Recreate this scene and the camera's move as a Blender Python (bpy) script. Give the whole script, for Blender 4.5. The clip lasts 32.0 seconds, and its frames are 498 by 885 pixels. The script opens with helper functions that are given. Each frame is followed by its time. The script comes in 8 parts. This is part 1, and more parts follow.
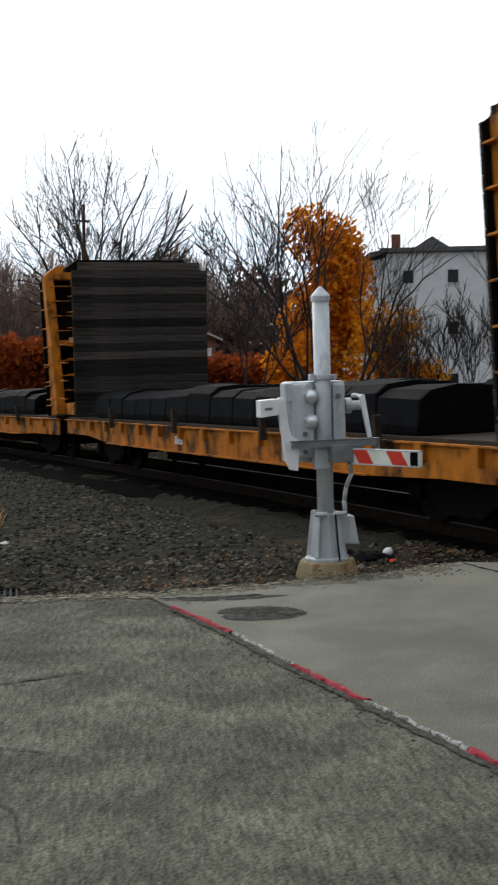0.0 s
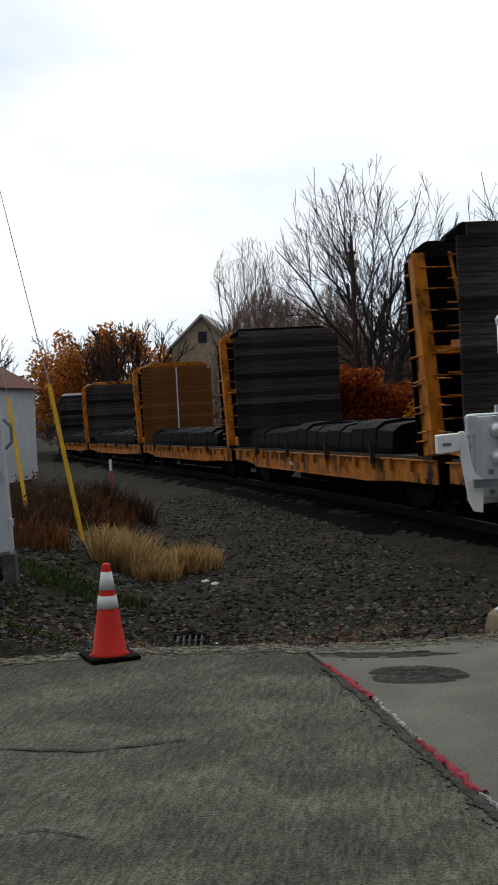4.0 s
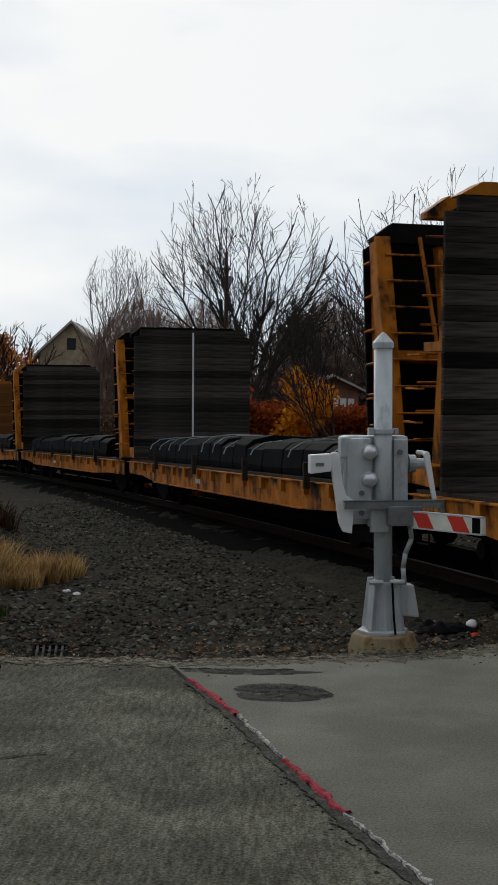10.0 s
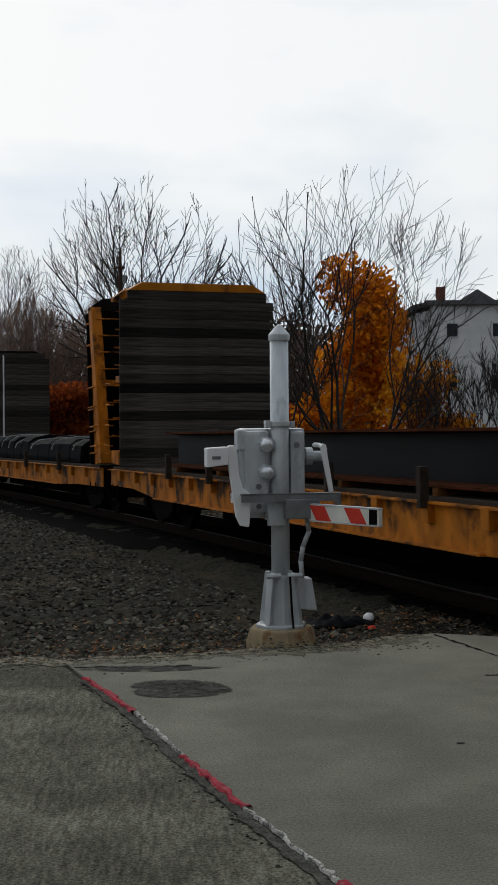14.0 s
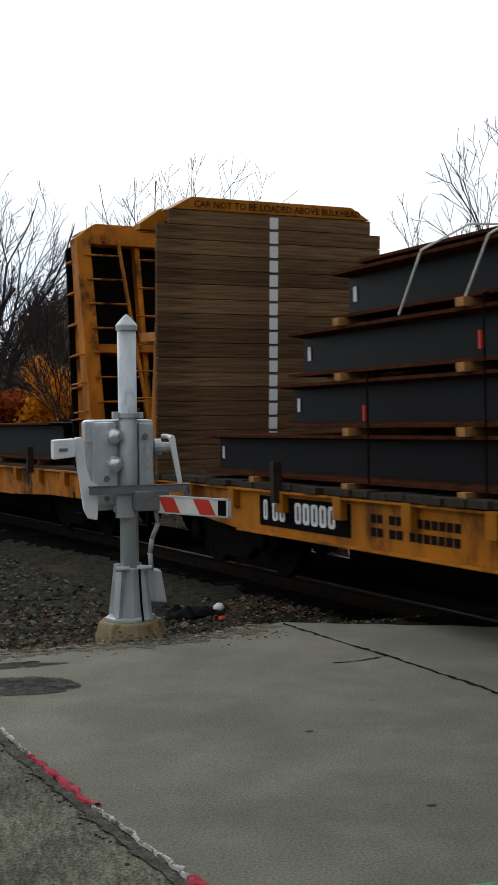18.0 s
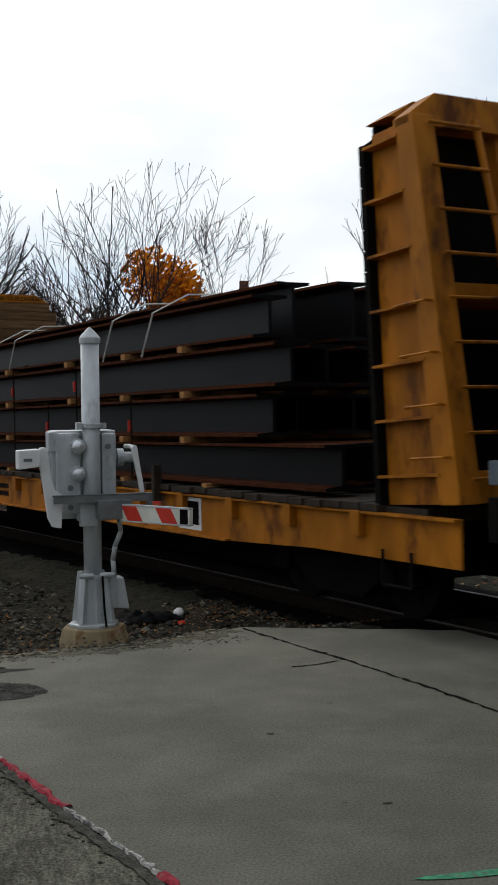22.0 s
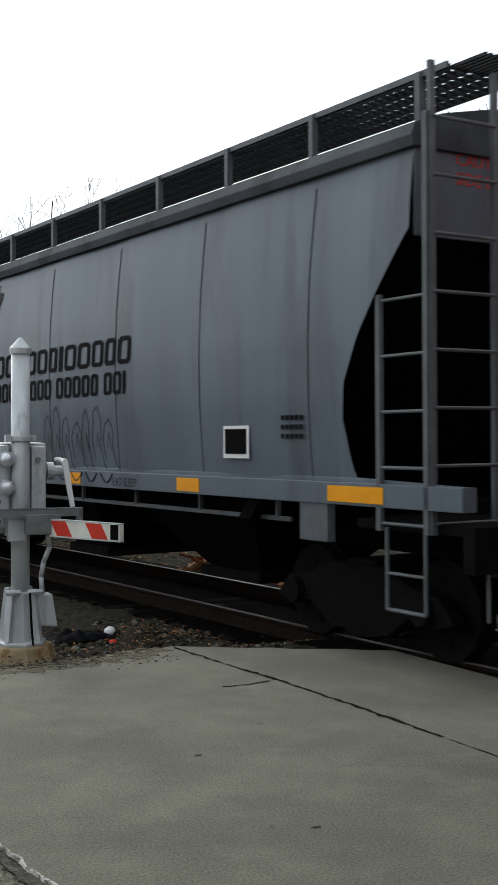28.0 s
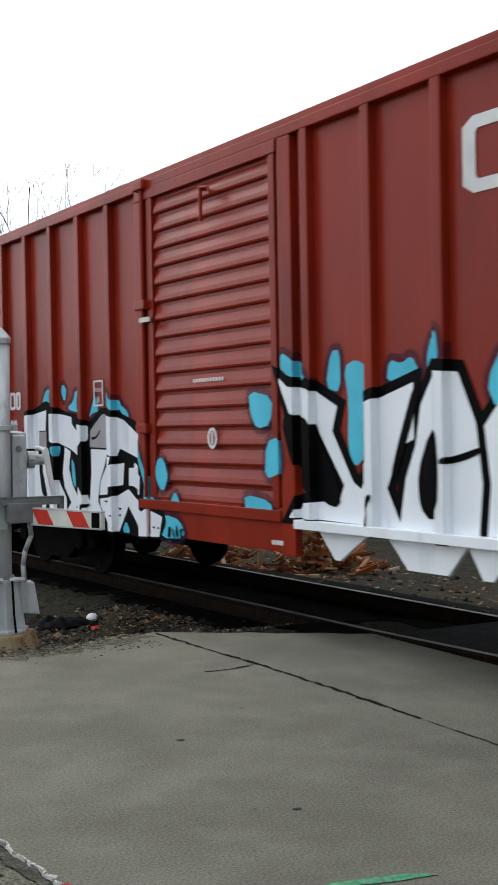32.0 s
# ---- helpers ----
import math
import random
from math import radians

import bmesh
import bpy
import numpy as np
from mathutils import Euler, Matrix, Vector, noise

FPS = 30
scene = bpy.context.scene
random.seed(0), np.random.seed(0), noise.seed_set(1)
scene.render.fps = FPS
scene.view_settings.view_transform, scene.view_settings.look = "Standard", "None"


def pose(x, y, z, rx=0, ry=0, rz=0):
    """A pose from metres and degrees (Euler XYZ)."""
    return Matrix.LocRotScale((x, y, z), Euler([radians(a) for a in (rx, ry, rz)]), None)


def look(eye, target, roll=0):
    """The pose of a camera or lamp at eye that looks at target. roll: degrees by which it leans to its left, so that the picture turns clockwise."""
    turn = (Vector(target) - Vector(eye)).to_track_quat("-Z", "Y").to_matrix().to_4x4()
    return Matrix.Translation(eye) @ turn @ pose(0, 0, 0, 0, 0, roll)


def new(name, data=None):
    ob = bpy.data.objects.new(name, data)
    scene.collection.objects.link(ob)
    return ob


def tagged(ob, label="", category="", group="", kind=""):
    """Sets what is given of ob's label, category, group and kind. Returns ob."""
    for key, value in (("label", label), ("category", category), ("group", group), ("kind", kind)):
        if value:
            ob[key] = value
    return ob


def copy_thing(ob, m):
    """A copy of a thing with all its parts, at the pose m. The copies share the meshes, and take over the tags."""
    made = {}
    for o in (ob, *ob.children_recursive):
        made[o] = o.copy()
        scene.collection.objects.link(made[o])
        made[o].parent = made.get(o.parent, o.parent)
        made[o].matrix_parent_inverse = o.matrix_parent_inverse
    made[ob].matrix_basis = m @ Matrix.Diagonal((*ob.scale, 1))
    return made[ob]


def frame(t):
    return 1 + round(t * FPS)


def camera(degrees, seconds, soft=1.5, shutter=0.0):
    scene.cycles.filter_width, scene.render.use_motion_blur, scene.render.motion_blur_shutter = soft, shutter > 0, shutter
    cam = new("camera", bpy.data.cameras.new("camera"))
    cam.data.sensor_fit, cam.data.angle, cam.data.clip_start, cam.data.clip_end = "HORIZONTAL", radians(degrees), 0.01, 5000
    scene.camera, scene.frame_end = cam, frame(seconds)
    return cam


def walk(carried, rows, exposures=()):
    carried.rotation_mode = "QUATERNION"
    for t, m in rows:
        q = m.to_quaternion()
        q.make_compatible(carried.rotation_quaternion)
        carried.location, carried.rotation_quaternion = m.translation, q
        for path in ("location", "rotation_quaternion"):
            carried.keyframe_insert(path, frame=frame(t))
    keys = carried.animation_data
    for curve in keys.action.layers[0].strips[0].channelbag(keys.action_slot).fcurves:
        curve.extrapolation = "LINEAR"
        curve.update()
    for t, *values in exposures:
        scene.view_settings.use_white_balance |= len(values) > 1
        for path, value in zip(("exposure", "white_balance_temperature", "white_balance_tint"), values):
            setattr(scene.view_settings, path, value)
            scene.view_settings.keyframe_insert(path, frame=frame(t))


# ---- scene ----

cam = camera(23.5, 32.0, soft=1.6, shutter=0.4)
PATH = [
    (0, (-0.937, -0.809, 1.853), (-0.701, 1.173, 1.729), -0.7),
    (0.5, (-0.776, -0.634, 1.884), (-0.497, 1.344, 1.787), -0.3),
    (1, (-0.547, -0.569, 1.885), (-0.438, 1.426, 1.786), -1.1),
    (1.5, (-0.355, -0.394, 1.875), (-0.384, 1.604, 1.784), -1.0),
    (2, (-0.224, -0.187, 1.863), (-0.302, 1.81, 1.789), -0.4),
    (2.5, (-0.004, -0.068, 1.851), (-0.358, 1.9, 1.79), -1.9),
    (3, (0.109, -0.052, 1.858), (-0.253, 1.914, 1.793), -2.4),
    (3.5, (0.161, -0.021, 1.855), (-0.146, 1.954, 1.792), -2.7),
    (4, (0.153, -0.047, 1.861), (-0.102, 1.936, 1.8), -2.2),
    (4.5, (0.151, -0.056, 1.862), (-0.066, 1.932, 1.806), -1.8),
    (6.5, (0.104, -0.05, 1.864), (0.003, 1.948, 1.823), -0.0),
    (7, (0.098, -0.049, 1.867), (0.017, 1.949, 1.826), 0.2),
    (7.5, (0.093, -0.034, 1.864), (0.029, 1.965, 1.824), 0.4),
    (8, (0.084, -0.043, 1.868), (0.032, 1.956, 1.827), 0.6),
    (8.5, (0.08, -0.033, 1.864), (0.036, 1.966, 1.823), 0.7),
    (9, (0.076, -0.043, 1.868), (0.037, 1.957, 1.828), 0.8),
    (9.5, (0.068, -0.028, 1.864), (0.035, 1.971, 1.824), 0.9),
    (10, (0.061, 0.004, 1.857), (0.033, 2.003, 1.816), 0.9),
    (10.5, (0.071, 0.012, 1.853), (0.043, 2.011, 1.812), 0.8),
    (11, (0.07, 0.042, 1.847), (0.045, 2.041, 1.804), 0.8),
    (11.5, (0.07, 0.054, 1.847), (0.047, 2.053, 1.803), 0.7),
    (12, (0.064, 0.06, 1.842), (0.049, 2.059, 1.798), 0.8),
    (12.5, (0.054, 0.069, 1.841), (0.067, 2.069, 1.796), 0.8),
    (13, (0.066, 0.117, 1.807), (0.129, 2.116, 1.766), 0.5),
    (13.5, (0.064, 0.129, 1.788), (0.19, 2.125, 1.75), 0.6),
    (15.5, (0.062, 0.124, 1.822), (0.226, 2.117, 1.785), 0.4),
    (16, (0.072, 0.11, 1.821), (0.256, 2.101, 1.79), 0.2),
    (16.5, (0.075, 0.143, 1.797), (0.31, 2.129, 1.77), 0.0),
    (17, (0.066, 0.144, 1.814), (0.379, 2.119, 1.779), 0.0),
    (17.5, (0.082, 0.181, 1.802), (0.451, 2.146, 1.758), 0.3),
    (18, (0.084, 0.175, 1.805), (0.477, 2.135, 1.752), 0.3),
    (18.5, (0.081, 0.166, 1.795), (0.472, 2.127, 1.737), 0.4),
    (19, (0.07, 0.147, 1.803), (0.463, 2.107, 1.74), 0.2),
    (19.5, (0.052, 0.109, 1.833), (0.451, 2.068, 1.765), 0.0),
    (20, (0.073, 0.162, 1.803), (0.474, 2.121, 1.738), 0.2),
    (20.5, (0.067, 0.131, 1.811), (0.477, 2.088, 1.744), 0.3),
    (21, (0.04, 0.049, 1.845), (0.467, 2.001, 1.781), 0.2),
    (21.5, (0.015, -0.033, 1.862), (0.46, 1.916, 1.806), 0.2),
    (22, (-0.018, -0.077, 1.887), (0.449, 1.867, 1.836), 0.3),
    (22.5, (-0.022, -0.102, 1.896), (0.461, 1.838, 1.853), 0.2),
    (23, (0.02, -0.076, 1.87), (0.507, 1.864, 1.839), 0.3),
    (23.5, (-0.001, -0.088, 1.882), (0.494, 1.849, 1.857), 1.0),
    (24, (0.002, -0.098, 1.886), (0.504, 1.837, 1.866), 1.1),
    (24.5, (-0.014, -0.147, 1.902), (0.502, 1.786, 1.884), 0.4),
    (26.5, (0.049, 0.053, 1.849), (0.579, 1.981, 1.84), 2.3),
    (27, (0.069, 0.11, 1.821), (0.609, 2.036, 1.816), 2.3),
    (27.5, (0.036, 0.038, 1.865), (0.596, 1.958, 1.851), 1.5),
    (28, (0.07, 0.075, 1.839), (0.634, 1.994, 1.824), 1.1),
    (28.5, (0.065, 0.134, 1.834), (0.637, 2.05, 1.813), 1.5),
    (29, (0.113, 0.213, 1.792), (0.687, 2.128, 1.769), 1.3),
    (29.5, (0.037, 0.059, 1.854), (0.626, 1.97, 1.819), 1.5),
    (30, (0.043, 0.065, 1.846), (0.631, 1.977, 1.812), 1.0),
    (30.5, (0.083, 0.126, 1.822), (0.663, 2.04, 1.791), 0.7),
    (31, (0.078, 0.092, 1.846), (0.663, 2.004, 1.81), 0.1),
    (31.5, (0.067, 0.038, 1.867), (0.656, 1.948, 1.825), 0.1),
    (32, (0.052, -0.008, 1.87), (0.648, 1.901, 1.828), 0.6),
]
walk(cam, [(t, look(eye, target, roll)) for t, eye, target, roll in PATH],
     exposures=[(0, 0.38), (1, 0.0), (2, -0.2), (2.6, -0.42), (3.2, -0.38), (4, -0.2), (7, -0.44), (9, -0.44), (13, -0.42), (16, -0.25), (17, 0.05), (18, 0.1), (19, -0.17), (20, -0.3), (22, -0.2), (23, 0.25), (24, 0.66), (27, 0.4), (28, 0.47), (29, 0.75), (30, 0.55), (31, 0.45), (32, 0.65)])

# ---------------------------------------------------------------- sky and sun
SUN_EL, SUN_AZ = radians(30), radians(-14)
world = bpy.data.worlds.new("overcast")
scene.world = world
world.use_nodes = True
wn, wl = world.node_tree.nodes, world.node_tree.links
wn.clear()
w_out = wn.new("ShaderNodeOutputWorld")
w_sky = wn.new("ShaderNodeTexSky")
w_sky.sky_type, w_sky.sun_disc = "NISHITA", False
w_sky.sun_elevation, w_sky.sun_rotation = SUN_EL, SUN_AZ
w_bg = wn.new("ShaderNodeBackground")
w_bg.inputs["Strength"].default_value = 0.09
w_cloud = wn.new("ShaderNodeBackground")
w_cloud.inputs["Strength"].default_value = 1.28
w_geo = wn.new("ShaderNodeTexCoord")
w_map = wn.new("ShaderNodeMapping")
w_map.inputs["Scale"].default_value = (1.0, 1.0, 2.6)
w_noise = wn.new("ShaderNodeTexNoise")
w_noise.inputs["Scale"].default_value = 2.3
w_noise.inputs["Detail"].default_value = 5
w_ramp = wn.new("ShaderNodeValToRGB")
w_ramp.color_ramp.elements[0].position, w_ramp.color_ramp.elements[0].color = 0.36, (0.62, 0.73, 0.86, 1)
w_ramp.color_ramp.elements[1].position, w_ramp.color_ramp.elements[1].color = 0.58, (0.975, 0.995, 1.0, 1)
w_mix = wn.new("ShaderNodeMixShader")
w_mix.inputs[0].default_value = 0.93
wl.new(w_geo.outputs["Generated"], w_map.inputs["Vector"])
wl.new(w_map.outputs["Vector"], w_noise.inputs["Vector"])
wl.new(w_noise.outputs["Fac"], w_ramp.inputs["Fac"])
# the cloud is brighter on the side of the hidden sun
w_dot = wn.new("ShaderNodeVectorMath")
w_dot.operation = "DOT_PRODUCT"
w_dot.inputs[1].default_value = (math.sin(SUN_AZ) * math.cos(SUN_EL), math.cos(SUN_AZ) * math.cos(SUN_EL), math.sin(SUN_EL))
w_rng = wn.new("ShaderNodeMapRange")
w_rng.inputs["From Min"].default_value, w_rng.inputs["From Max"].default_value = -0.5, 0.9
w_rng.inputs["To Min"].default_value, w_rng.inputs["To Max"].default_value = 0.42, 1.0
w_mul = wn.new("ShaderNodeMix")
w_mul.data_type, w_mul.blend_type = "RGBA", "MULTIPLY"
w_mul.inputs["Factor"].default_value = 1.0
wl.new(w_geo.outputs["Generated"], w_dot.inputs[0])
wl.new(w_dot.outputs["Value"], w_rng.inputs["Value"])
wl.new(w_ramp.outputs["Color"], w_mul.inputs[6])
wl.new(w_rng.outputs["Result"], w_mul.inputs[7])
wl.new(w_mul.outputs[2], w_cloud.inputs["Color"])
wl.new(w_sky.outputs["Color"], w_bg.inputs["Color"])
wl.new(w_bg.outputs[0], w_mix.inputs[1])
wl.new(w_cloud.outputs[0], w_mix.inputs[2])
wl.new(w_mix.outputs[0], w_out.inputs["Surface"])
sun = new("sun", bpy.data.lights.new("sun", "SUN"))
sun.data.energy, sun.data.angle, sun.data.color = 0.6, radians(30), (1.0, 0.95, 0.88)
SUN_DIR = Vector((math.sin(SUN_AZ) * math.cos(SUN_EL), math.cos(SUN_AZ) * math.cos(SUN_EL), math.sin(SUN_EL)))
sun.matrix_world = look(SUN_DIR * 60, (0, 0, 0))


# ---------------------------------------------------------------- materials
def mat(name, color, rough=0.7, metal=0.0, vary=0.25, scale=6.0, color2=None, bump=0.0, bscale=40.0, random_part=0.0,
        stretch=(1, 1, 1), dirt=None, dirt_at=0.55, dirt_scale=1.5, spec=0.2, grooves=0.0, speck=0.0, y_pale=None):
    """A surface with grain at two sizes, spots of dirt or rust of their own colour, and fine relief."""
    m = bpy.data.materials.new(name)
    m.use_nodes = True
    n, l = m.node_tree.nodes, m.node_tree.links
    b = n["Principled BSDF"]
    b.inputs["Roughness"].default_value, b.inputs["Metallic"].default_value = rough, metal
    b.inputs["Specular IOR Level"].default_value = spec
    tc = n.new("ShaderNodeTexCoord")
    mp = n.new("ShaderNodeMapping")
    mp.inputs["Scale"].default_value = stretch
    l.new(tc.outputs["Object"], mp.inputs["Vector"])
    n1 = n.new("ShaderNodeTexNoise")
    n1.inputs["Scale"].default_value, n1.inputs["Detail"].default_value = scale, 8
    l.new(mp.outputs["Vector"], n1.inputs["Vector"])
    ramp = n.new("ShaderNodeValToRGB")
    ramp.color_ramp.elements[0].position, ramp.color_ramp.elements[1].position = 0.3, 0.7
    c2 = color2 or tuple(min(1, c * (1 + vary)) for c in color)
    ramp.color_ramp.elements[0].color = (*[c * (1 - vary) for c in color], 1)
    ramp.color_ramp.elements[1].color = (*c2, 1)
    l.new(n1.outputs["Fac"], ramp.inputs["Fac"])
    last = ramp.outputs["Color"]
    if random_part:
        oi = n.new("ShaderNodeObjectInfo")
        hs = n.new("ShaderNodeHueSaturation")
        ma = n.new("ShaderNodeMapRange")
        ma.inputs["To Min"].default_value, ma.inputs["To Max"].default_value = 1 - random_part, 1 + random_part
        l.new(oi.outputs["Random"], ma.inputs["Value"])
        l.new(ma.outputs["Result"], hs.inputs["Value"])
        l.new(last, hs.inputs["Color"])
        last = hs.outputs["Color"]
    if dirt:
        n2 = n.new("ShaderNodeTexNoise")
        n2.inputs["Scale"].default_value, n2.inputs["Detail"].default_value, n2.inputs["Roughness"].default_value = dirt_scale, 9, 0.65
        l.new(mp.outputs["Vector"], n2.inputs["Vector"])
        r2 = n.new("ShaderNodeValToRGB")
        r2.color_ramp.elements[0].position, r2.color_ramp.elements[1].position = dirt_at, min(1.0, dirt_at + 0.13)
        l.new(n2.outputs["Fac"], r2.inputs["Fac"])
        mx = n.new("ShaderNodeMix")
        mx.data_type = "RGBA"
        mx.inputs["B"].default_value = (0, 0, 0, 1)
        l.new(r2.outputs["Color"], mx.inputs["Factor"])
        l.new(last, mx.inputs[6])
        mx.inputs[7].default_value = (*dirt, 1)
        last = mx.outputs[2]
    if speck:
        # fine light and dark grit
        vz = n.new("ShaderNodeTexNoise")
        vz.inputs["Scale"].default_value, vz.inputs["Detail"].default_value = 75, 3
        l.new(mp.outputs["Vector"], vz.inputs["Vector"])
        vr = n.new("ShaderNodeMapRange")
        vr.inputs["From Min"].default_value, vr.inputs["From Max"].default_value = 0.3, 0.7
        vr.inputs["To Min"].default_value, vr.inputs["To Max"].default_value = 1 - speck, 1 + speck
        l.new(vz.outputs["Fac"], vr.inputs["Value"])
        vs = n.new("ShaderNodeHueSaturation")
        l.new(vr.outputs["Result"], vs.inputs["Value"])
        l.new(last, vs.inputs["Color"])
        last = vs.outputs["Color"]
    if y_pale:
        # paler with growing y, noise-broken: colour factor, and the reach along y
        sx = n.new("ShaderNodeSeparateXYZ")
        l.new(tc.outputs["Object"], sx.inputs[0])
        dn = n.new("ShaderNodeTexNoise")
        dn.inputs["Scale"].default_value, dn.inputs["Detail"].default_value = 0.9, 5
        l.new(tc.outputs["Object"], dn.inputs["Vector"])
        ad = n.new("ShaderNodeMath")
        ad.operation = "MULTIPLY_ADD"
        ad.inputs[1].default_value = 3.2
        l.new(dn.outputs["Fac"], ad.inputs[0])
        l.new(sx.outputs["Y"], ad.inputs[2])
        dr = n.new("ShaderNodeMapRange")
        dr.inputs["From Min"].default_value, dr.inputs["From Max"].default_value = y_pale[1] + 1.6, y_pale[2] + 1.6
        dr.inputs["To Min"].default_value, dr.inputs["To Max"].default_value = 1.0, y_pale[0]
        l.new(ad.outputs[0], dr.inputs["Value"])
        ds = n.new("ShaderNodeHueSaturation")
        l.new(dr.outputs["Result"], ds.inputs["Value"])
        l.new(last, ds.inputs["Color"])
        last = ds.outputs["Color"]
    if grooves:
        # raked grooves along the road
        wt = n.new("ShaderNodeTexNoise")
        wt.inputs["Scale"].default_value, wt.inputs["Detail"].default_value, wt.inputs["Roughness"].default_value = 1.0, 5, 0.7
        rot = n.new("ShaderNodeMapping")
        rot.vector_type = "POINT"
        rot.inputs["Rotation"].default_value = (0, 0, radians(-18))
        rot.inputs["Scale"].default_value = (34, 5.5, 1)
        l.new(tc.outputs["Object"], rot.inputs["Vector"])
        l.new(rot.outputs["Vector"], wt.inputs["Vector"])
        wr = n.new("ShaderNodeMapRange")
        wr.inputs["From Min"].default_value, wr.inputs["From Max"].default_value = 0.3, 0.7
        wr.inputs["To Min"].default_value, wr.inputs["To Max"].default_value = 1 - grooves, 1 + grooves
        l.new(wt.outputs["Fac"], wr.inputs["Value"])
        ws = n.new("ShaderNodeHueSaturation")
        l.new(wr.outputs["Result"], ws.inputs["Value"])
        l.new(last, ws.inputs["Color"])
        last = ws.outputs["Color"]
    l.new(last, b.inputs["Base Color"])
    if bump:
        n3 = n.new("ShaderNodeTexNoise")
        n3.inputs["Scale"].default_value, n3.inputs["Detail"].default_value = bscale, 6
        l.new(mp.outputs["Vector"], n3.inputs["Vector"])
        bp = n.new("ShaderNodeBump")
        bp.inputs["Strength"].default_value, bp.inputs["Distance"].default_value = bump, 0.02
        l.new(n3.outputs["Fac"], bp.inputs["Height"])
        l.new(bp.outputs["Normal"], b.inputs["Normal"])
    return m


M_YELLOW = mat("yellow_paint", (0.39, 0.136, 0.008), 0.55, vary=0.25, scale=3, dirt=(0.11, 0.034, 0.006), dirt_at=0.52, dirt_scale=2.2, stretch=(1, 1, 0.45), spec=0.12)
M_YELLOW_OLD = mat("worn_yellow_paint", (0.44, 0.145, 0.010), 0.6, vary=0.35, scale=4, dirt=(0.020, 0.010, 0.006), dirt_at=0.50, dirt_scale=2.4, stretch=(1, 1, 0.6), spec=0.14)
M_WOOD = mat("weathered_planks", (0.042, 0.037, 0.033), 0.9, vary=0.5, scale=5, stretch=(1, 0.35, 6), bump=0.4, bscale=14, random_part=0.78, spec=0.06)
M_WOOD_BROWN = mat("brown_planks", (0.130, 0.075, 0.038), 0.9, vary=0.45, scale=5, stretch=(1, 0.35, 6), bump=0.5, bscale=14, random_part=0.32, spec=0.06)
M_WOOD_TAN = mat("tan_planks", (0.15, 0.062, 0.018), 0.85, vary=0.3, scale=5, stretch=(1, 0.35, 6), bump=0.3, bscale=14, random_part=0.2, spec=0.08)
M_DECK = mat("deck_timber", (0.035, 0.026, 0.019), 0.9, vary=0.4, scale=8, stretch=(4, 0.5, 1), bump=0.3, bscale=20, spec=0.2)
# both irons near black, the shade under the cars included in their colour
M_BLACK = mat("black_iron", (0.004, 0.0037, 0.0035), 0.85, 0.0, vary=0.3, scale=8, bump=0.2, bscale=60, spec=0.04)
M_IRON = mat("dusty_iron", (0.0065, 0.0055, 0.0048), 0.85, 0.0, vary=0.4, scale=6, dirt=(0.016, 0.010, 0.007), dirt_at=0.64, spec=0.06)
M_TREAD = mat("polished_tread", (0.35, 0.34, 0.33), 0.3, 1.0, vary=0.1)
M_BLOCK = mat("fresh_sawn_block", (0.40, 0.20, 0.075), 0.85, vary=0.3, scale=6, dirt=(0.16, 0.07, 0.025), dirt_at=0.55, dirt_scale=5, spec=0.08)
M_STEEL = mat("rolled_steel", (0.0062, 0.0061, 0.0074), 0.45, 0.05, vary=0.4, scale=2.5, stretch=(0.3, 1, 1), dirt=(0.013, 0.005, 0.0025), dirt_at=0.68, dirt_scale=2, spec=0.10)
M_RUST = mat("rusty_flange", (0.060, 0.017, 0.006), 0.9, 0.0, vary=0.5, scale=9, bump=0.2, spec=0.06)
M_TARP = mat("dark_bundle", (0.004, 0.0044, 0.0054), 0.75, 0.0, vary=0.5, scale=4, bump=0.3, bscale=12, spec=0.04)
M_GREY = mat("hopper_grey", (0.106, 0.128, 0.152), 0.36, vary=0.14, scale=1.2, dirt=(0.070, 0.083, 0.099), dirt_at=0.50, dirt_scale=0.9, stretch=(1.5, 1.5, 0.25), spec=0.32)
# darker and rougher grey than the side sheets
M_GREY_ROOF = mat("dull_grey_roof", (0.075, 0.083, 0.092), 0.7, vary=0.25, scale=2, dirt=(0.045, 0.05, 0.055), dirt_at=0.5, spec=0.08)
M_GREY_PIPE = mat("grey_ladder_paint", (0.10, 0.108, 0.116), 0.5, vary=0.2, spec=0.3)
M_RED = mat("boxcar_red", (0.27, 0.024, 0.0105), 0.30, vary=0.22, scale=1.5, dirt=(0.19, 0.019, 0.009), dirt_at=0.54, dirt_scale=1.1, stretch=(1, 1, 0.35), spec=0.17, bump=0.55, bscale=2.2)
M_RED_OLD = mat("old_boxcar_red", (0.10, 0.022, 0.016), 0.7, vary=0.3, scale=2)
M_WHITE = mat("white_paint", (0.72, 0.72, 0.72), 0.55, vary=0.1, scale=3)
M_LETTER = mat("black_lettering", (0.007, 0.007, 0.008), 0.7, vary=0.15, spec=0.05)
M_AMBER = mat("amber_reflector", (0.80, 0.33, 0.01), 0.35, vary=0.05)
M_ALU = mat("cast_aluminium", (0.46, 0.49, 0.51), 0.42, 0.25, vary=0.22, scale=7, dirt=(0.27, 0.29, 0.30), dirt_at=0.56, dirt_scale=5, stretch=(1, 1, 0.35), bump=0.15, bscale=90, spec=0.4)
M_DOME = mat("polished_dome", (0.62, 0.64, 0.67), 0.38, 0.75, vary=0.12)
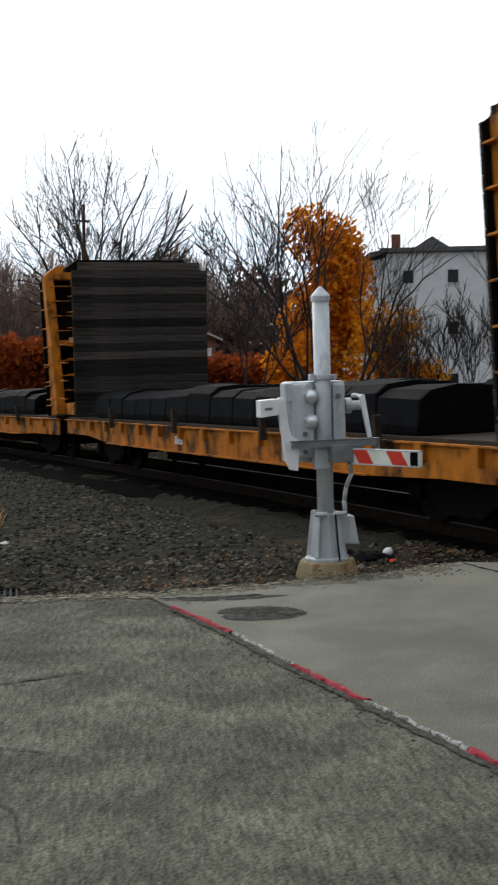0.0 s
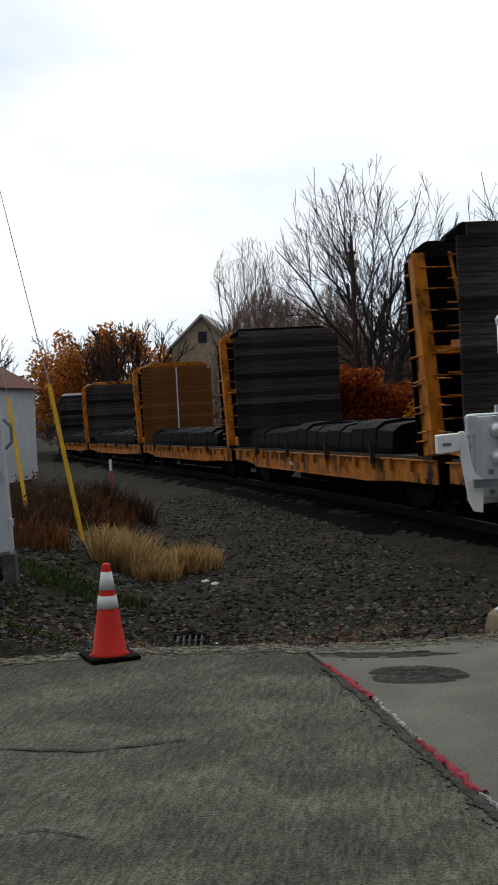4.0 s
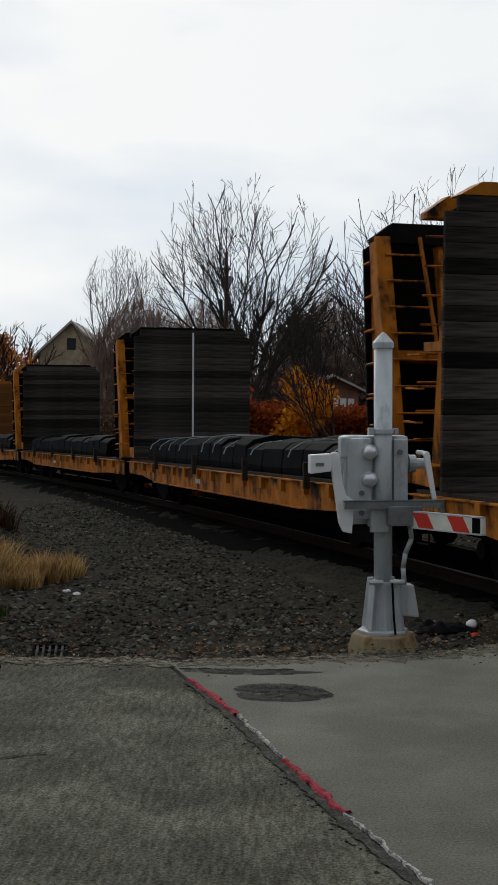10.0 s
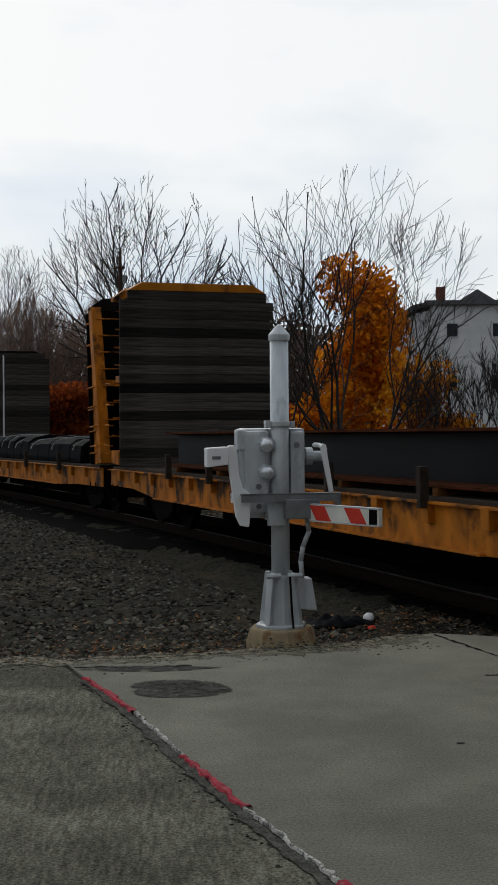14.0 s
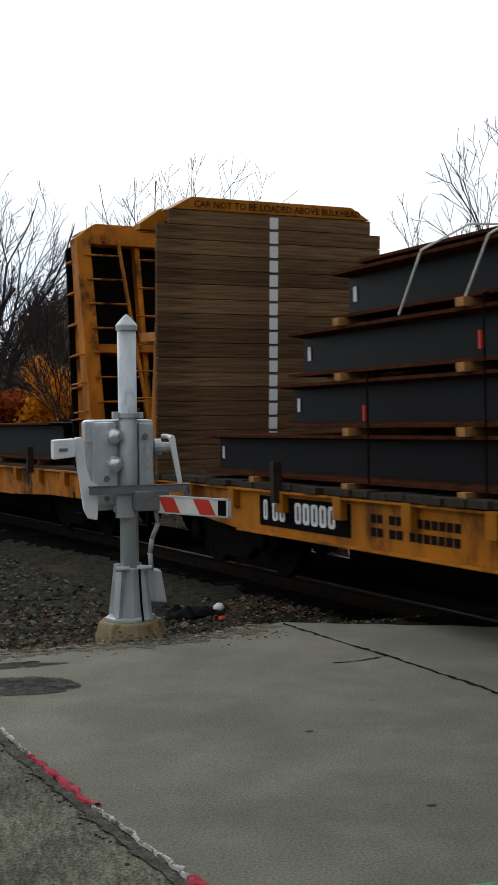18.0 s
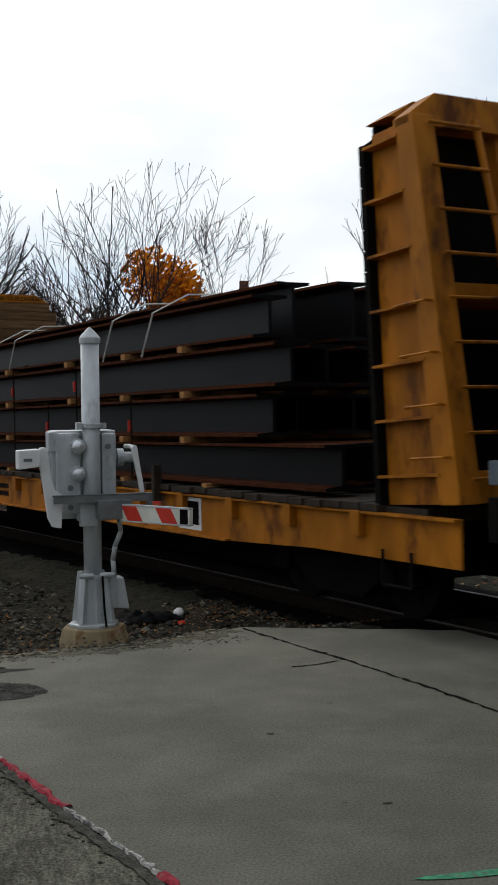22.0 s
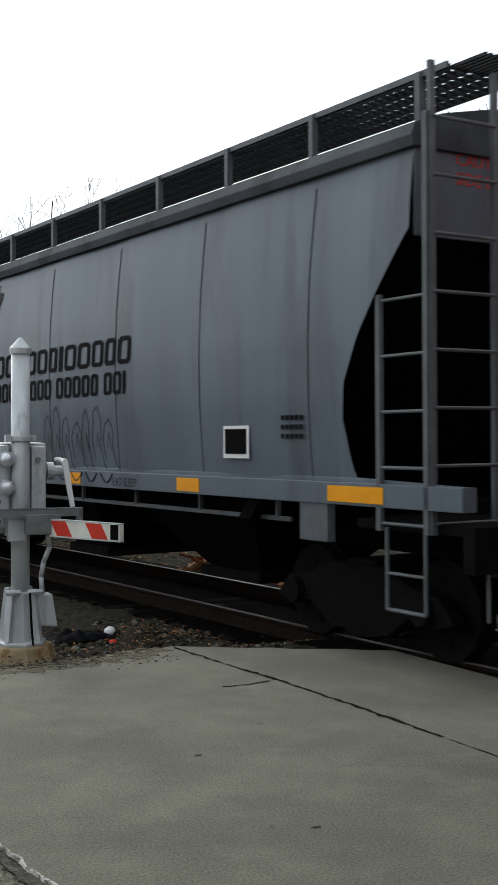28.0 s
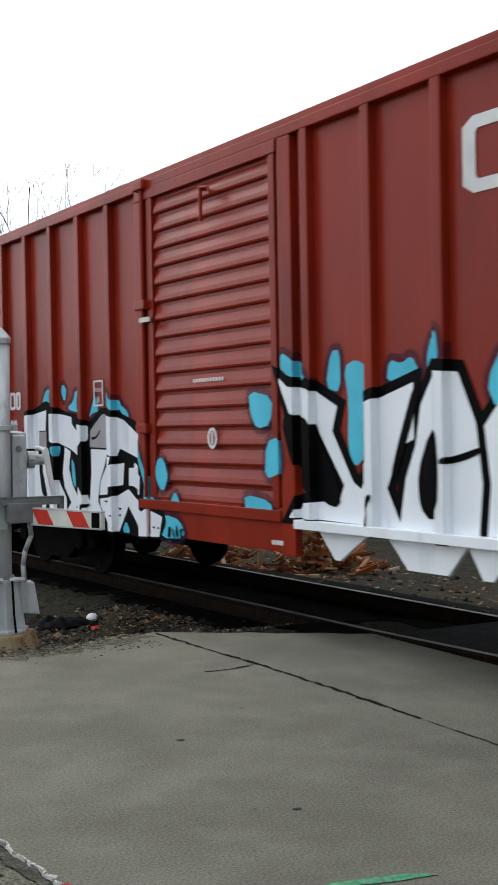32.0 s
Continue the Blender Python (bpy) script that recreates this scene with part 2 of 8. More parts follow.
M_ALU_WHITE = mat("white_enamel", (0.78, 0.79, 0.80), 0.4, vary=0.06, dirt=(0.5, 0.5, 0.48), dirt_at=0.68, dirt_scale=6)
M_DARKGREY = mat("galvanised_grey", (0.17, 0.18, 0.185), 0.5, 0.3, vary=0.25, scale=8)
M_STRIPE_RED = mat("reflective_red", (0.58, 0.04, 0.022), 0.5, vary=0.15, spec=0.25)
M_STRIPE_WHITE = mat("reflective_white", (0.66, 0.66, 0.60), 0.5, vary=0.15, spec=0.3)
M_CONC = mat("road_concrete", (0.141, 0.1375, 0.111), 0.95, vary=0.13, scale=2.2, dirt=(0.116, 0.113, 0.092), dirt_at=0.46, dirt_scale=0.8, bump=0.12, bscale=60, speck=0.3, spec=0.08, y_pale=(1.42, 5.2, 9.2))
M_ASPH = mat("grooved_asphalt", (0.112, 0.109, 0.083), 0.95, vary=0.32, scale=1.7, dirt=(0.072, 0.070, 0.053), dirt_at=0.48, dirt_scale=0.8, bump=0.9, bscale=45, speck=0.55, grooves=0.5, spec=0.08)
M_BASE = mat("stained_footing", (0.29, 0.23, 0.14), 0.95, vary=0.25, scale=6, dirt=(0.17, 0.075, 0.022), dirt_at=0.52, dirt_scale=4, bump=0.3, spec=0.15)
M_GROUND = mat("gravel_dirt", (0.027, 0.025, 0.0185), 0.97, vary=0.65, scale=14, dirt=(0.058, 0.047, 0.030), dirt_at=0.54, dirt_scale=0.8, bump=1.0, bscale=26, speck=0.65, spec=0.04)
M_STONE = mat("ballast_stone", (0.085, 0.080, 0.078), 0.9, vary=0.35, scale=9, bump=0.4)
M_RAIL = mat("rail_steel", (0.012, 0.0075, 0.005), 0.85, 0.0, vary=0.4, scale=12, spec=0.06)
M_RAILTOP = mat("rail_head", (0.20, 0.19, 0.185), 0.5, 0.8, vary=0.2)
# for the ties, and for rear planks painted as dark as their shade
M_TIE_SHADE = mat("creosoted_tie_shaded_plank", (0.008, 0.0065, 0.0055), 0.95, vary=0.4, scale=6, spec=0.04)
M_BARK = mat("bark", (0.055, 0.046, 0.040), 0.95, vary=0.3, scale=8, bump=0.4, bscale=20)

M_GRAF_WHITE = mat("silver_spray", (0.86, 0.90, 0.97), 0.4, vary=0.06, scale=2, dirt=(0.66, 0.70, 0.78), dirt_at=0.58, dirt_scale=2.5, stretch=(1, 1, 0.3), spec=0.4)
M_GRAF_BLACK = mat("black_spray", (0.003, 0.003, 0.0035), 0.6, vary=0.2, spec=0.05)
M_GRAF_CYAN = mat("sky_blue_spray", (0.085, 0.54, 0.72), 0.42, vary=0.15, scale=2)
M_GRAF_GREY = mat("grey_spray", (0.36, 0.34, 0.36), 0.5, vary=0.15, scale=3)
M_GRAF_HAZE = mat("dark_blue_haze", (0.016, 0.010, 0.045), 0.5, vary=0.3)


def speckle(m, scale, cover):
    """Lets the surface below show between fine specks of paint or dirt."""
    n, l = m.node_tree.nodes, m.node_tree.links
    tc = n.new("ShaderNodeTexCoord")
    nz = n.new("ShaderNodeTexNoise")
    nz.inputs["Scale"].default_value, nz.inputs["Detail"].default_value, nz.inputs["Roughness"].default_value = scale, 6, 0.75
    l.new(tc.outputs["Object"], nz.inputs["Vector"])
    r = n.new("ShaderNodeMapRange")
    r.inputs["From Min"].default_value, r.inputs["From Max"].default_value = 0.62 - cover * 0.3, 0.78 - cover * 0.3
    l.new(nz.outputs["Fac"], r.inputs["Value"])
    tr = n.new("ShaderNodeBsdfTransparent")
    mx = n.new("ShaderNodeMixShader")
    l.new(r.outputs["Result"], mx.inputs[0])
    l.new(tr.outputs[0], mx.inputs[1])
    l.new(n["Principled BSDF"].outputs[0], mx.inputs[2])
    l.new(mx.outputs[0], n["Material Output"].inputs["Surface"])
    return m


speckle(M_GRAF_HAZE, 90, 0.62)


# ---------------------------------------------------------------- mesh helpers
def box(bm, x0, x1, y0, y1, z0, z1):
    v = [bm.verts.new((x, y, z)) for x in (x0, x1) for y in (y0, y1) for z in (z0, z1)]
    for f in ((0, 1, 3, 2), (4, 6, 7, 5), (0, 4, 5, 1), (2, 3, 7, 6), (0, 2, 6, 4), (1, 5, 7, 3)):
        bm.faces.new([v[i] for i in f])
    return v


def rod(bm, p0, p1, r, seg=8, r1=None, caps=True):
    a, b = Vector(p0), Vector(p1)
    d = (b - a).normalized()
    u = d.orthogonal().normalized()
    w = d.cross(u)
    rings = []
    for p, rr in ((a, r), (b, r if r1 is None else r1)):
        rings.append([bm.verts.new(p + rr * (math.cos(k) * u + math.sin(k) * w)) for k in [2 * math.pi * i / seg for i in range(seg)]])
    for i in range(seg):
        bm.faces.new((rings[0][i], rings[0][(i + 1) % seg], rings[1][(i + 1) % seg], rings[1][i]))
    if caps:
        bm.faces.new(rings[0][::-1])
        bm.faces.new(rings[1])


def tube(bm, pts, r, seg=6):
    for p, q in zip(pts, pts[1:]):
        rod(bm, p, q, r, seg)


def prism(bm, pts, axis, a, b):
    """The outline pts, in the two axes other than the given one, drawn out from a to b."""
    def at(p, q):
        c = [p[0], p[1]]
        c.insert("xyz".index(axis), q)
        return bm.verts.new(c)
    v0, v1 = [at(p, a) for p in pts], [at(p, b) for p in pts]
    n = len(pts)
    bm.faces.new(v0[::-1])
    bm.faces.new(v1)
    for i in range(n):
        bm.faces.new((v0[i], v0[(i + 1) % n], v1[(i + 1) % n], v1[i]))


def lathe(bm, prof, seg=20, centre=(0, 0)):
    """Radius and height pairs, turned about an upright axis."""
    rings = []
    for r, z in prof:
        rings.append([bm.verts.new((centre[0] + r * math.cos(2 * math.pi * i / seg), centre[1] + r * math.sin(2 * math.pi * i / seg), z)) for i in range(seg)])
    for a, b in zip(rings, rings[1:]):
        for i in range(seg):
            bm.faces.new((a[i], a[(i + 1) % seg], b[(i + 1) % seg], b[i]))
    bm.faces.new(rings[0][::-1])
    bm.faces.new(rings[-1])


def finish(bm, name, bevel=0.0, smooth=False):
    bmesh.ops.recalc_face_normals(bm, faces=bm.faces)
    if bevel:
        bmesh.ops.bevel(bm, geom=[e for e in bm.edges if len(e.link_faces) == 2 and e.calc_face_angle(0) > 0.6], offset=bevel, segments=2, profile=0.7, affect="EDGES", clamp_overlap=True)
    me = bpy.data.meshes.new(name)
    bm.to_mesh(me)
    bm.free()
    if smooth:
        for p in me.polygons:
            p.use_smooth = True
    return me


def part(name, bm, material, parent, label="", bevel=0.0, smooth=False, m=None):
    """Links a bmesh (or a mesh) as one mesh object under a thing or a part."""
    me = bm if isinstance(bm, bpy.types.Mesh) else finish(bm, name, bevel, smooth)
    if not me.materials:
        me.materials.append(material)
    ob = new(name, me)
    ob.parent = parent
    if m is not None:
        ob.matrix_basis = m
    if label:
        ob["label"] = label
    return ob


def single(name, bm, material, label, category, group="", kind="", bevel=0.0, smooth=False, m=None):
    """A thing of one mesh."""
    return tagged(part(name, bm, material, None, "", bevel, smooth, m), label, category, group, kind)


def thing(name, label, category, group="", kind="", m=None):
    ob = new(name)
    ob.empty_display_size = 0.2
    if m is not None:
        ob.matrix_basis = m
    return tagged(ob, label, category, group, kind)


def B(*boxes):
    bm = bmesh.new()
    for b in boxes:
        box(bm, *b)
    return bm


# ---------------------------------------------------------------- the line of the track
TRACK_S = np.arange(-120.0, 200.0, 1.0)
_h = np.cumsum(np.interp(TRACK_S, [-20, 10, 45, 90], [-0.00124, 0.00346, 0.00189, -0.00437]))
_h = _h - _h[120] + 0.26079
_x, _y = np.cumsum(-np.sin(_h)), np.cumsum(np.cos(_h))
TRACK_X, TRACK_Y, TRACK_H = _x - _x[120] + 4.977, _y - _y[120] + 10.0, _h
TRACK_Z = np.where(TRACK_S > 0, -0.0171 * TRACK_S, np.where(TRACK_S > -6, -0.028 * TRACK_S, 0.168))
CANT = -1.1   # degrees by which the cars lean towards the road


def track(s, side=0.0):
    """Place and heading of the line s metres along, side metres towards the road side."""
    x, y, z, h = (float(np.interp(s, TRACK_S, c)) for c in (TRACK_X, TRACK_Y, TRACK_Z, TRACK_H))
    return x - math.cos(h) * side, y - math.sin(h) * side, z, h


def run(t):
    return 2.4201 * t + 0.00537 * t * t


MOVERS = []   # (object, middle of its car along the train at the start, half its truck spacing, its place on the car)


def car_pose(s, half):
    a, b = track(s + half), track(s - half)
    fwd = Vector((a[0] - b[0], a[1] - b[1], a[2] - b[2]))
    mid = [(a[i] + b[i]) / 2 for i in range(3)]
    return pose(*mid, CANT, -math.degrees(math.atan2(fwd.z, math.hypot(fwd.x, fwd.y))), math.degrees(math.atan2(fwd.y, fwd.x)))


# ---------------------------------------------------------------- ground, road and track
def smooth(a):
    a = np.clip(a, 0, 1)
    return a * a * (3 - 2 * a)


def ground_height(x, y):
    """Height of the bare ground: level under the road, a shallow ditch, a bank, the ballast of the track."""
    x, y = np.asarray(x, float), np.asarray(y, float)
    d2 = (x[..., None] - TRACK_X) ** 2 + (y[..., None] - TRACK_Y) ** 2
    i = d2.argmin(-1)
    u, tz = np.sqrt(d2.min(-1)), TRACK_Z[i]
    h = TRACK_H[i]
    left = (x - TRACK_X[i]) * np.cos(h) + (y - TRACK_Y[i]) * np.sin(h) < 0
    f = smooth((y - 9.0 - 0.25 * np.clip(x + 1, 0, 5)) / 1.6)
    z = (1 - f) * -0.05 + f * (-0.30 + tz)
    z = z - 0.16 * np.exp(-((x + 2.1) ** 2 + (y - 11.9) ** 2) / 1.5)
    bank = smooth((-2.3 - 0.12 * (y - 9) - x) / 1.8) * smooth((y - 8.6) / 0.8) * smooth((30 - y) / 8)
    z = np.where(left, z + bank * (0.45 - 0.7 * tz), tz - 0.55)
    on = TRACK_S[i] > -0.3
    shoulder = tz - 0.19 - 0.36 * np.clip(u - 1.7, 0, None)
    return np.where(on | ~left, np.maximum(z, shoulder), np.minimum(z, -0.05))


def gh(x, y):
    return float(ground_height(np.array(float(x)), np.array(float(y))))


def sheet(name, xs, ys, material, label, category, rough=0.0):
    gx, gy = np.meshgrid(xs, ys)
    gz = ground_height(gx, gy)
    if rough:
        rng = np.random.default_rng(3)
        near = (gy > 9.3)
        gz = gz + near * rng.normal(0, rough, gz.shape)
    v = np.stack([gx, gy, gz], -1).reshape(-1, 3)
    n, m = len(xs), len(ys)
    f = [(j * n + i, j * n + i + 1, (j + 1) * n + i + 1, (j + 1) * n + i) for j in range(m - 1) for i in range(n - 1)]
    me = bpy.data.meshes.new(name)
    me.from_pydata(v.tolist(), [], f)
    for p in me.polygons:
        p.use_smooth = True
    me.materials.append(material)
    return tagged(new(name, me), label, category, kind="structure")


def steps(edges):
    """Grid lines: from, to, step; ..."""
    out = [np.arange(a, b, s) for a, b, s in edges]
    return np.concatenate(out + [[edges[-1][1]]])


sheet("ground", steps([(-900, -100, 100), (-100, -20, 8), (-20, -8, 1), (-8, 9, 0.16), (9, 20, 1), (20, 100, 8), (100, 900, 100)]),
      steps([(-400, -60, 40), (-60, 8, 4), (8, 26, 0.16), (26, 60, 1), (60, 140, 8), (140, 1500, 130)]), M_GROUND,
      "dark gravel and dirt beside the railway with scattered stones", "ground", rough=0.012)


def slab(name, pts, z0, z1, material, label, category):
    bm = bmesh.new()
    prism(bm, pts, "z", z0, z1)
    ob = single(name, bm, material, label, category, kind="structure", bevel=0.012)
    return ob


def ragged(a, b, step, amount, seed):
    rng = random.Random(seed)
    n = max(1, int((Vector(b) - Vector(a)).length / step))
    d = (Vector(b) - Vector(a)).normalized()
    w = Vector((-d.y, d.x))
    return [tuple(Vector(a).lerp(Vector(b), i / n) + w * (rng.uniform(-amount, amount) if i else 0)) for i in range(n)]


JOINT = [(-0.62, 8.95), (-0.41, 8.33), (-0.09, 7.44), (0.19, 6.46), (0.46, 5.6), (0.77, 4.69), (1.75, 1.6), (6.0, -12.0)]
near_edge = [track(s, 0.86)[:2] for s in (-0.2, -2, -4, -6, -8, -11, -15, -20, -30)]
conc = []
for a, b in zip(JOINT[::-1], JOINT[::-1][1:]):
    conc += ragged(a, b, 0.25, 0.012, 5)
conc += ragged((-0.62, 8.95), (0.75, 9.3), 0.18, 0.03, 6) + ragged((0.75, 9.3), (1.45, 9.42), 0.18, 0.03, 7) + ragged((1.45, 9.42), (2.36, 10.12), 0.2, 0.03, 8)
conc += ragged((2.36, 10.12), near_edge[0], 0.2, 0.03, 9) + near_edge + [(14.0, -30.0)]
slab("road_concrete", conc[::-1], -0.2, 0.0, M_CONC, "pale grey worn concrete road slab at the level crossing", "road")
asph = []
for a, b in zip(JOINT, JOINT[1:]):
    asph += [(p[0] - 0.035, p[1] - 0.01) for p in ragged(a, b, 0.25, 0.012, 5)]
asph += [(6.0, -12.0), (0, -30), (-30, -30), (-30, 2)] + ragged((-30, 2), (-6.0, 7.4), 1.0, 0.1, 1) + ragged((-6.0, 7.4), (-3.3, 8.3), 0.25, 0.06, 2)
asph += ragged((-3.3, 8.3), (-1.9, 9.0), 0.2, 0.05, 3) + ragged((-1.9, 9.0), (-0.68, 8.97), 0.2, 0.05, 4)
slab("road_asphalt", asph, -0.2, -0.004, M_ASPH, "dark grey grooved and patched asphalt approach road", "road")

# near-black ballast: the shade under the train is put into its colour
M_BED = mat("shade_black_ballast", (0.0024, 0.0021, 0.0019), 0.97, vary=0.6, scale=16, dirt=(0.007, 0.0055, 0.004), dirt_at=0.62, dirt_scale=2.5, bump=0.8, bscale=24, speck=0.6, spec=0.02)
# crossing panel coloured dark to carry the shade of the train above
M_PANEL = mat("shade_dark_crossing_panel", (0.016, 0.0155, 0.015), 0.9, vary=0.4, scale=5, bump=0.5, bscale=40, speck=0.4, spec=0.08)

# crossing panels between and beyond the rails
for a, b, nm in ((0.62, -0.62, "crossing_panel"), (-0.86, -6.0, "road_far_side")):
    ss = [-0.2, -3, -6, -9, -13, -18, -25]
    slab(nm, [track(s, a)[:2] for s in ss] + [track(s, b)[:2] for s in ss[::-1]], -0.2, -0.015, M_PANEL if a > 0 else M_CONC, "crossing surface along the rails, darkened for the shade under the train" if a > 0 else "concrete road beyond the rails", "road")

# the painted line on the joint, in red and white lengths
def painted(a, b, material, label, seed, width=0.058):
    rng = random.Random(seed)
    A, C = Vector(a), Vector(b)
    d = (C - A).normalized()
    w = Vector((-d.y, d.x))
    n = max(2, int((C - A).length / 0.045))
    bm = bmesh.new()
    v = []
    for i in range(n + 1):
        p = A.lerp(C, i / n)
        o = rng.uniform(-0.012, 0.012)
        hw = width / 2 * rng.uniform(0.35, 1.15)
        v.append([bm.verts.new((*(p + w * (o + k * hw)), z)) for k, z in ((-1, 0.001), (-0.6, 0.012 + rng.uniform(0, 0.006)), (0.6, 0.012 + rng.uniform(0, 0.006)), (1, 0.001))])
    for p, q in zip(v, v[1:]):
        for k in range(3):
            bm.faces.new((p[k], p[k + 1], q[k + 1], q[k]))
    return single("painted_line", bm, material, label, "line", group="painted line on the joint", kind="structure")


M_LINE_RED = mat("worn_red_line", (0.30, 0.025, 0.04), 0.85, vary=0.4, scale=25, dirt=(0.22, 0.13, 0.12), dirt_at=0.56, dirt_scale=18)
M_LINE_WHITE = mat("worn_white_line", (0.40, 0.39, 0.36), 0.85, vary=0.3, scale=25, dirt=(0.11, 0.11, 0.10), dirt_at=0.46, dirt_scale=34)
painted((-0.44, 8.40), (-0.09, 7.44), M_LINE_RED, "flaking red paint along the road joint", 1)
painted((-0.09, 7.44), (0.19, 6.46), M_LINE_WHITE, "worn white paint along the road joint", 2, 0.032)
painted((0.19, 6.46), (0.46, 5.6), M_LINE_RED, "flaking red paint along the road joint", 3)
painted((0.46, 5.6), (0.77, 4.69), M_LINE_WHITE, "worn white paint along the road joint", 4, 0.032)
painted((0.77, 4.69), (1.08, 3.72), M_LINE_RED, "flaking red paint along the road joint", 5)
painted((1.08, 3.72), (1.75, 1.6), M_LINE_WHITE, "worn white paint along the road joint", 6, 0.032)

# dark sheet painting the train's shade on the ballast, wider beyond s = 7
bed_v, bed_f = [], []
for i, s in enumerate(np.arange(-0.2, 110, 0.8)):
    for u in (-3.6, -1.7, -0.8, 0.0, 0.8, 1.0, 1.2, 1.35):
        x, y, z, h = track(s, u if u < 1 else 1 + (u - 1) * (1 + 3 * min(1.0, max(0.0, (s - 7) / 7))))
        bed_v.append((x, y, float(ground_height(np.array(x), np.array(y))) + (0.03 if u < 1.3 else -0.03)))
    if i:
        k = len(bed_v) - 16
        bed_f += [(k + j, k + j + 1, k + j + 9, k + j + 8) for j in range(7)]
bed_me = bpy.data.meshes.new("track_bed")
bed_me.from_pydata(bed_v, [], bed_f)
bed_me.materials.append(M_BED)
tagged(new("track_bed", bed_me), "ballast bed under the rails, blackened for the shade under the train", "track bed", kind="structure")

# rails and ties
track_ob = thing("railway_track", "single railway track with shiny rail heads on dark ballast", "track", kind="structure")
for side in (0.754, -0.754):
    bm, bh = bmesh.new(), bmesh.new()
    prof = [(-0.07, -0.17), (0.07, -0.17), (0.07, -0.155), (0.012, -0.13), (0.012, -0.045), (0.035, -0.03), (0.035, -0.004), (-0.035, -0.004), (-0.035, -0.03), (-0.012, -0.045), (-0.012, -0.13), (-0.07, -0.155)]
    head = [(-0.03, -0.004), (0.03, -0.004), (0.026, 0.0), (-0.026, 0.0)]
    for b, pr in ((bm, prof), (bh, head)):
        rings = []
        for s in list(range(-60, 130, 2)):
            x, y, z, h = track(s, side)
            rings.append([b.verts.new((x - math.cos(h) * p, y - math.sin(h) * p, z + q)) for p, q in pr])
        for r, q in zip(rings, rings[1:]):
            for k in range(len(pr)):
                b.faces.new((r[k], r[(k + 1) % len(pr)], q[(k + 1) % len(pr)], q[k]))
    rail = part("rail", bm, M_RAIL, track_ob, "rusty steel rail")
    part("rail_head", bh, M_RAILTOP, rail, "polished running surface")
tie_me = finish(B((-0.11, 0.11, -1.3, 1.3, -0.30, -0.165)), "tie", 0.01)
for i in range(90):
    s = 0.3 + i * 0.54
    x, y, z, h = track(s)
    part("tie", tie_me, M_TIE_SHADE, track_ob, m=pose(x, y, z, 0, 0, 90 + math.degrees(h)))


def scatter(name, n, region, size, material, label, category, seed, squash=0.6, flat=False):
    """Many small stones or leaves on the ground as one mesh."""
    rng = np.random.default_rng(seed)
    xs, ys = region(rng, n)
    zs = ground_height(xs, ys)
    V, F = [], []
    base = np.array([(1, 0, 0), (-1, 0, 0), (0, 1, 0), (0, -1, 0), (0, 0, 1), (0, 0, -1)], float)
    faces = [(0, 2, 4), (2, 1, 4), (1, 3, 4), (3, 0, 4), (2, 0, 5), (1, 2, 5), (3, 1, 5), (0, 3, 5)]
    leaf = np.array([(1, 0, 0.15), (0, 0.5, 0), (-1, 0, 0.2), (0, -0.5, 0)])
    for x, y, z in zip(xs, ys, zs):
        r = rng.uniform(*size)
        a = rng.uniform(0, 2 * np.pi)
        c, s = np.cos(a), np.sin(a)
        b = leaf.copy() if flat else base * rng.uniform(0.6, 1.2, (6, 1))
        b = b * r
        if flat:
            b[:, 2] += rng.uniform(-0.3, 0.5) * b[:, 0]
        else:
            b[:, 2] *= squash
        b = np.stack([c * b[:, 0] - s * b[:, 1], s * b[:, 0] + c * b[:, 1], b[:, 2]], 1) + (x, y, z + (0.02 if flat else r * 0.15))
        k = len(V)
        V += b.tolist()
        F += [(k, k + 1, k + 2, k + 3)] if flat else [(k + p, k + q, k + t) for p, q, t in faces]
    me = bpy.data.meshes.new(name)
    me.from_pydata(V, [], F)
    me.materials.append(material)
    return tagged(new(name, me), label, category, kind="stuff")


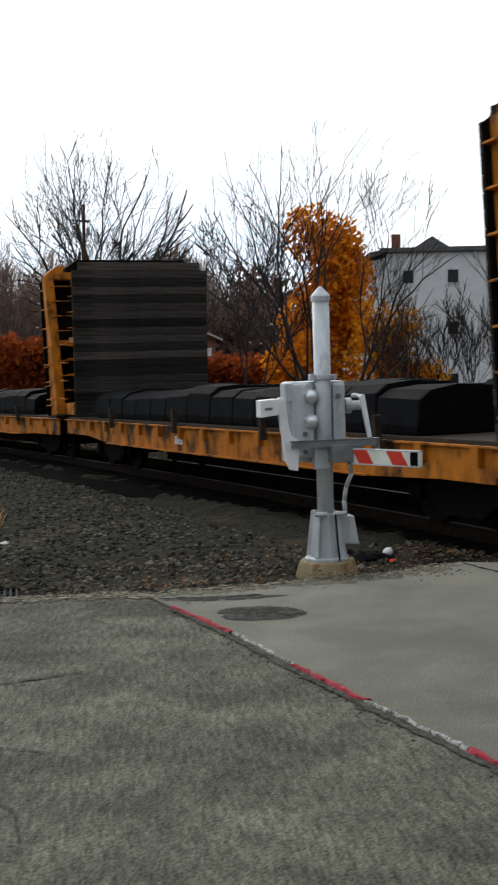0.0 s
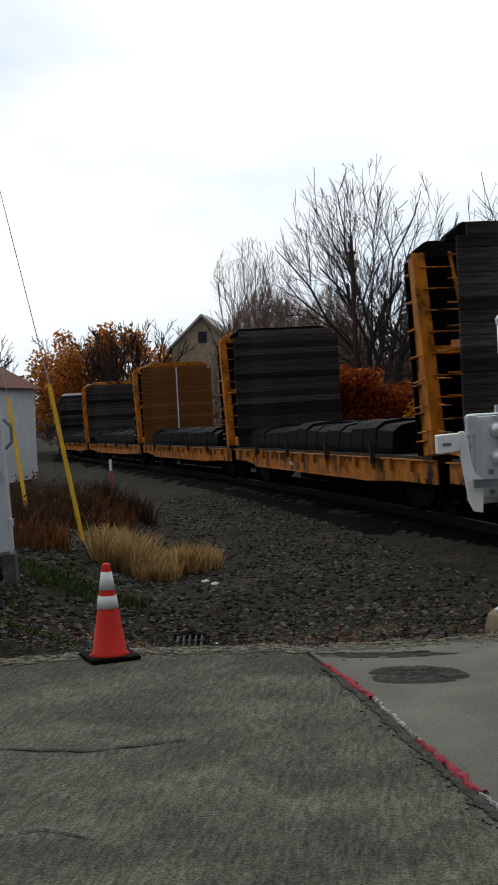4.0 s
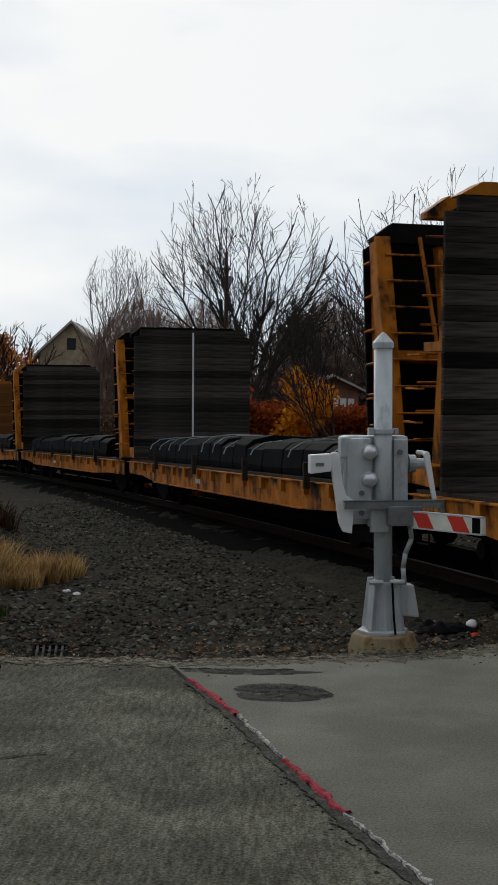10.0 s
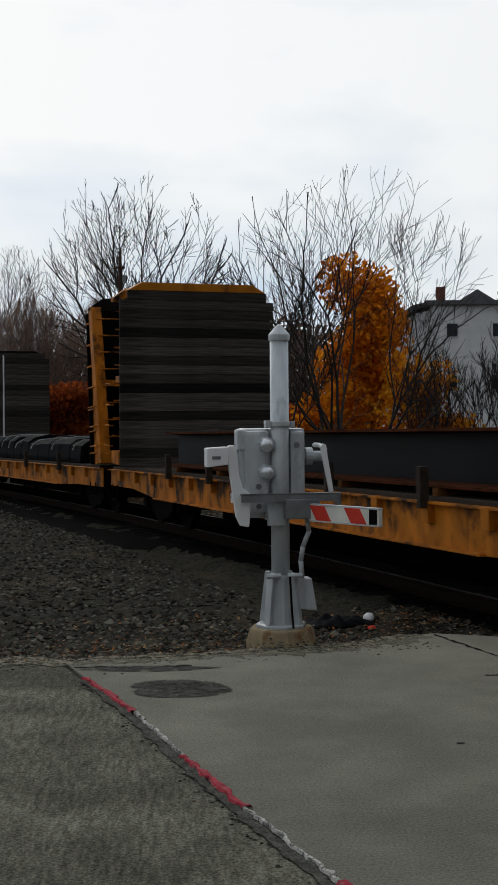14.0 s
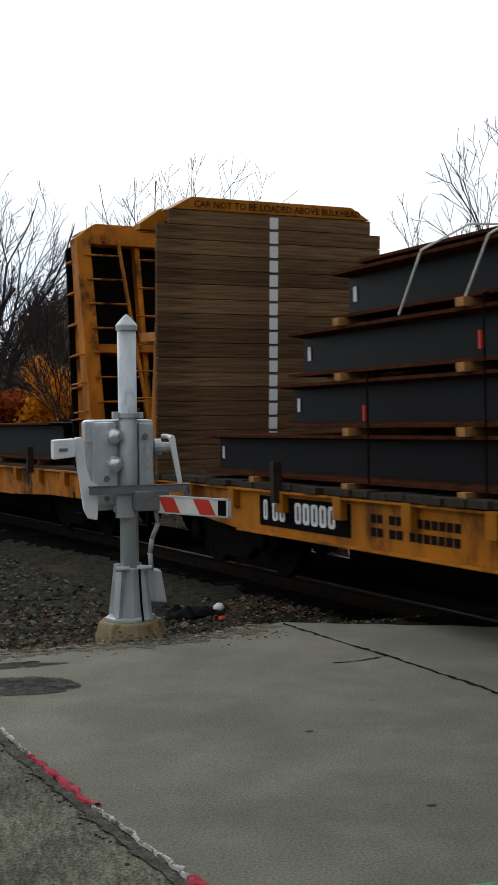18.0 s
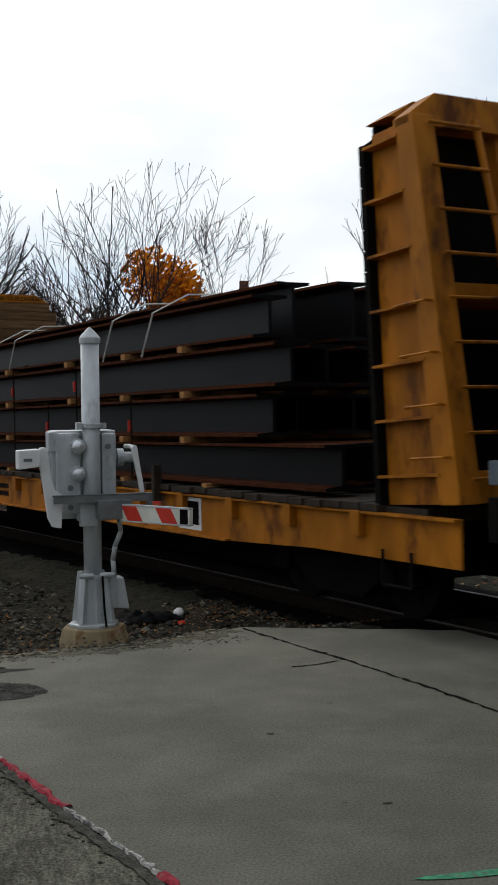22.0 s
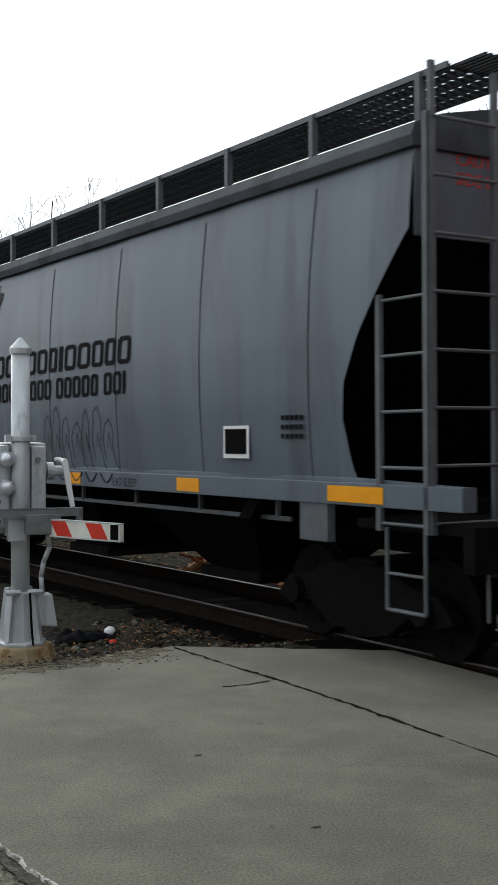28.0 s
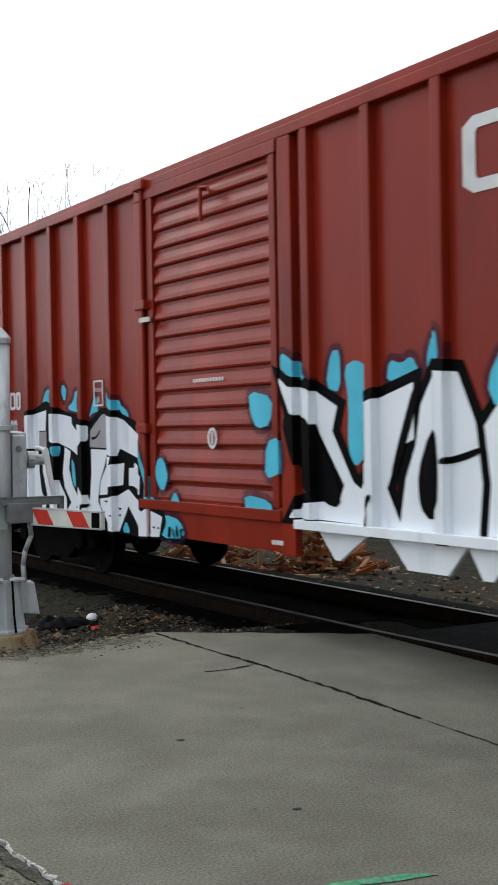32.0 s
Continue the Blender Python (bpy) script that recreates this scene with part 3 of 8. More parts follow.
def island_mat(name, colors, rough=0.9, thin=0.0):
    """Each loose piece takes one of the colours; thin pieces let light through."""
    m = bpy.data.materials.new(name)
    m.use_nodes = True
    n, l = m.node_tree.nodes, m.node_tree.links
    g = n.new("ShaderNodeNewGeometry")
    r = n.new("ShaderNodeValToRGB")
    r.color_ramp.interpolation = "CONSTANT"
    for i, c in enumerate(colors):
        e = r.color_ramp.elements[0] if i == 0 else r.color_ramp.elements.new(i / len(colors))
        e.position, e.color = i / len(colors), (*c, 1)
    r.color_ramp.elements[-1].color = (*colors[-1], 1)
    l.new(g.outputs["Random Per Island"], r.inputs["Fac"])
    tc = n.new("ShaderNodeTexCoord")
    nz = n.new("ShaderNodeTexNoise")
    nz.inputs["Scale"].default_value = 1.2
    l.new(tc.outputs["Object"], nz.inputs["Vector"])
    mr = n.new("ShaderNodeMapRange")
    mr.inputs["To Min"].default_value, mr.inputs["To Max"].default_value = 0.5, 1.5
    l.new(nz.outputs["Fac"], mr.inputs["Value"])
    hs = n.new("ShaderNodeHueSaturation")
    l.new(mr.outputs["Result"], hs.inputs["Value"])
    l.new(r.outputs["Color"], hs.inputs["Color"])
    p = n["Principled BSDF"]
    l.new(hs.outputs["Color"], p.inputs["Base Color"])
    p.inputs["Roughness"].default_value, p.inputs["Specular IOR Level"].default_value = rough, 0.06
    if thin:
        t = n.new("ShaderNodeBsdfTranslucent")
        mx = n.new("ShaderNodeMixShader")
        mx.inputs[0].default_value = thin
        l.new(hs.outputs["Color"], t.inputs["Color"])
        l.new(p.outputs[0], mx.inputs[1])
        l.new(t.outputs[0], mx.inputs[2])
        l.new(mx.outputs[0], n["Material Output"].inputs["Surface"])
    return m


M_STONES = island_mat("mixed_stones", [(0.026, 0.025, 0.021), (0.042, 0.040, 0.033), (0.066, 0.063, 0.050), (0.031, 0.029, 0.023), (0.095, 0.090, 0.074), (0.052, 0.040, 0.026), (0.014, 0.013, 0.011), (0.13, 0.123, 0.10), (0.012, 0.0115, 0.010), (0.058, 0.054, 0.043)])
M_LEAVES = island_mat("fallen_leaves", [(0.20, 0.075, 0.025), (0.12, 0.05, 0.025), (0.24, 0.13, 0.05), (0.09, 0.05, 0.03), (0.28, 0.19, 0.10)])


def verge(rng, n):
    x, y = rng.uniform(-6.5, 4.2, n * 3), 9.3 + 30 * rng.random(n * 3) ** 1.6
    keep = (y > 9.25 + 0.25 * np.clip(x + 1, 0, 5)) & (x < 2.5 - 0.27 * (y - 9.9))
    return x[keep][:n], y[keep][:n]


def near_verge(rng, n):
    x, y = rng.uniform(-3.5, 4.2, n * 3), 9.25 + 4.0 * rng.random(n * 3) ** 1.4
    keep = (y > 9.2 + 0.25 * np.clip(x + 1, 0, 5)) & (x < 4.35 - 0.27 * (y - 9))
    return x[keep][:n], y[keep][:n]


def beyond(rng, n):
    s, u = rng.uniform(-4, 40, n), rng.uniform(-6, -1.2, n)
    p = np.array([track(a, b)[:2] for a, b in zip(s, u)])
    return p[:, 0], p[:, 1]


scatter("ballast_stones", 19000, verge, (0.018, 0.05), M_STONES, "grey and brown crushed ballast stones", "gravel", 11)
scatter("verge_stones", 7000, near_verge, (0.012, 0.035), M_STONES, "small stones along the road edge", "gravel", 12)
scatter("large_stones", 420, near_verge, (0.04, 0.075), M_STONES, "larger dark ballast lumps along the road edge", "gravel", 18)
scatter("far_stones", 1500, beyond, (0.03, 0.08), M_STONES, "ballast stones beyond the track", "gravel", 13)
scatter("fallen_leaves", 2200, beyond, (0.03, 0.07), M_LEAVES, "dry fallen leaves beyond the track", "leaves", 17, flat=True)


def leaf_drifts(rng, n):
    """Leaves gathered in loose drifts along the foot of the bank."""
    c = np.array([(-3.1, 10.4), (-2.3, 9.9), (-1.7, 10.7), (-0.9, 9.6), (-0.2, 10.2), (0.3, 9.8), (2.3, 12.4), (2.7, 12.0), (-2.8, 11.6), (-0.5, 11.3)])
    p = c[rng.integers(0, len(c), n)] + rng.normal(0, (0.34, 0.22), (n, 2))
    return p[:, 0], np.maximum(p[:, 1], 9.3 + 0.25 * np.clip(p[:, 0] + 1, 0, 5))


scatter("fallen_leaves", 900, leaf_drifts, (0.014, 0.036), M_LEAVES, "drifts of orange and brown fallen leaves", "leaves", 19, flat=True)
scatter("fallen_leaves", 1700, near_verge, (0.012, 0.032), M_LEAVES, "dry orange and brown fallen leaves on gravel", "leaves", 14, flat=True)


def joint_side(rng, n):
    """Crumbled grit along the joint and thin over the slab edges."""
    f = rng.random(n)
    x, y = np.interp(f, np.linspace(0, 1, 6), [q[0] for q in JOINT[1:7]]), np.interp(f, np.linspace(0, 1, 6), [q[1] for q in JOINT[1:7]])
    return x - np.abs(rng.normal(0.03, 0.05, n)), y


def slab_edge(rng, n):
    x = rng.uniform(-3.2, 2.3, n)
    return x, 9.0 + 0.25 * np.clip(x + 0.2, 0, 5) + rng.normal(0.1, 0.16, n)


def scatter_road(name, n, region, size, material, label, category, seed):
    ob = scatter(name, n, region, size, material, label, category, seed)
    for v in ob.data.vertices:
        v.co.z = max(v.co.z, -0.004 + abs(v.co.z + 0.05) * 0.6)
    return ob


scatter_road("joint_grit", 900, joint_side, (0.006, 0.018), M_STONES, "crumbled dark grit along the road joint", "grit", 15)
scatter_road("edge_grit", 1500, slab_edge, (0.008, 0.024), M_STONES, "loose grit spread over the slab edge", "grit", 16)


# plain dark skyline added unseen behind the viewer: closes the place, cuts low light
M_BEHIND = mat("dull_unseen_skyline", (0.06, 0.05, 0.042), 0.9, vary=0.4, scale=0.4, spec=0.1)
for nm, xa, xb, sd in (("wall_behind_1", -80, 5, 1), ("wall_behind_2", 20, 80, 2)):
    rb = random.Random(sd)
    top, x = [], xa
    while x < xb - 3:
        w = min(rb.uniform(5, 11), xb - x)
        h = rb.uniform(4.6, 6.6)
        top += [(x, h), (x + w * 0.5, h + rb.uniform(0.4, 1.6)), (x + w - 0.2, h)]
        x += w
    bm = bmesh.new()
    prism(bm, [(xa, -0.1)] + top + [(xb, 5.0), (xb, -0.1)], "y", -22.0, -20.0)
    single(nm, bm, M_BEHIND, "plain dark unseen skyline block behind the viewer", "wall", kind="structure")


# ---------------------------------------------------------------- railway cars
L_FLAT = 18.9
COUPLING = 57.23   # where the third coupling of the train stands at the start


def truck_meshes():
    out = {}
    bm = bmesh.new()
    prism(bm, [(-1.25, 0.36), (-1.05, 0.56), (-0.75, 0.60), (-0.35, 0.74), (0.35, 0.74), (0.75, 0.60), (1.05, 0.56), (1.25, 0.36), (1.0, 0.30), (0.72, 0.36), (0.4, 0.16), (-0.4, 0.16), (-0.72, 0.36), (-1.0, 0.30)], "y", -0.07, 0.07)
    for e in (-1, 1):
        rod(bm, (e * 0.9, -0.13, 0.43), (e * 0.9, 0.15, 0.43), 0.12, 12)
    out["side_frame"] = finish(bm, "side_frame", 0.015)
    bm = bmesh.new()
    for x in (-0.2, 0, 0.2):
        for k in range(5):
            rod(bm, (x, 0, 0.24 + k * 0.055), (x, 0, 0.265 + k * 0.055), 0.075, 10)
    out["springs"] = finish(bm, "springs")
    out["bolster"] = finish(B((-0.2, 0.2, -1.0, 1.0, 0.5, 0.78)), "bolster", 0.02)
    bm = bmesh.new()
    rod(bm, (0, -1.0, 0), (0, 1.0, 0), 0.08, 12)
    for y in (-1, 1):
        rod(bm, (0, y * 0.69, 0), (0, y * 0.72, 0), 0.45, 28)
        rod(bm, (0, y * 0.72, 0), (0, y * 0.83, 0), 0.42, 28)
        for k in range(6):
            a = k * math.pi / 3
            rod(bm, (0.26 * math.cos(a), y * 0.80, 0.26 * math.sin(a)), (0.26 * math.cos(a), y * 0.845, 0.26 * math.sin(a)), 0.05, 8)
    out["wheelset"] = finish(bm, "wheelset")
    bm = bmesh.new()
    for x in (-0.45, 0.45):
        box(bm, x - 0.06, x + 0.06, -0.95, 0.95, 0.38, 0.5)
    out["brake_beam"] = finish(bm, "brake_beam", 0.01)
    return out


TRUCK = truck_meshes()
WHEELS = []


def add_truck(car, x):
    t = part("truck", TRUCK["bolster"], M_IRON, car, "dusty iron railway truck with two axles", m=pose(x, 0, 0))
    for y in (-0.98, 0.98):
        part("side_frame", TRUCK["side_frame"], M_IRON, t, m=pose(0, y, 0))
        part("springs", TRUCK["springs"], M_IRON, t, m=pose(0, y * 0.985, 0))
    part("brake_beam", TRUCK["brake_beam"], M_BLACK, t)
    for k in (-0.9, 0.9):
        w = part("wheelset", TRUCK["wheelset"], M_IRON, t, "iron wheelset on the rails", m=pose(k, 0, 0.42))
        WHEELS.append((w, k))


def coupler_mesh():
    bm = B((0, 0.55, -0.07, 0.07, 0.80, 0.98))
    prism(bm, [(0.45, -0.12), (0.72, -0.16), (0.80, -0.02), (0.68, 0.02), (0.72, 0.14), (0.45, 0.12)], "z", 0.76, 1.02)
    return finish(bm, "coupler", 0.015)


COUPLER = coupler_mesh()


def add_couplers(car, half):
    part("coupler", COUPLER, M_IRON, car, "iron knuckle coupler", m=pose(half - 0.72, 0, 0))
    part("coupler", COUPLER, M_IRON, car, "iron knuckle coupler", m=pose(-half + 0.72, 0, 0, 0, 0, 180))


def rider(ob, s, half, at=None):
    """Notes that ob moves with the car whose middle stands at s."""
    MOVERS.append((ob, s, half, at or Matrix.Identity(4)))
    return ob


def words(text, size, parent, material, m, name="lettering", label=""):
    """Flat letters from the built-in font, turned into a mesh."""
    cu = bpy.data.curves.new(name, "FONT")
    cu.body, cu.size, cu.extrude, cu.align_x, cu.resolution_u = text, size, 0.001, "LEFT", 2
    ob = bpy.data.objects.new(name, cu)
    scene.collection.objects.link(ob)
    me = bpy.data.meshes.new_from_object(ob.evaluated_get(bpy.context.evaluated_depsgraph_get()))
    bpy.data.objects.remove(ob)
    me.materials.clear()
    return part(name, me, material, parent, label, m=m)


def side_text(x, y, z):
    """Writing on the road side of a car: it reads towards the rear."""
    return Matrix(((-1, 0, 0, x), (0, 0, 1, y), (0, 1, 0, z), (0, 0, 0, 1)))


def ring(bm, outer, inner, y0, y1):
    """A flat closed band between two outlines of as many corners."""
    q = [[bm.verts.new((x, y, z)) for x, z in o] for o, y in ((outer, y0), (outer, y1), (inner, y1), (inner, y0))]
    n = len(outer)
    for a, b in zip(q, q[1:]):
        for i in range(n):
            bm.faces.new((a[i], a[(i + 1) % n], b[(i + 1) % n], b[i]))


def bars(parent, x, y, z, widths, height, gap, material, label, name="lettering", slant=0.0):
    """A line of plain shapes in place of letters, starting at x and running towards the rear; large ones are hollow."""
    bm, made = bmesh.new(), []
    single_shapes = height > 0.13 and parent.parent is None
    for w in widths:
        if w > 0:
            if single_shapes and made:
                bm = bmesh.new()

            def at(a, b):
                return (x - a * w - slant * b * height, z + b * height)
            if height < 0.13 or w < 0.4 * height:
                prism(bm, [at(0, 0), at(1, 0), at(1, 1), at(0, 1)], "y", y, y + 0.004)
            else:
                k, v = min(0.36, 0.24 * height / w), 0.17
                c, d = 0.2, 0.12
                ring(bm, [at(*p) for p in ((c, 0), (1 - c, 0), (1, d), (1, 1 - d), (1 - c, 1), (c, 1), (0, 1 - d), (0, d))],
                     [at(*p) for p in ((k + 0.05, v), (0.95 - k, v), (1 - k, v + 0.05), (1 - k, 0.95 - v), (0.95 - k, 1 - v), (k + 0.05, 1 - v), (k, 0.95 - v), (k, v + 0.05))], y, y + 0.004)
            if single_shapes:
                made.append(part(name, bm, material, parent, label))
        x -= abs(w) + gap
    if not single_shapes:
        made.append(part(name, bm, material, parent, label))
        made[0]["kind"] = "stuff"
    return made


PLANK = {}
MARK = finish(B((7.757, 7.764, -0.06, 0.06, 0.0, 0.15)), "white_mark")


def plank_mesh(width, wood):
    key = round(width, 2), wood.name
    if key not in PLANK:
        PLANK[key] = finish(B((-0.035, 0.035, -width, width, 0.003, 0.1815)), "plank", 0.009)
    return PLANK[key]


def bulkhead(car, e, look_, yellow, rows=19, back=0.0):
    """One end wall: a raked yellow steel frame with a ladder outside, planks on the load side."""
    def X(v):
        return e * (v + back)

    def bx(bm, x0, x1, *r):
        box(bm, min(X(x0), X(x1)), max(X(x0), X(x1)), *r)
    wood, line, crest, crest_text = look_
    pl = 0.34 if e < 0 and back < 0.2 else (0.10 if e < 0 else 0.0)
    # rear planks go near black: the shade behind the load put into colour
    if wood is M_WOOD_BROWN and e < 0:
        wood = M_TIE_SHADE
    dz = (rows - 19) * 0.184
    # added dark sheet standing for the plank backs, closing their gaps
    bm = bmesh.new()
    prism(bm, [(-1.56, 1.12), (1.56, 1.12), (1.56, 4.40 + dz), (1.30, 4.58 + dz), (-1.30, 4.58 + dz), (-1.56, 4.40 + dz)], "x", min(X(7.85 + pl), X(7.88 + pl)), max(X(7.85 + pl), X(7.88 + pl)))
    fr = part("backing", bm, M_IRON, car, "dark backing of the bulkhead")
    bm = bmesh.new()
    prism(bm, [(-1.58, 4.42 + dz), (1.58, 4.42 + dz), (1.58, 4.50 + dz), (1.30, 4.70 + dz), (-1.30, 4.70 + dz), (-1.58, 4.50 + dz)], "x", min(X(8.44), X(8.66)), max(X(8.44), X(8.66)))
    part("top_beam", bm, yellow if crest else M_IRON, fr, "steel top beam", bevel=0.01)
    bm = bmesh.new()
    bx(bm, 8.2, 8.80, -1.45, 1.45, 2.80, 2.92)
    part("middle_beam", bm, yellow, fr, bevel=0.01)
    bm = bmesh.new()
    bx(bm, 8.4, 9.0, -1.5, 1.5, 1.12, 1.38)
    part("lower_beam", bm, yellow, fr, bevel=0.01)
    for y in (-1.56, 1.56) if e < 0 else (-1.2, 1.2):
        sg = 1 if y > 0 else -1
        if e < 0:
            bm = bmesh.new()
            prism(bm, [(X(7.9 + pl), 1.12), (X(7.9 + pl), 4.5 + dz), (X(8.48), 4.5 + dz), (X(8.88), 1.12)], "y", y - sg * 0.10 - 0.015, y - sg * 0.10 + 0.015)
            part("side_plate", bm, yellow, fr)
            for k in range(7):
                z = 1.35 + k * 0.47
                xe = 8.86 - 0.40 * (z - 1.12) / 3.3
                rb = bmesh.new()
                bx(rb, 7.9 + pl, xe, min(y - sg * 0.10, y + sg * 0.03), max(y - sg * 0.10, y + sg * 0.03), z, z + 0.025)
                part("rib", rb, yellow, fr)
        bm = bmesh.new()
        prism(bm, [(X(8.80), 1.12), (X(9.07), 1.12), (X(8.70), 4.5 + dz), (X(8.46), 4.5 + dz)], "y", min(y + sg * 0.02, y - sg * 0.2), max(y + sg * 0.02, y - sg * 0.2))
        part("corner_post", bm, yellow, fr, bevel=0.012)
    for y in (-0.55, 0.0, 0.55):
        bm = bmesh.new()
        prism(bm, [(X(8.72), 1.2), (X(8.86), 1.2), (X(8.56), 4.5 + dz), (X(8.42), 4.5 + dz)], "y", y - 0.04, y + 0.04)
        part("mid_post", bm, yellow, fr, bevel=0.008)
    lad = bmesh.new()
    rod(lad, (X(9.07), 0.62, 1.2), (X(8.70), 0.92, 4.5 + dz), 0.03, 6)
    part("ladder_stile", lad, yellow, fr, "yellow ladder stile")
    for k in range(9):
        z = 1.32 + k * 0.365
        f = (z - 1.2) / 3.3
        lad = bmesh.new()
        rod(lad, (X(9.10 - 0.38 * f), 1.46, z), (X(9.08 - 0.37 * f), 0.62 + 0.3 * f, z), 0.015, 6)
        part("rung", lad, yellow, fr)
    for k in range(4):
        z = 1.5 + k * 0.42
        f = (z - 1.2) / 3.3
        bm = bmesh.new()
        tube(bm, [(X(8.58 - 0.3 * f), 1.57, z), (X(8.58 - 0.3 * f), 1.65, z), (X(9.0 - 0.36 * f), 1.65, z), (X(9.0 - 0.36 * f), 1.57, z)], 0.013, 5)
        part("grab_iron", bm, yellow, fr)
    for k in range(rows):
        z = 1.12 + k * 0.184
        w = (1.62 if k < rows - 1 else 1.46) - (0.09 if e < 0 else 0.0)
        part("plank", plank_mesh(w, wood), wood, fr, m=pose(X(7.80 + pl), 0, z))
    if crest:
        bm = bmesh.new()
        prism(bm, [(-1.44, 4.62 + dz), (1.44, 4.62 + dz), (1.16, 4.78 + dz), (-1.16, 4.78 + dz)], "x", min(X(7.755 + pl), X(8.1 + pl)), max(X(7.755 + pl), X(8.1 + pl)))
        part("crest", bm, crest, fr, "chamfered top plate", bevel=0.008)
        if crest_text and e > 0:
            mm = Matrix(((0, 0, -1, 7.75), (-1, 0, 0, 1.13), (0, 1, 0, 4.655 + dz), (0, 0, 0, 1)))
            words("CAR NOT TO BE LOADED ABOVE BULKHEAD", 0.118, fr, M_LETTER, mm, "warning_text", "black stencilled loading warning")
    if line and e > 0:
        if line == "marks":
            for k in range(rows - 2):
                part("white_mark", MARK, M_WHITE, fr, m=pose(0, 0, 1.49 + k * 0.184))
        else:
            part("centre_line", B((7.757, 7.764, -0.024, 0.024, 1.7, 4.55 + dz)), M_WHITE, fr, "white painted centre line")
    # the end walls lean in over the load
    foot = Matrix.Translation((X(7.80 + pl) + e * 0.05, 0, 1.12))
    fr.matrix_basis = foot @ pose(0, 0, 0, 0, -3.0 * e, 0) @ Matrix.Translation((-X(7.80 + pl), 0, -1.12))
    return fr


def flat_car(s, look_, yellow, marks, label, rows=19, back=0.0):
    car = thing("bulkhead_flat_car", label, "railway car", group="bulkhead flat cars of the train")
    part("deck", B((-8.9, 8.9, -1.5, 1.5, 1.0, 1.115)), M_DECK, car, "worn timber deck", bevel=0.01)
    for y in (-1, 1):
        bm = bmesh.new()
        prism(bm, [(-9.05 - back, 1.06), (8.95, 1.06), (8.95, 0.72), (7.2, 0.72), (5.6, 0.60), (-5.6, 0.60), (-7.2, 0.66), (-9.05 - back, 0.66)], "y", min(y * 1.50, y * 1.53), max(y * 1.50, y * 1.53))
        prism(bm, [(-5.6, 0.60), (5.6, 0.60), (5.6, 0.625), (-5.6, 0.625)], "y", min(y * 1.50, y * 1.60), max(y * 1.50, y * 1.60))
        box(bm, -9.05 - back, 8.95, min(y * 1.50, y * 1.60), max(y * 1.50, y * 1.60), 1.04, 1.065)
        sill = part("side_sill", bm, yellow, car, "deep yellow side sill with scuffed rusty patches", bevel=0.006)
        if y > 0:
            for k in range(15):
                x = -8.0 + k * 1.143
                part("stake_pocket", STAKES[yellow.name], yellow, sill, m=pose(x, 1.53, 0.80))
            marks(sill)
    if "steel beams" in label:
        rd = random.Random(77)
        for k in range(58):
            part("deck_board", BOARD, M_DECK, car, m=pose(-8.2 + k * 0.288 + rd.uniform(-0.02, 0.02), rd.uniform(-0.03, 0.03), rd.uniform(-0.006, 0.012), 0, 0, rd.uniform(-0.6, 0.6)))
    # lower box is assumed, added to hide lit ground beyond the car
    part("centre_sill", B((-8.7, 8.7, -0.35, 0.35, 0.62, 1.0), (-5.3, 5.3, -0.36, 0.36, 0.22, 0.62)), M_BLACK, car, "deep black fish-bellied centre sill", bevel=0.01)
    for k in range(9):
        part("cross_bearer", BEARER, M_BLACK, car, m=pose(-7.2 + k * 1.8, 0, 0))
    for x in (-6.9, 6.9):
        add_truck(car, x)
    add_couplers(car, 9.45)
    for e in (-1, 1):
        bulkhead(car, e, look_, yellow, rows, back if e < 0 else 0.0)
    for e in (-1, 1):
        bm = bmesh.new()
        tube(bm, [(e * 8.75, 1.56, 0.75), (e * 8.75, 1.56, 0.45), (e * 8.35, 1.56, 0.45), (e * 8.35, 1.56, 0.75)], 0.014, 6)
        part("sill_step", bm, M_IRON, car, "iron sill step")
    return rider(car, s, 6.9)


BOARD = finish(B((-0.13, 0.13, -1.61, 1.61, 1.07, 1.135)), "deck_board", 0.008)
BEARER = finish(B((-0.06, 0.06, -1.42, 1.42, 0.78, 1.0)), "cross_bearer")
STAKES = {y.name: finish(B((-0.07, 0.07, 0, 0.08, 0.05, 0.27)), "stake_pocket", 0.008) for y in (M_YELLOW, M_YELLOW_OLD)}


def no_marks(sill):
    pass


def old_marks(sill):
    bars(sill, 1.5, 1.534, 0.74, [0.09, 0.09, 0.11], 0.15, 0.04, M_WHITE, "faded white reporting mark")


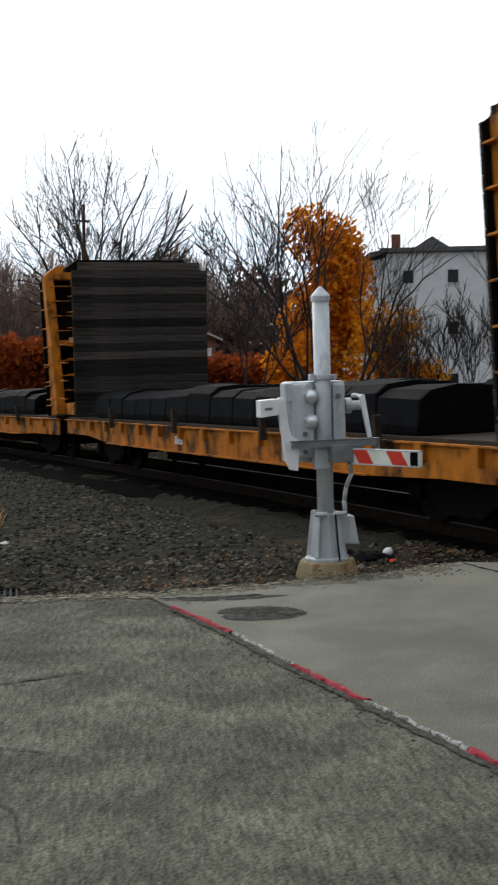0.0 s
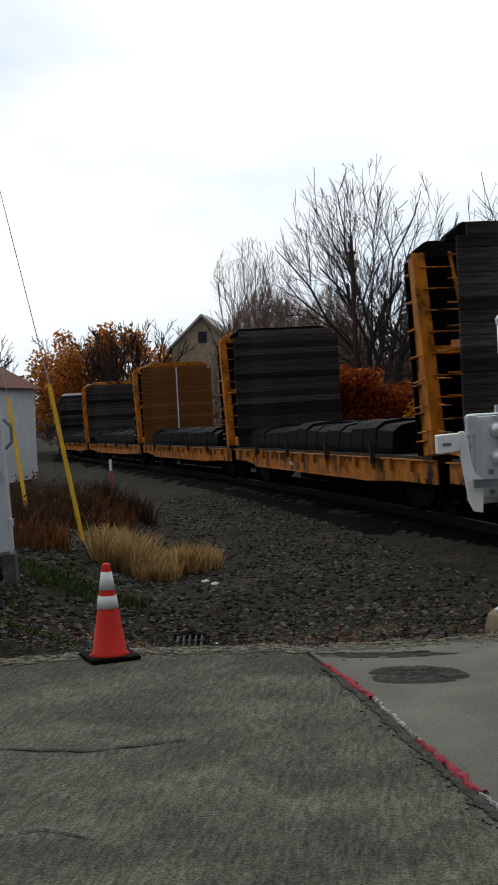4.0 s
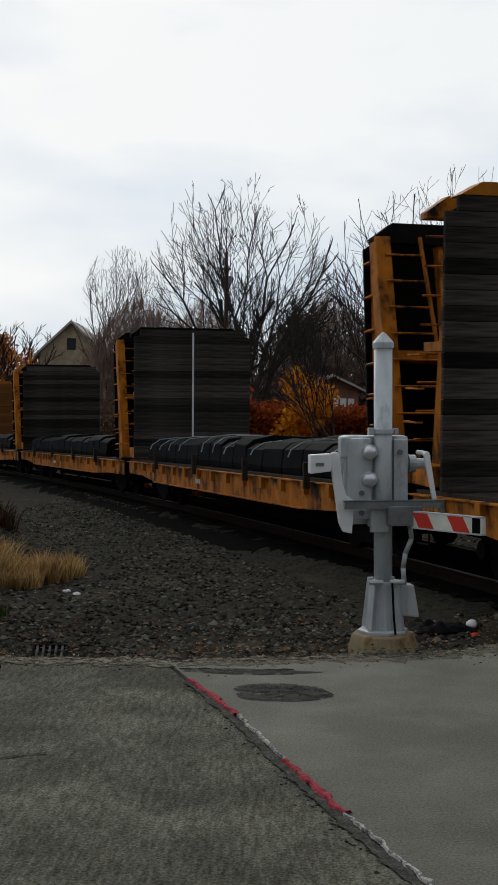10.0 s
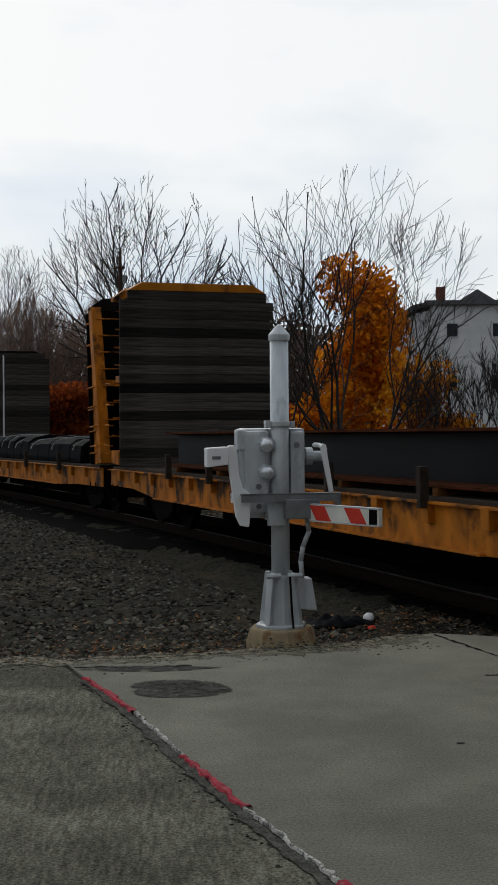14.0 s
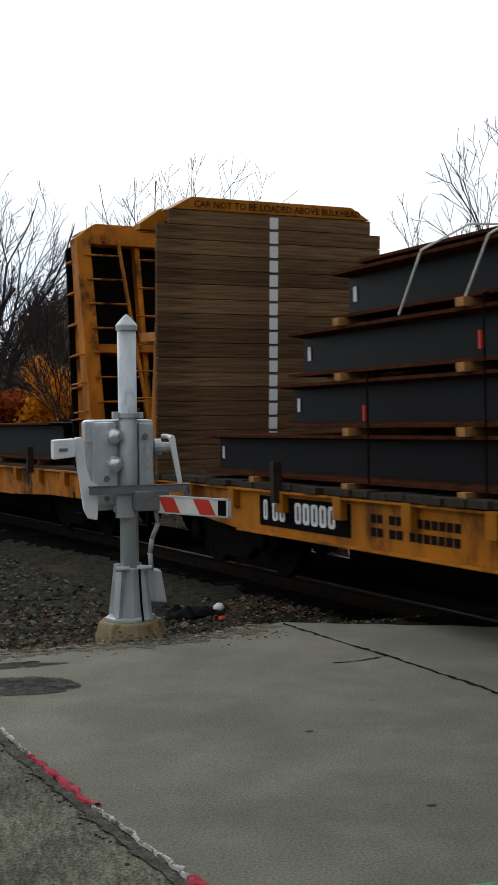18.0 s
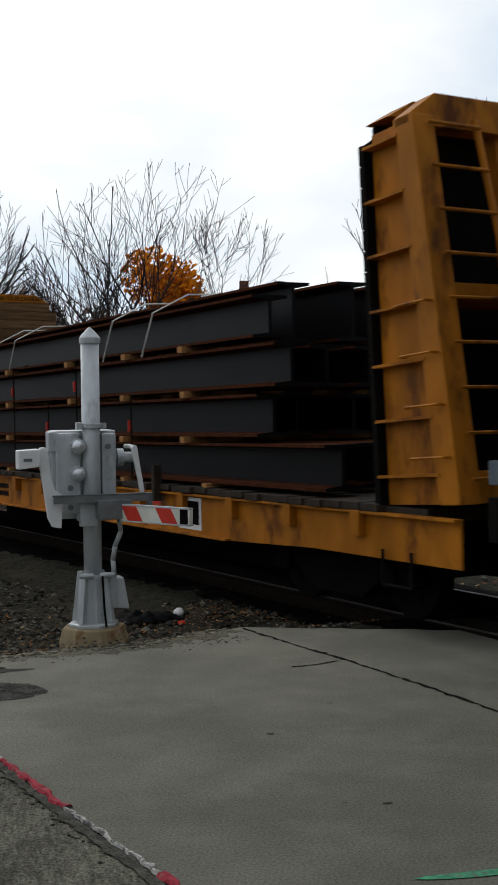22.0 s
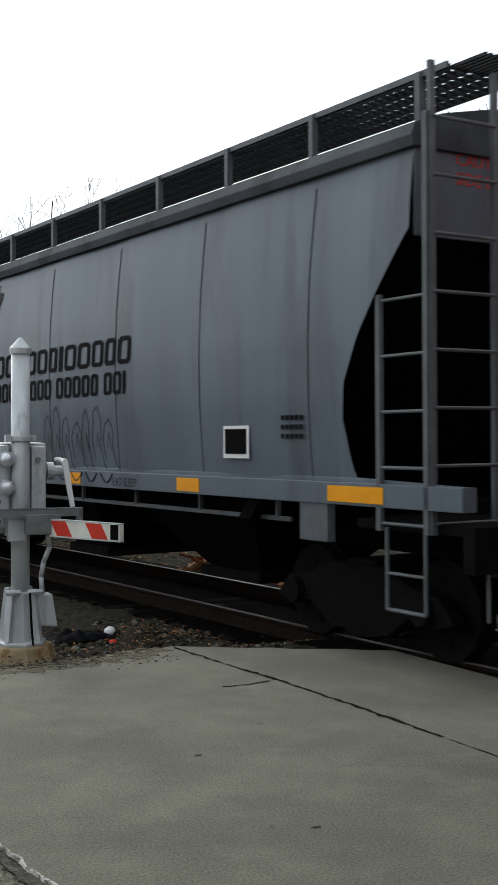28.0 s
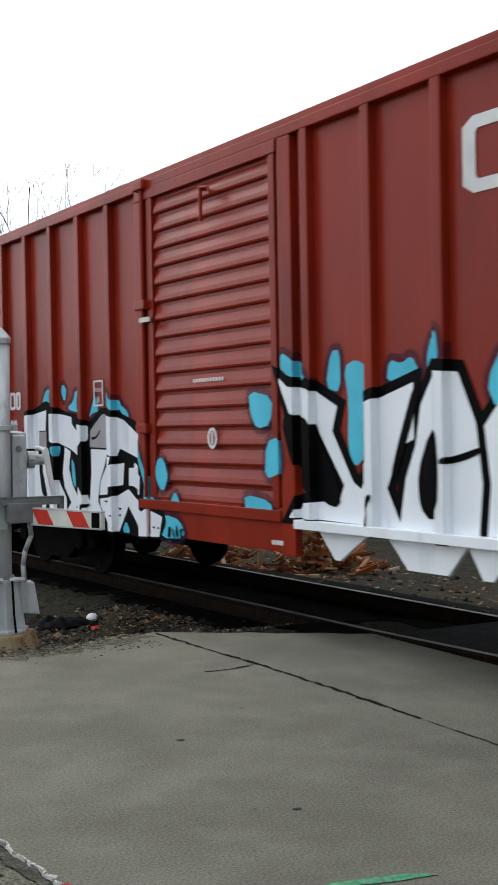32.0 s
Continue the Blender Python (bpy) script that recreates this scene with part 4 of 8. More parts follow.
def beam_marks(sill):
    part("number_board", B((3.3, 5.15, 1.532, 1.536, 0.69, 1.0)), M_BLACK, sill, "black number board")
    bars(sill, 5.05, 1.538, 0.75, [0.09, -0.04, 0.12, 0.12, -0.14, 0.13, 0.13, 0.13, 0.13, 0.13], 0.21, 0.035, M_WHITE, "white reporting mark in plain bars")
    bars(sill, 2.95, 1.534, 0.86, [0.08, 0.08, -0.06, 0.09, 0.09, 0.09, -0.06] + [0.08] * 6, 0.075, 0.025, M_LETTER, "small black load limit lettering")
    bars(sill, 2.95, 1.534, 0.74, [0.08, 0.08, -0.06, 0.09, 0.09, -0.06] + [0.08] * 7, 0.075, 0.025, M_LETTER, "small black weight lettering")
    bars(sill, -3.3, 1.534, 0.72, [0.17, 0.17, 0.2], 0.22, 0.04, M_STRIPE_RED, "red company mark in plain bars")
    part("data_plate", B((-4.95, -4.4, 1.532, 1.536, 0.66, 1.02)), M_WHITE, sill, "white bordered data plate")
    part("data_plate_field", B((-4.9, -4.45, 1.536, 1.539, 0.72, 0.98)), M_BLACK, sill)
    bars(sill, -0.3, 1.534, 0.76, [0.075] * 5, 0.14, 0.03, M_LETTER, "dark stencilled mark")
    bars(sill, -0.9, 1.534, 0.74, [0.06] * 6, 0.06, 0.03, M_LETTER, "small dark stencil")


CREST_Y = (M_YELLOW, M_WHITE)
flats = []
specs = [
    (1, (M_WOOD, None, M_WHITE, False), M_YELLOW_OLD, "worn yellow bulkhead flat car with dark planks and white top edge"),
    (0, (M_WOOD, None, M_YELLOW_OLD, False), M_YELLOW_OLD, "worn yellow bulkhead flat car with black plank bulkheads"),
    (-1, (M_WOOD_TAN, "line", M_YELLOW, False), M_YELLOW_OLD, "yellow bulkhead flat car with tan planks and white centre line"),
    (-2, (M_WOOD, None, None, False), M_YELLOW_OLD, "rust-scuffed yellow bulkhead flat car with grey weathered planks"),
    (-3, (M_WOOD, "line", None, False), M_YELLOW_OLD, "scuffed yellow bulkhead flat car with white line on planks"),
    (-4, (M_WOOD, None, M_YELLOW, False), M_YELLOW_OLD, "yellow bulkhead flat car with dark planks and yellow crest"),
    (-5, (M_WOOD_BROWN, "marks", M_YELLOW, True), M_YELLOW, "yellow bulkhead flat car with brown planks carrying steel beams"),
]
for i, (k, lk, ye, lb) in enumerate(specs):
    s_mid = COUPLING + k * L_FLAT - L_FLAT / 2 - (0.75 if i == 6 else 0.0)
    flats.append((s_mid, flat_car(s_mid, lk, ye, beam_marks if i == 6 else (old_marks if i > 2 else no_marks), lb, 18 if i == 6 else 19, 0.30 if i == 6 else 0.14)))


# ---------------------------------------------------------------- loads on the flat cars
def i_beam(length, depth, width, tf=0.03, tw=0.02):
    """A rolled I section lying along x, its foot at z = 0, with rusty flange faces."""
    bm = bmesh.new()
    h, w = depth, width / 2
    pts = [(-w, 0), (w, 0), (w, tf), (tw, tf + 0.02), (tw, h - tf - 0.02), (w, h - tf), (w, h), (-w, h), (-w, h - tf), (-tw, h - tf - 0.02), (-tw, tf + 0.02), (-w, tf)]
    prism(bm, pts, "x", -length / 2, length / 2)
    me = finish(bm, "steel_beam")
    me.materials.append(M_STEEL)
    me.materials.append(M_RUST)
    for p in me.polygons:
        if abs(p.normal.z) > 0.9 or (abs(p.normal.y) > 0.9 and abs(p.center.y) > w * 0.9):
            p.material_index = 1
    return me


def load(name, me, material, s, at, label, category, group):
    ob = single(name, me, material, label, category, group)
    rider(ob, s, 6.9, at)
    return ob


rng = random.Random(4)
s_fb = flats[6][0]
tag_me = finish(B((-0.03, 0.03, 0, 0.004, 0, 0.14)), "tag")
TIERS = [(6.65, -7.36, 1.19), (4.8, -6.12, 1.70), (4.56, -6.48, 2.21), (3.66, -6.07, 2.72)]
for k, (x1, x0, z) in enumerate(TIERS):
    me, deep = i_beam(x1 - x0, 0.44, 0.42), i_beam(x1 - x0, 0.65, 0.42)
    for j in range(5):
        off = 0 if j == 0 else rng.uniform(0.15, 0.9)
        ob = load("steel_beam", me if k < 3 or j == 0 else deep, M_STEEL, s_fb, pose((x0 + x1) / 2 + off, 1.27 - j * 0.62, z), "dark rolled steel I-beam with rusty flanges stacked on the flat car", "steel beam", "stacked steel beams")
        if j == 0:
            part("tag", tag_me, M_WHITE, ob, "white paper tag", m=pose((x1 - x0) / 2 - 0.12, 0.026, 0.16))
    wood_me = finish(B((-0.055, 0.055, -1.5, 1.55, 0, 0.075)), "dunnage", 0.008)
    for x in (3.4, 1.5, -1.0, -2.9, -4.6) if k else (5.4, 3.4, 1.5, -1.0, -2.9, -5.0):
        load("timber_dunnage", wood_me, M_BLOCK, s_fb, pose(x + rng.uniform(-0.1, 0.1), 0, z - 0.076), "sawn timber spacer between the steel beams", "timber", "timber spacers")
# straps over the stack
def strap(x, y, z0, z1, material, label, lean=0.0, rise=0.1):
    bm = bmesh.new()
    tube(bm, [(x, y, z0), (x + lean, y, z1), (x + lean - 0.1, y - 0.42, z1 + rise + 0.012), (x + lean - 0.5, y - 2.6, z1 + rise + 0.06)], 0.010, 5)
    load("strap", bm, material, s_fb, pose(0, 0, 0), label, "strap", "load straps")


for x in (2.5, 1.6, -2.2, -3.4):
    strap(x, 1.50, 2.66, 3.165, M_STRIPE_WHITE, "silver webbing strap over the top tier", -0.35, 0.21)
for x, z0, z1 in ((3.0, 1.2, 2.18), (1.3, 1.2, 2.72), (-1.3, 1.2, 2.72), (-3.1, 1.2, 2.18), (-0.2, 1.2, 2.18)):
    strap(x, 1.52, z0, z1, M_BLACK, "black chain binder across the steel beams")
    load("chain_binder", B((-0.014, 0.014, -0.012, 0.012, 0, 0.14)), M_STRIPE_RED, s_fb, pose(x + 0.02, 1.54, z1 - 0.42), "red ratchet chain binder", "chain binder", "chain binders")
stake_me = finish(B((-0.04, 0.04, -0.05, 0.05, 0, 0.42)), "wooden_stake", 0.008)
for x in (4.6, -2.3, -4.0):
    load("wooden_stake", stake_me, M_DECK, s_fb, pose(x, 1.62, 0.95), "short wooden stake in a stake pocket", "stake", "wooden stakes")

# lower loads on the cars ahead
for ci, kind in ((5, "beams"), (4, "strapped"), (3, "plain"), (2, "plain"), (1, "plain"), (0, "plain")):
    s_c = flats[ci][0]
    if kind == "beams":
        me = i_beam(12.2, 0.60, 0.52)
        for j in range(5):
            load("steel_beam", me, M_STEEL, s_c, pose(-1.0 + rng.uniform(-0.4, 0.4) * (j > 0), 1.22 - j * 0.6, 1.20), "long dark steel beam with rusty edges on the flat car", "steel beam", "beams on the low loaded car")
        for x in (4.4, 2.2, -0.1, -2.3, -4.6, -6.6):
            load("wooden_stake", stake_me, M_DECK, s_c, pose(x, 1.64, 1.0, 0, 0, 0), "short wooden stake in a stake pocket", "stake", "wooden stakes")
            load("timber_dunnage", finish(B((-0.05, 0.05, -1.5, 1.5, 0, 0.08)), "dunnage"), M_WOOD_TAN, s_c, pose(x, 0, 1.117), "sawn timber spacer under the steel beams", "timber", "timber spacers")
        continue
    x = 6.9
    while x > -6.6:
        ln = rng.uniform(0.85, 1.15)
        for side in (-0.74, 0.74):
            hgt = rng.uniform(0.50, 0.62)
            bm = bmesh.new()
            prism(bm, [(-0.68, 0), (0.68, 0), (0.70, 0.12), (0.66, hgt * 0.8), (0.5, hgt), (0.1, hgt + 0.05), (-0.4, hgt + 0.03), (-0.68, hgt * 0.8)], "x", -ln / 2 + 0.015, ln / 2 - 0.015)
            for v in bm.verts:
                v.co.z += 0.04 * noise.noise(Vector((v.co.x * 1.3 + x, v.co.y * 2, side))) * (v.co.z > 0.1)
            ob = load("wrapped_load", finish(bm, "wrapped_load", 0.03), M_TARP, s_c, pose(x - ln / 2, side, 1.12), "dark wrapped load lying on the flat car deck", "wrapped load", "wrapped loads on the flat cars")
            if side > 0 and kind != "plain" and rng.random() < 0.65:
                bm = bmesh.new()
                tube(bm, [(0.12, 0.71, 0.3), (0.05, 0.68, hgt * 0.8), (-0.08, 0.5, hgt + 0.03), (-0.1, 0.1, hgt + 0.07), (-0.12, -0.6, hgt + 0.05)], 0.012, 4)
                part("strap", bm, M_ALU, ob, "pale webbing strap")
        x -= ln
    for x in (5.0, 1.2, -2.6, -6.0):
        load("wooden_stake", stake_me, M_DECK, s_c, pose(x, 1.64, 0.95), "short wooden stake in a stake pocket", "stake", "wooden stakes")

# ---------------------------------------------------------------- covered hopper car
S_HOP = -56.16 - 17.83 / 2 - 0.51
hop = rider(thing("covered_hopper_car", "grey covered grain hopper car with black lettering", "railway car"), S_HOP, 6.3)
ROWS = [(1.38, 1.54), (1.7, 1.57), (2.2, 1.605), (2.7, 1.62), (3.2, 1.615), (3.6, 1.59), (4.02, 1.55)]


def sheet_y(x, z, sg=1):
    """How far out the curved, slightly dented side sheet stands."""
    y = float(np.interp(z, [r[0] for r in ROWS], [r[1] for r in ROWS]))
    return y - 0.010 * (1 - math.cos(2 * math.pi * (x / 15.0 + 0.5) * 7)) * 0.5 + 0.004 * noise.noise(Vector((x * 0.9, z * 0.8, sg)))


def hug(ob, lift=0.006):
    """Lays flat shapes on the side sheet."""
    for o in ob if isinstance(ob, list) else [ob]:
        for v in o.data.vertices:
            v.co.y = sheet_y(v.co.x, v.co.z) + lift + max(0.0, v.co.y - Y_S) * 0.5
    return ob


def hop_end(z):
    """Half length of the side sheet at a height: notched in over the end platforms."""
    return float(np.interp(z, [1.38, 1.6, 2.0, 2.3, 2.65, 2.95, 3.35, 3.4, 4.2], [7.05, 6.92, 6.82, 6.86, 7.05, 7.28, 7.62, 7.68, 7.68]))


nx = 90
zs = [1.38 + 0.102 * i for i in range(27)]
for sg in (-1, 1):
    bm = bmesh.new()
    grid = []
    for z in zs:
        e = hop_end(z)
        grid.append([bm.verts.new((-e + 2 * e * i / nx, sg * sheet_y(-e + 2 * e * i / nx, z, sg), z)) for i in range(nx + 1)])
    for a, b in zip(grid, grid[1:]):
        for i in range(nx):
            bm.faces.new((a[i], a[i + 1], b[i + 1], b[i]))
    body = part("side_sheet", bm, M_GREY, hop, "smooth curved grey steel side with soft dents", smooth=True)
bm = bmesh.new()
arc = [(1.60, 4.02), (1.62, 4.10), (1.58, 4.20), (1.30, 4.30), (0.9, 4.38), (0.45, 4.45), (0, 4.47)]
prism(bm, arc + [(-y, z) for y, z in arc[-2::-1]], "x", -7.74, 7.74)
part("roof", bm, M_GREY_ROOF, hop, "grey arched roof with rolled edge", bevel=0.01)
for e in (-1, 1):
    bm = bmesh.new()
    pr = [(e * 7.66, 4.0), (e * 7.66, 3.4), (e * 5.3, 1.1), (e * 5.1, 1.1), (e * 7.2, 3.4), (e * 7.2, 4.0)]
    prism(bm, pr, "y", -1.52, 1.52)
    part("slope_sheet", bm, M_BLACK, hop, "dark sloping end sheet")
    bm = bmesh.new()
    box(bm, min(e * 7.67, e * 7.70), max(e * 7.67, e * 7.70), -1.55, 1.55, 3.36, 4.2)
    en = part("end_panel", bm, M_GREY, hop, bevel=0.01)
    mm = Matrix(((0, 0, -1, -7.705), (-1, 0, 0, 1.15), (0, 1, 0, 3.93), (0, 0, 0, 1)))
    if e < 0:
        words("CAUTION NO", 0.14, en, M_STRIPE_RED, mm, "warning_text", "small red caution lettering")
        words("SIDE LADDER", 0.14, en, M_STRIPE_RED, Matrix.Translation((0, 0, -0.15)) @ mm, "warning_text", "small red caution lettering")
    part("end_platform", B((min(e * 6.9, e * 8.3), max(e * 6.9, e * 8.3), -1.5, 1.5, 1.12, 1.2)), M_IRON, hop, bevel=0.01)
    part("end_sill", B((min(e * 8.2, e * 8.32), max(e * 8.2, e * 8.32), -1.55, 1.55, 0.86, 1.2)), M_IRON, hop, bevel=0.01)
    for y in (-0.5, 0.5):
        bm = bmesh.new()
        rod(bm, (e * 7.9, y, 1.2), (e * 7.6, y, 3.4), 0.05, 8)
        part("end_brace", bm, M_IRON, hop)
    # ladders at the corner: one on the side, one on the end
    for sg in (-1, 1):
        lad = bmesh.new()
        y = sg * 1.58
        for x in (7.27, 7.83):
            box(lad, min(e * x, e * (x + 0.05)), max(e * x, e * (x + 0.05)), y - 0.02, y + 0.02, 1.12, 2.95 if x < 7.5 or e > 0 else 4.25)
        tube(lad, [(e * 7.38, y, 1.15), (e * 7.38, y, 0.52), (e * 7.83, y, 0.52), (e * 7.83, y, 1.15)], 0.016, 6)
        rod(lad, (e * 7.38, y, 0.80), (e * 7.83, y, 0.80), 0.013, 6)
        lad = part("side_ladder", lad, M_GREY_PIPE, hop, "grey pipe side ladder")
        for k in range(5):
            rung = bmesh.new()
            rod(rung, (e * 7.29, y, 1.18 + k * 0.43), (e * 7.85, y, 1.18 + k * 0.43), 0.014, 6)
            part("rung", rung, M_GREY_PIPE, lad)
    lad = bmesh.new()
    for y in (1.55, 0.92) if e < 0 else (-1.55, -0.92):
        box(lad, min(e * 7.86, e * 7.9), max(e * 7.86, e * 7.9), y - 0.025, y + 0.025, 1.12, 4.62)
    lad = part("end_ladder", lad, M_GREY_PIPE, hop, "grey pipe end ladder")
    for k in range(8):
        rung = bmesh.new()
        rod(rung, (e * 7.9, -e * 1.55, 1.2 + k * 0.43), (e * 7.9, -e * 0.92, 1.2 + k * 0.43), 0.014, 6)
        part("rung", rung, M_GREY_PIPE, lad)
    bm = bmesh.new()
    tube(bm, [(e * 8.25, 1.35, 0.5), (e * 8.25, 1.35, 0.84), (e * 8.25, 0.6, 0.84), (e * 8.25, 0.45, 0.7)], 0.014, 6)
    part("uncoupling_lever", bm, M_GREY_PIPE, hop)
# side sills with amber reflectors
for sg in (-1, 1):
    bm = B((-8.25, 8.25, min(sg * 1.46, sg * 1.60), max(sg * 1.46, sg * 1.60), 1.30, 1.48))
    prism(bm, [(-8.25, 1.48), (8.25, 1.48), (7.0, 1.52), (-7.0, 1.52)], "y", min(sg * 1.50, sg * 1.55), max(sg * 1.50, sg * 1.55))
    sill = part("side_sill", bm, M_GREY, hop, "grey side sill", bevel=0.008)
    if sg > 0:
        for x, w in ((6.6, 0.68), (3.96, 0.44), (1.12, 0.44), (-1.54, 0.44), (-4.3, 0.44), (-7.0, 0.72)):
            part("reflector", B((x - w / 2, x + w / 2, 1.602, 1.608, 1.325, 1.455)), M_AMBER, sill, "amber reflective strip")
        for x in (5.95, -6.4):
            part("jacking_pad", B((x - 0.2, x + 0.2, 1.50, 1.58, 0.98, 1.32)), M_GREY_PIPE, sill, bevel=0.01)
    bm = bmesh.new()
    box(bm, -5.8, 5.8, min(sg * 1.38, sg * 1.41), max(sg * 1.38, sg * 1.41), 1.10, 1.14)
    for k in range(9):
        x = -5.6 + k * 1.4
        box(bm, x - 0.015, x + 0.015, min(sg * 1.38, sg * 1.42), max(sg * 1.38, sg * 1.42), 1.12, 1.32)
    part("train_line", bm, M_GREY_PIPE, hop)
part("centre_sill", B((-8.4, 8.4, -0.4, 0.4, 0.8, 1.3)), M_BLACK, hop)
for x in (-3.6, 0.0, 3.6):
    bm = bmesh.new()
    v = [bm.verts.new((x + a, b, z)) for z, a0, b0 in ((1.34, 1.50, 1.40), (0.42, 0.50, 0.6)) for a, b in ((-a0, -b0), (a0, -b0), (a0, b0), (-a0, b0))]
    for i in range(4):
        bm.faces.new((v[i], v[(i + 1) % 4], v[4 + (i + 1) % 4], v[4 + i]))
    bm.faces.new(v[:4])
    bm.faces.new(v[4:])
    bay = part("discharge_bay", bm, M_BLACK, hop, "dark funnel-shaped discharge bay")
    part("gate_frame", B((x - 0.6, x + 0.6, -0.7, 0.7, 0.33, 0.44)), M_IRON, bay, bevel=0.01)
# weld seams
M_SEAM = mat("sooty_seam", (0.05, 0.054, 0.06), 0.7, vary=0.5, scale=3, spec=0.2)
for k in range(8):
    x = -6.4 + k * 12.8 / 7
    bm = bmesh.new()
    pts = [(x + 0.05 * math.sin(z), sheet_y(x + 0.05 * math.sin(z), z) + 0.001, z) for z in zs[:26]]
    tube(bm, pts, 0.007, 4)
    part("weld_seam", bm, M_SEAM, body)
# running boards
M_MESH = mat("grating_steel", (0.02, 0.021, 0.022), 0.6, 0.4)
for sg in (-1, 1):
    bm = bmesh.new()
    for k in range(150):
        x = -7.6 + k * 15.2 / 149
        box(bm, x - 0.012, x + 0.012, min(sg * 0.42, sg * 1.13), max(sg * 0.42, sg * 1.13), 4.70, 4.725)
    for y in (0.42, 0.6, 0.78, 0.96, 1.13):
        box(bm, -7.62, 7.62, sg * y - 0.012, sg * y + 0.012, 4.68, 4.735)
    wk = part("running_board", bm, M_MESH, hop, "black open grating walkway", m=None)
    wk["kind"] = "stuff"
    bm = bmesh.new()
    box(bm, -7.62, 7.62, sg * 1.15 - 0.015, sg * 1.15 + 0.015, 4.70, 4.75)
    part("walkway_edge", bm, M_GREY_PIPE, hop)
    for k in range(11):
        x = -7.3 + k * 14.6 / 10
        part("walkway_post", B((x - 0.03, x + 0.03, sg * 1.16 - 0.03, sg * 1.16 + 0.03, 4.25, 4.74)), M_GREY_PIPE, hop)
for e in (-1, 1):
    bm = bmesh.new()
    for k in range(40):
        y = -1.1 + k * 2.2 / 39
        box(bm, min(e * 7.62, e * 8.0), max(e * 7.62, e * 8.0), y - 0.012, y + 0.012, 4.70, 4.725)
    wk = part("end_walkway", bm, M_MESH, hop, "black open grating walkway")
    wk["kind"] = "stuff"
for x in (-5.2, -1.7, 1.7, 5.2):
    part("hatch", B((x - 1.6, x + 1.6, -0.3, 0.3, 4.44, 4.56)), M_GREY, hop, "grey roof hatch", bevel=0.03)
M_EMBLEM = mat("faded_black_emblem", (0.020, 0.0185, 0.020), 0.6, vary=0.2, spec=0.1)
# lettering in plain bars, and the angled black emblem
Y_S = 1.628
hug(bars(hop, 6.2, Y_S, 2.77, [0.24, 0.25, 0.24, 0.23], 0.30, 0.063, M_LETTER, "black reporting mark in plain bars", slant=0.0))
hug(bars(hop, 6.17, Y_S, 2.16, [0.16] * 6, 0.31, 0.05, M_LETTER, "black car number in plain bars"))
hug(bars(hop, 6.1, Y_S - 0.035, 1.78, [0.06, 0.06, -0.05, 0.06, 0.06, 0.06, -0.25, 0.05, 0.05, 0.05, 0.05], 0.07, 0.02, M_LETTER, "small black load limit lettering"))
hug(bars(hop, 6.1, Y_S - 0.04, 1.66, [0.06, 0.06, -0.05, 0.06, 0.06, -0.32, 0.05, 0.05, 0.05, 0.05], 0.07, 0.02, M_LETTER, "small black weight lettering"))
hug(bars(hop, 0.95, Y_S, 2.66, [0.30, 0.31, 0.31, 0.29, 0.31, 0.25, 0.11, 0.31, 0.32, 0.29, 0.27, 0.31], 0.30, 0.06, M_LETTER, "large black company name in plain bars", slant=0.12))
hug(bars(hop, 0.98, Y_S, 2.335, [0.20, 0.20, 0.20, 0.07, 0.20, -0.08, 0.2, 0.20, 0.20, -0.08, 0.20, 0.2, 0.20, 0.20, 0.18, -0.08, 0.20, 0.2, 0.06], 0.25, 0.043, M_LETTER, "black company name in plain bars", slant=0.12))
emb, emb_n = None, 0
for p in ([(3.26, 2.57), (2.64, 3.82), (2.30, 3.82), (2.90, 2.6)], [(2.64, 3.82), (0.75, 3.82), (0.88, 3.6), (2.55, 3.6)], [(3.26, 2.57), (1.05, 2.57), (0.98, 2.83), (3.13, 2.83)],
          [(2.15, 3.46), (0.9, 3.46), (0.96, 3.30), (2.1, 3.30)], [(2.15, 3.42), (2.0, 3.42), (2.42, 2.74), (2.62, 2.74)], [(1.45, 3.25), (1.02, 3.25), (1.2, 2.74), (1.75, 2.74)]):
    bm = bmesh.new()
    prism(bm, p, "y", Y_S, Y_S + 0.004)
    bmesh.ops.subdivide_edges(bm, edges=bm.edges[:], cuts=4, use_grid_fill=True)
    piece = part("emblem" if emb is None else "emblem_stroke", bm, M_EMBLEM, emb or hop, "large slanted black emblem of plain shapes" if emb is None else "")
    hug(piece, 0.006 + 0.0012 * emb_n)
    emb_n += 1
    emb = emb or piece
pl = bmesh.new()
for p in ((4.0, 3.74, 2.77, 2.76), (4.0, 3.74, 2.50, 2.49), (4.0, 3.99, 2.77, 2.49), (3.75, 3.74, 2.77, 2.49)):
    box(pl, p[1], p[0], Y_S, Y_S + 0.003, p[3], p[2])
ply = part("plate_outline", pl, M_LETTER, hop, "outlined clearance plate mark")
words("C", 0.15, ply, M_LETTER, side_text(3.92, Y_S + 0.002, 2.53))
words("PLATE", 0.06, ply, M_LETTER, side_text(3.96, Y_S + 0.002, 2.68))
part("data_plate", B((-5.42, -4.98, 1.594, 1.6, 1.66, 1.96)), M_WHITE, hop, "white bordered data plate")
part("data_plate_field", B((-5.385, -5.015, 1.6, 1.606, 1.70, 1.93)), M_BLACK, hop)
for z in (2.0, 1.92, 1.84):
    bars(hop, -5.95, 1.598, z, [0.05] * 5, 0.04, 0.02, M_LETTER, "tiny black stencil lettering")
# sprayed scribble and words
M_SPRAY = mat("dark_blue_spray", (0.010, 0.017, 0.028), 0.5, vary=0.3)
sr = random.Random(9)
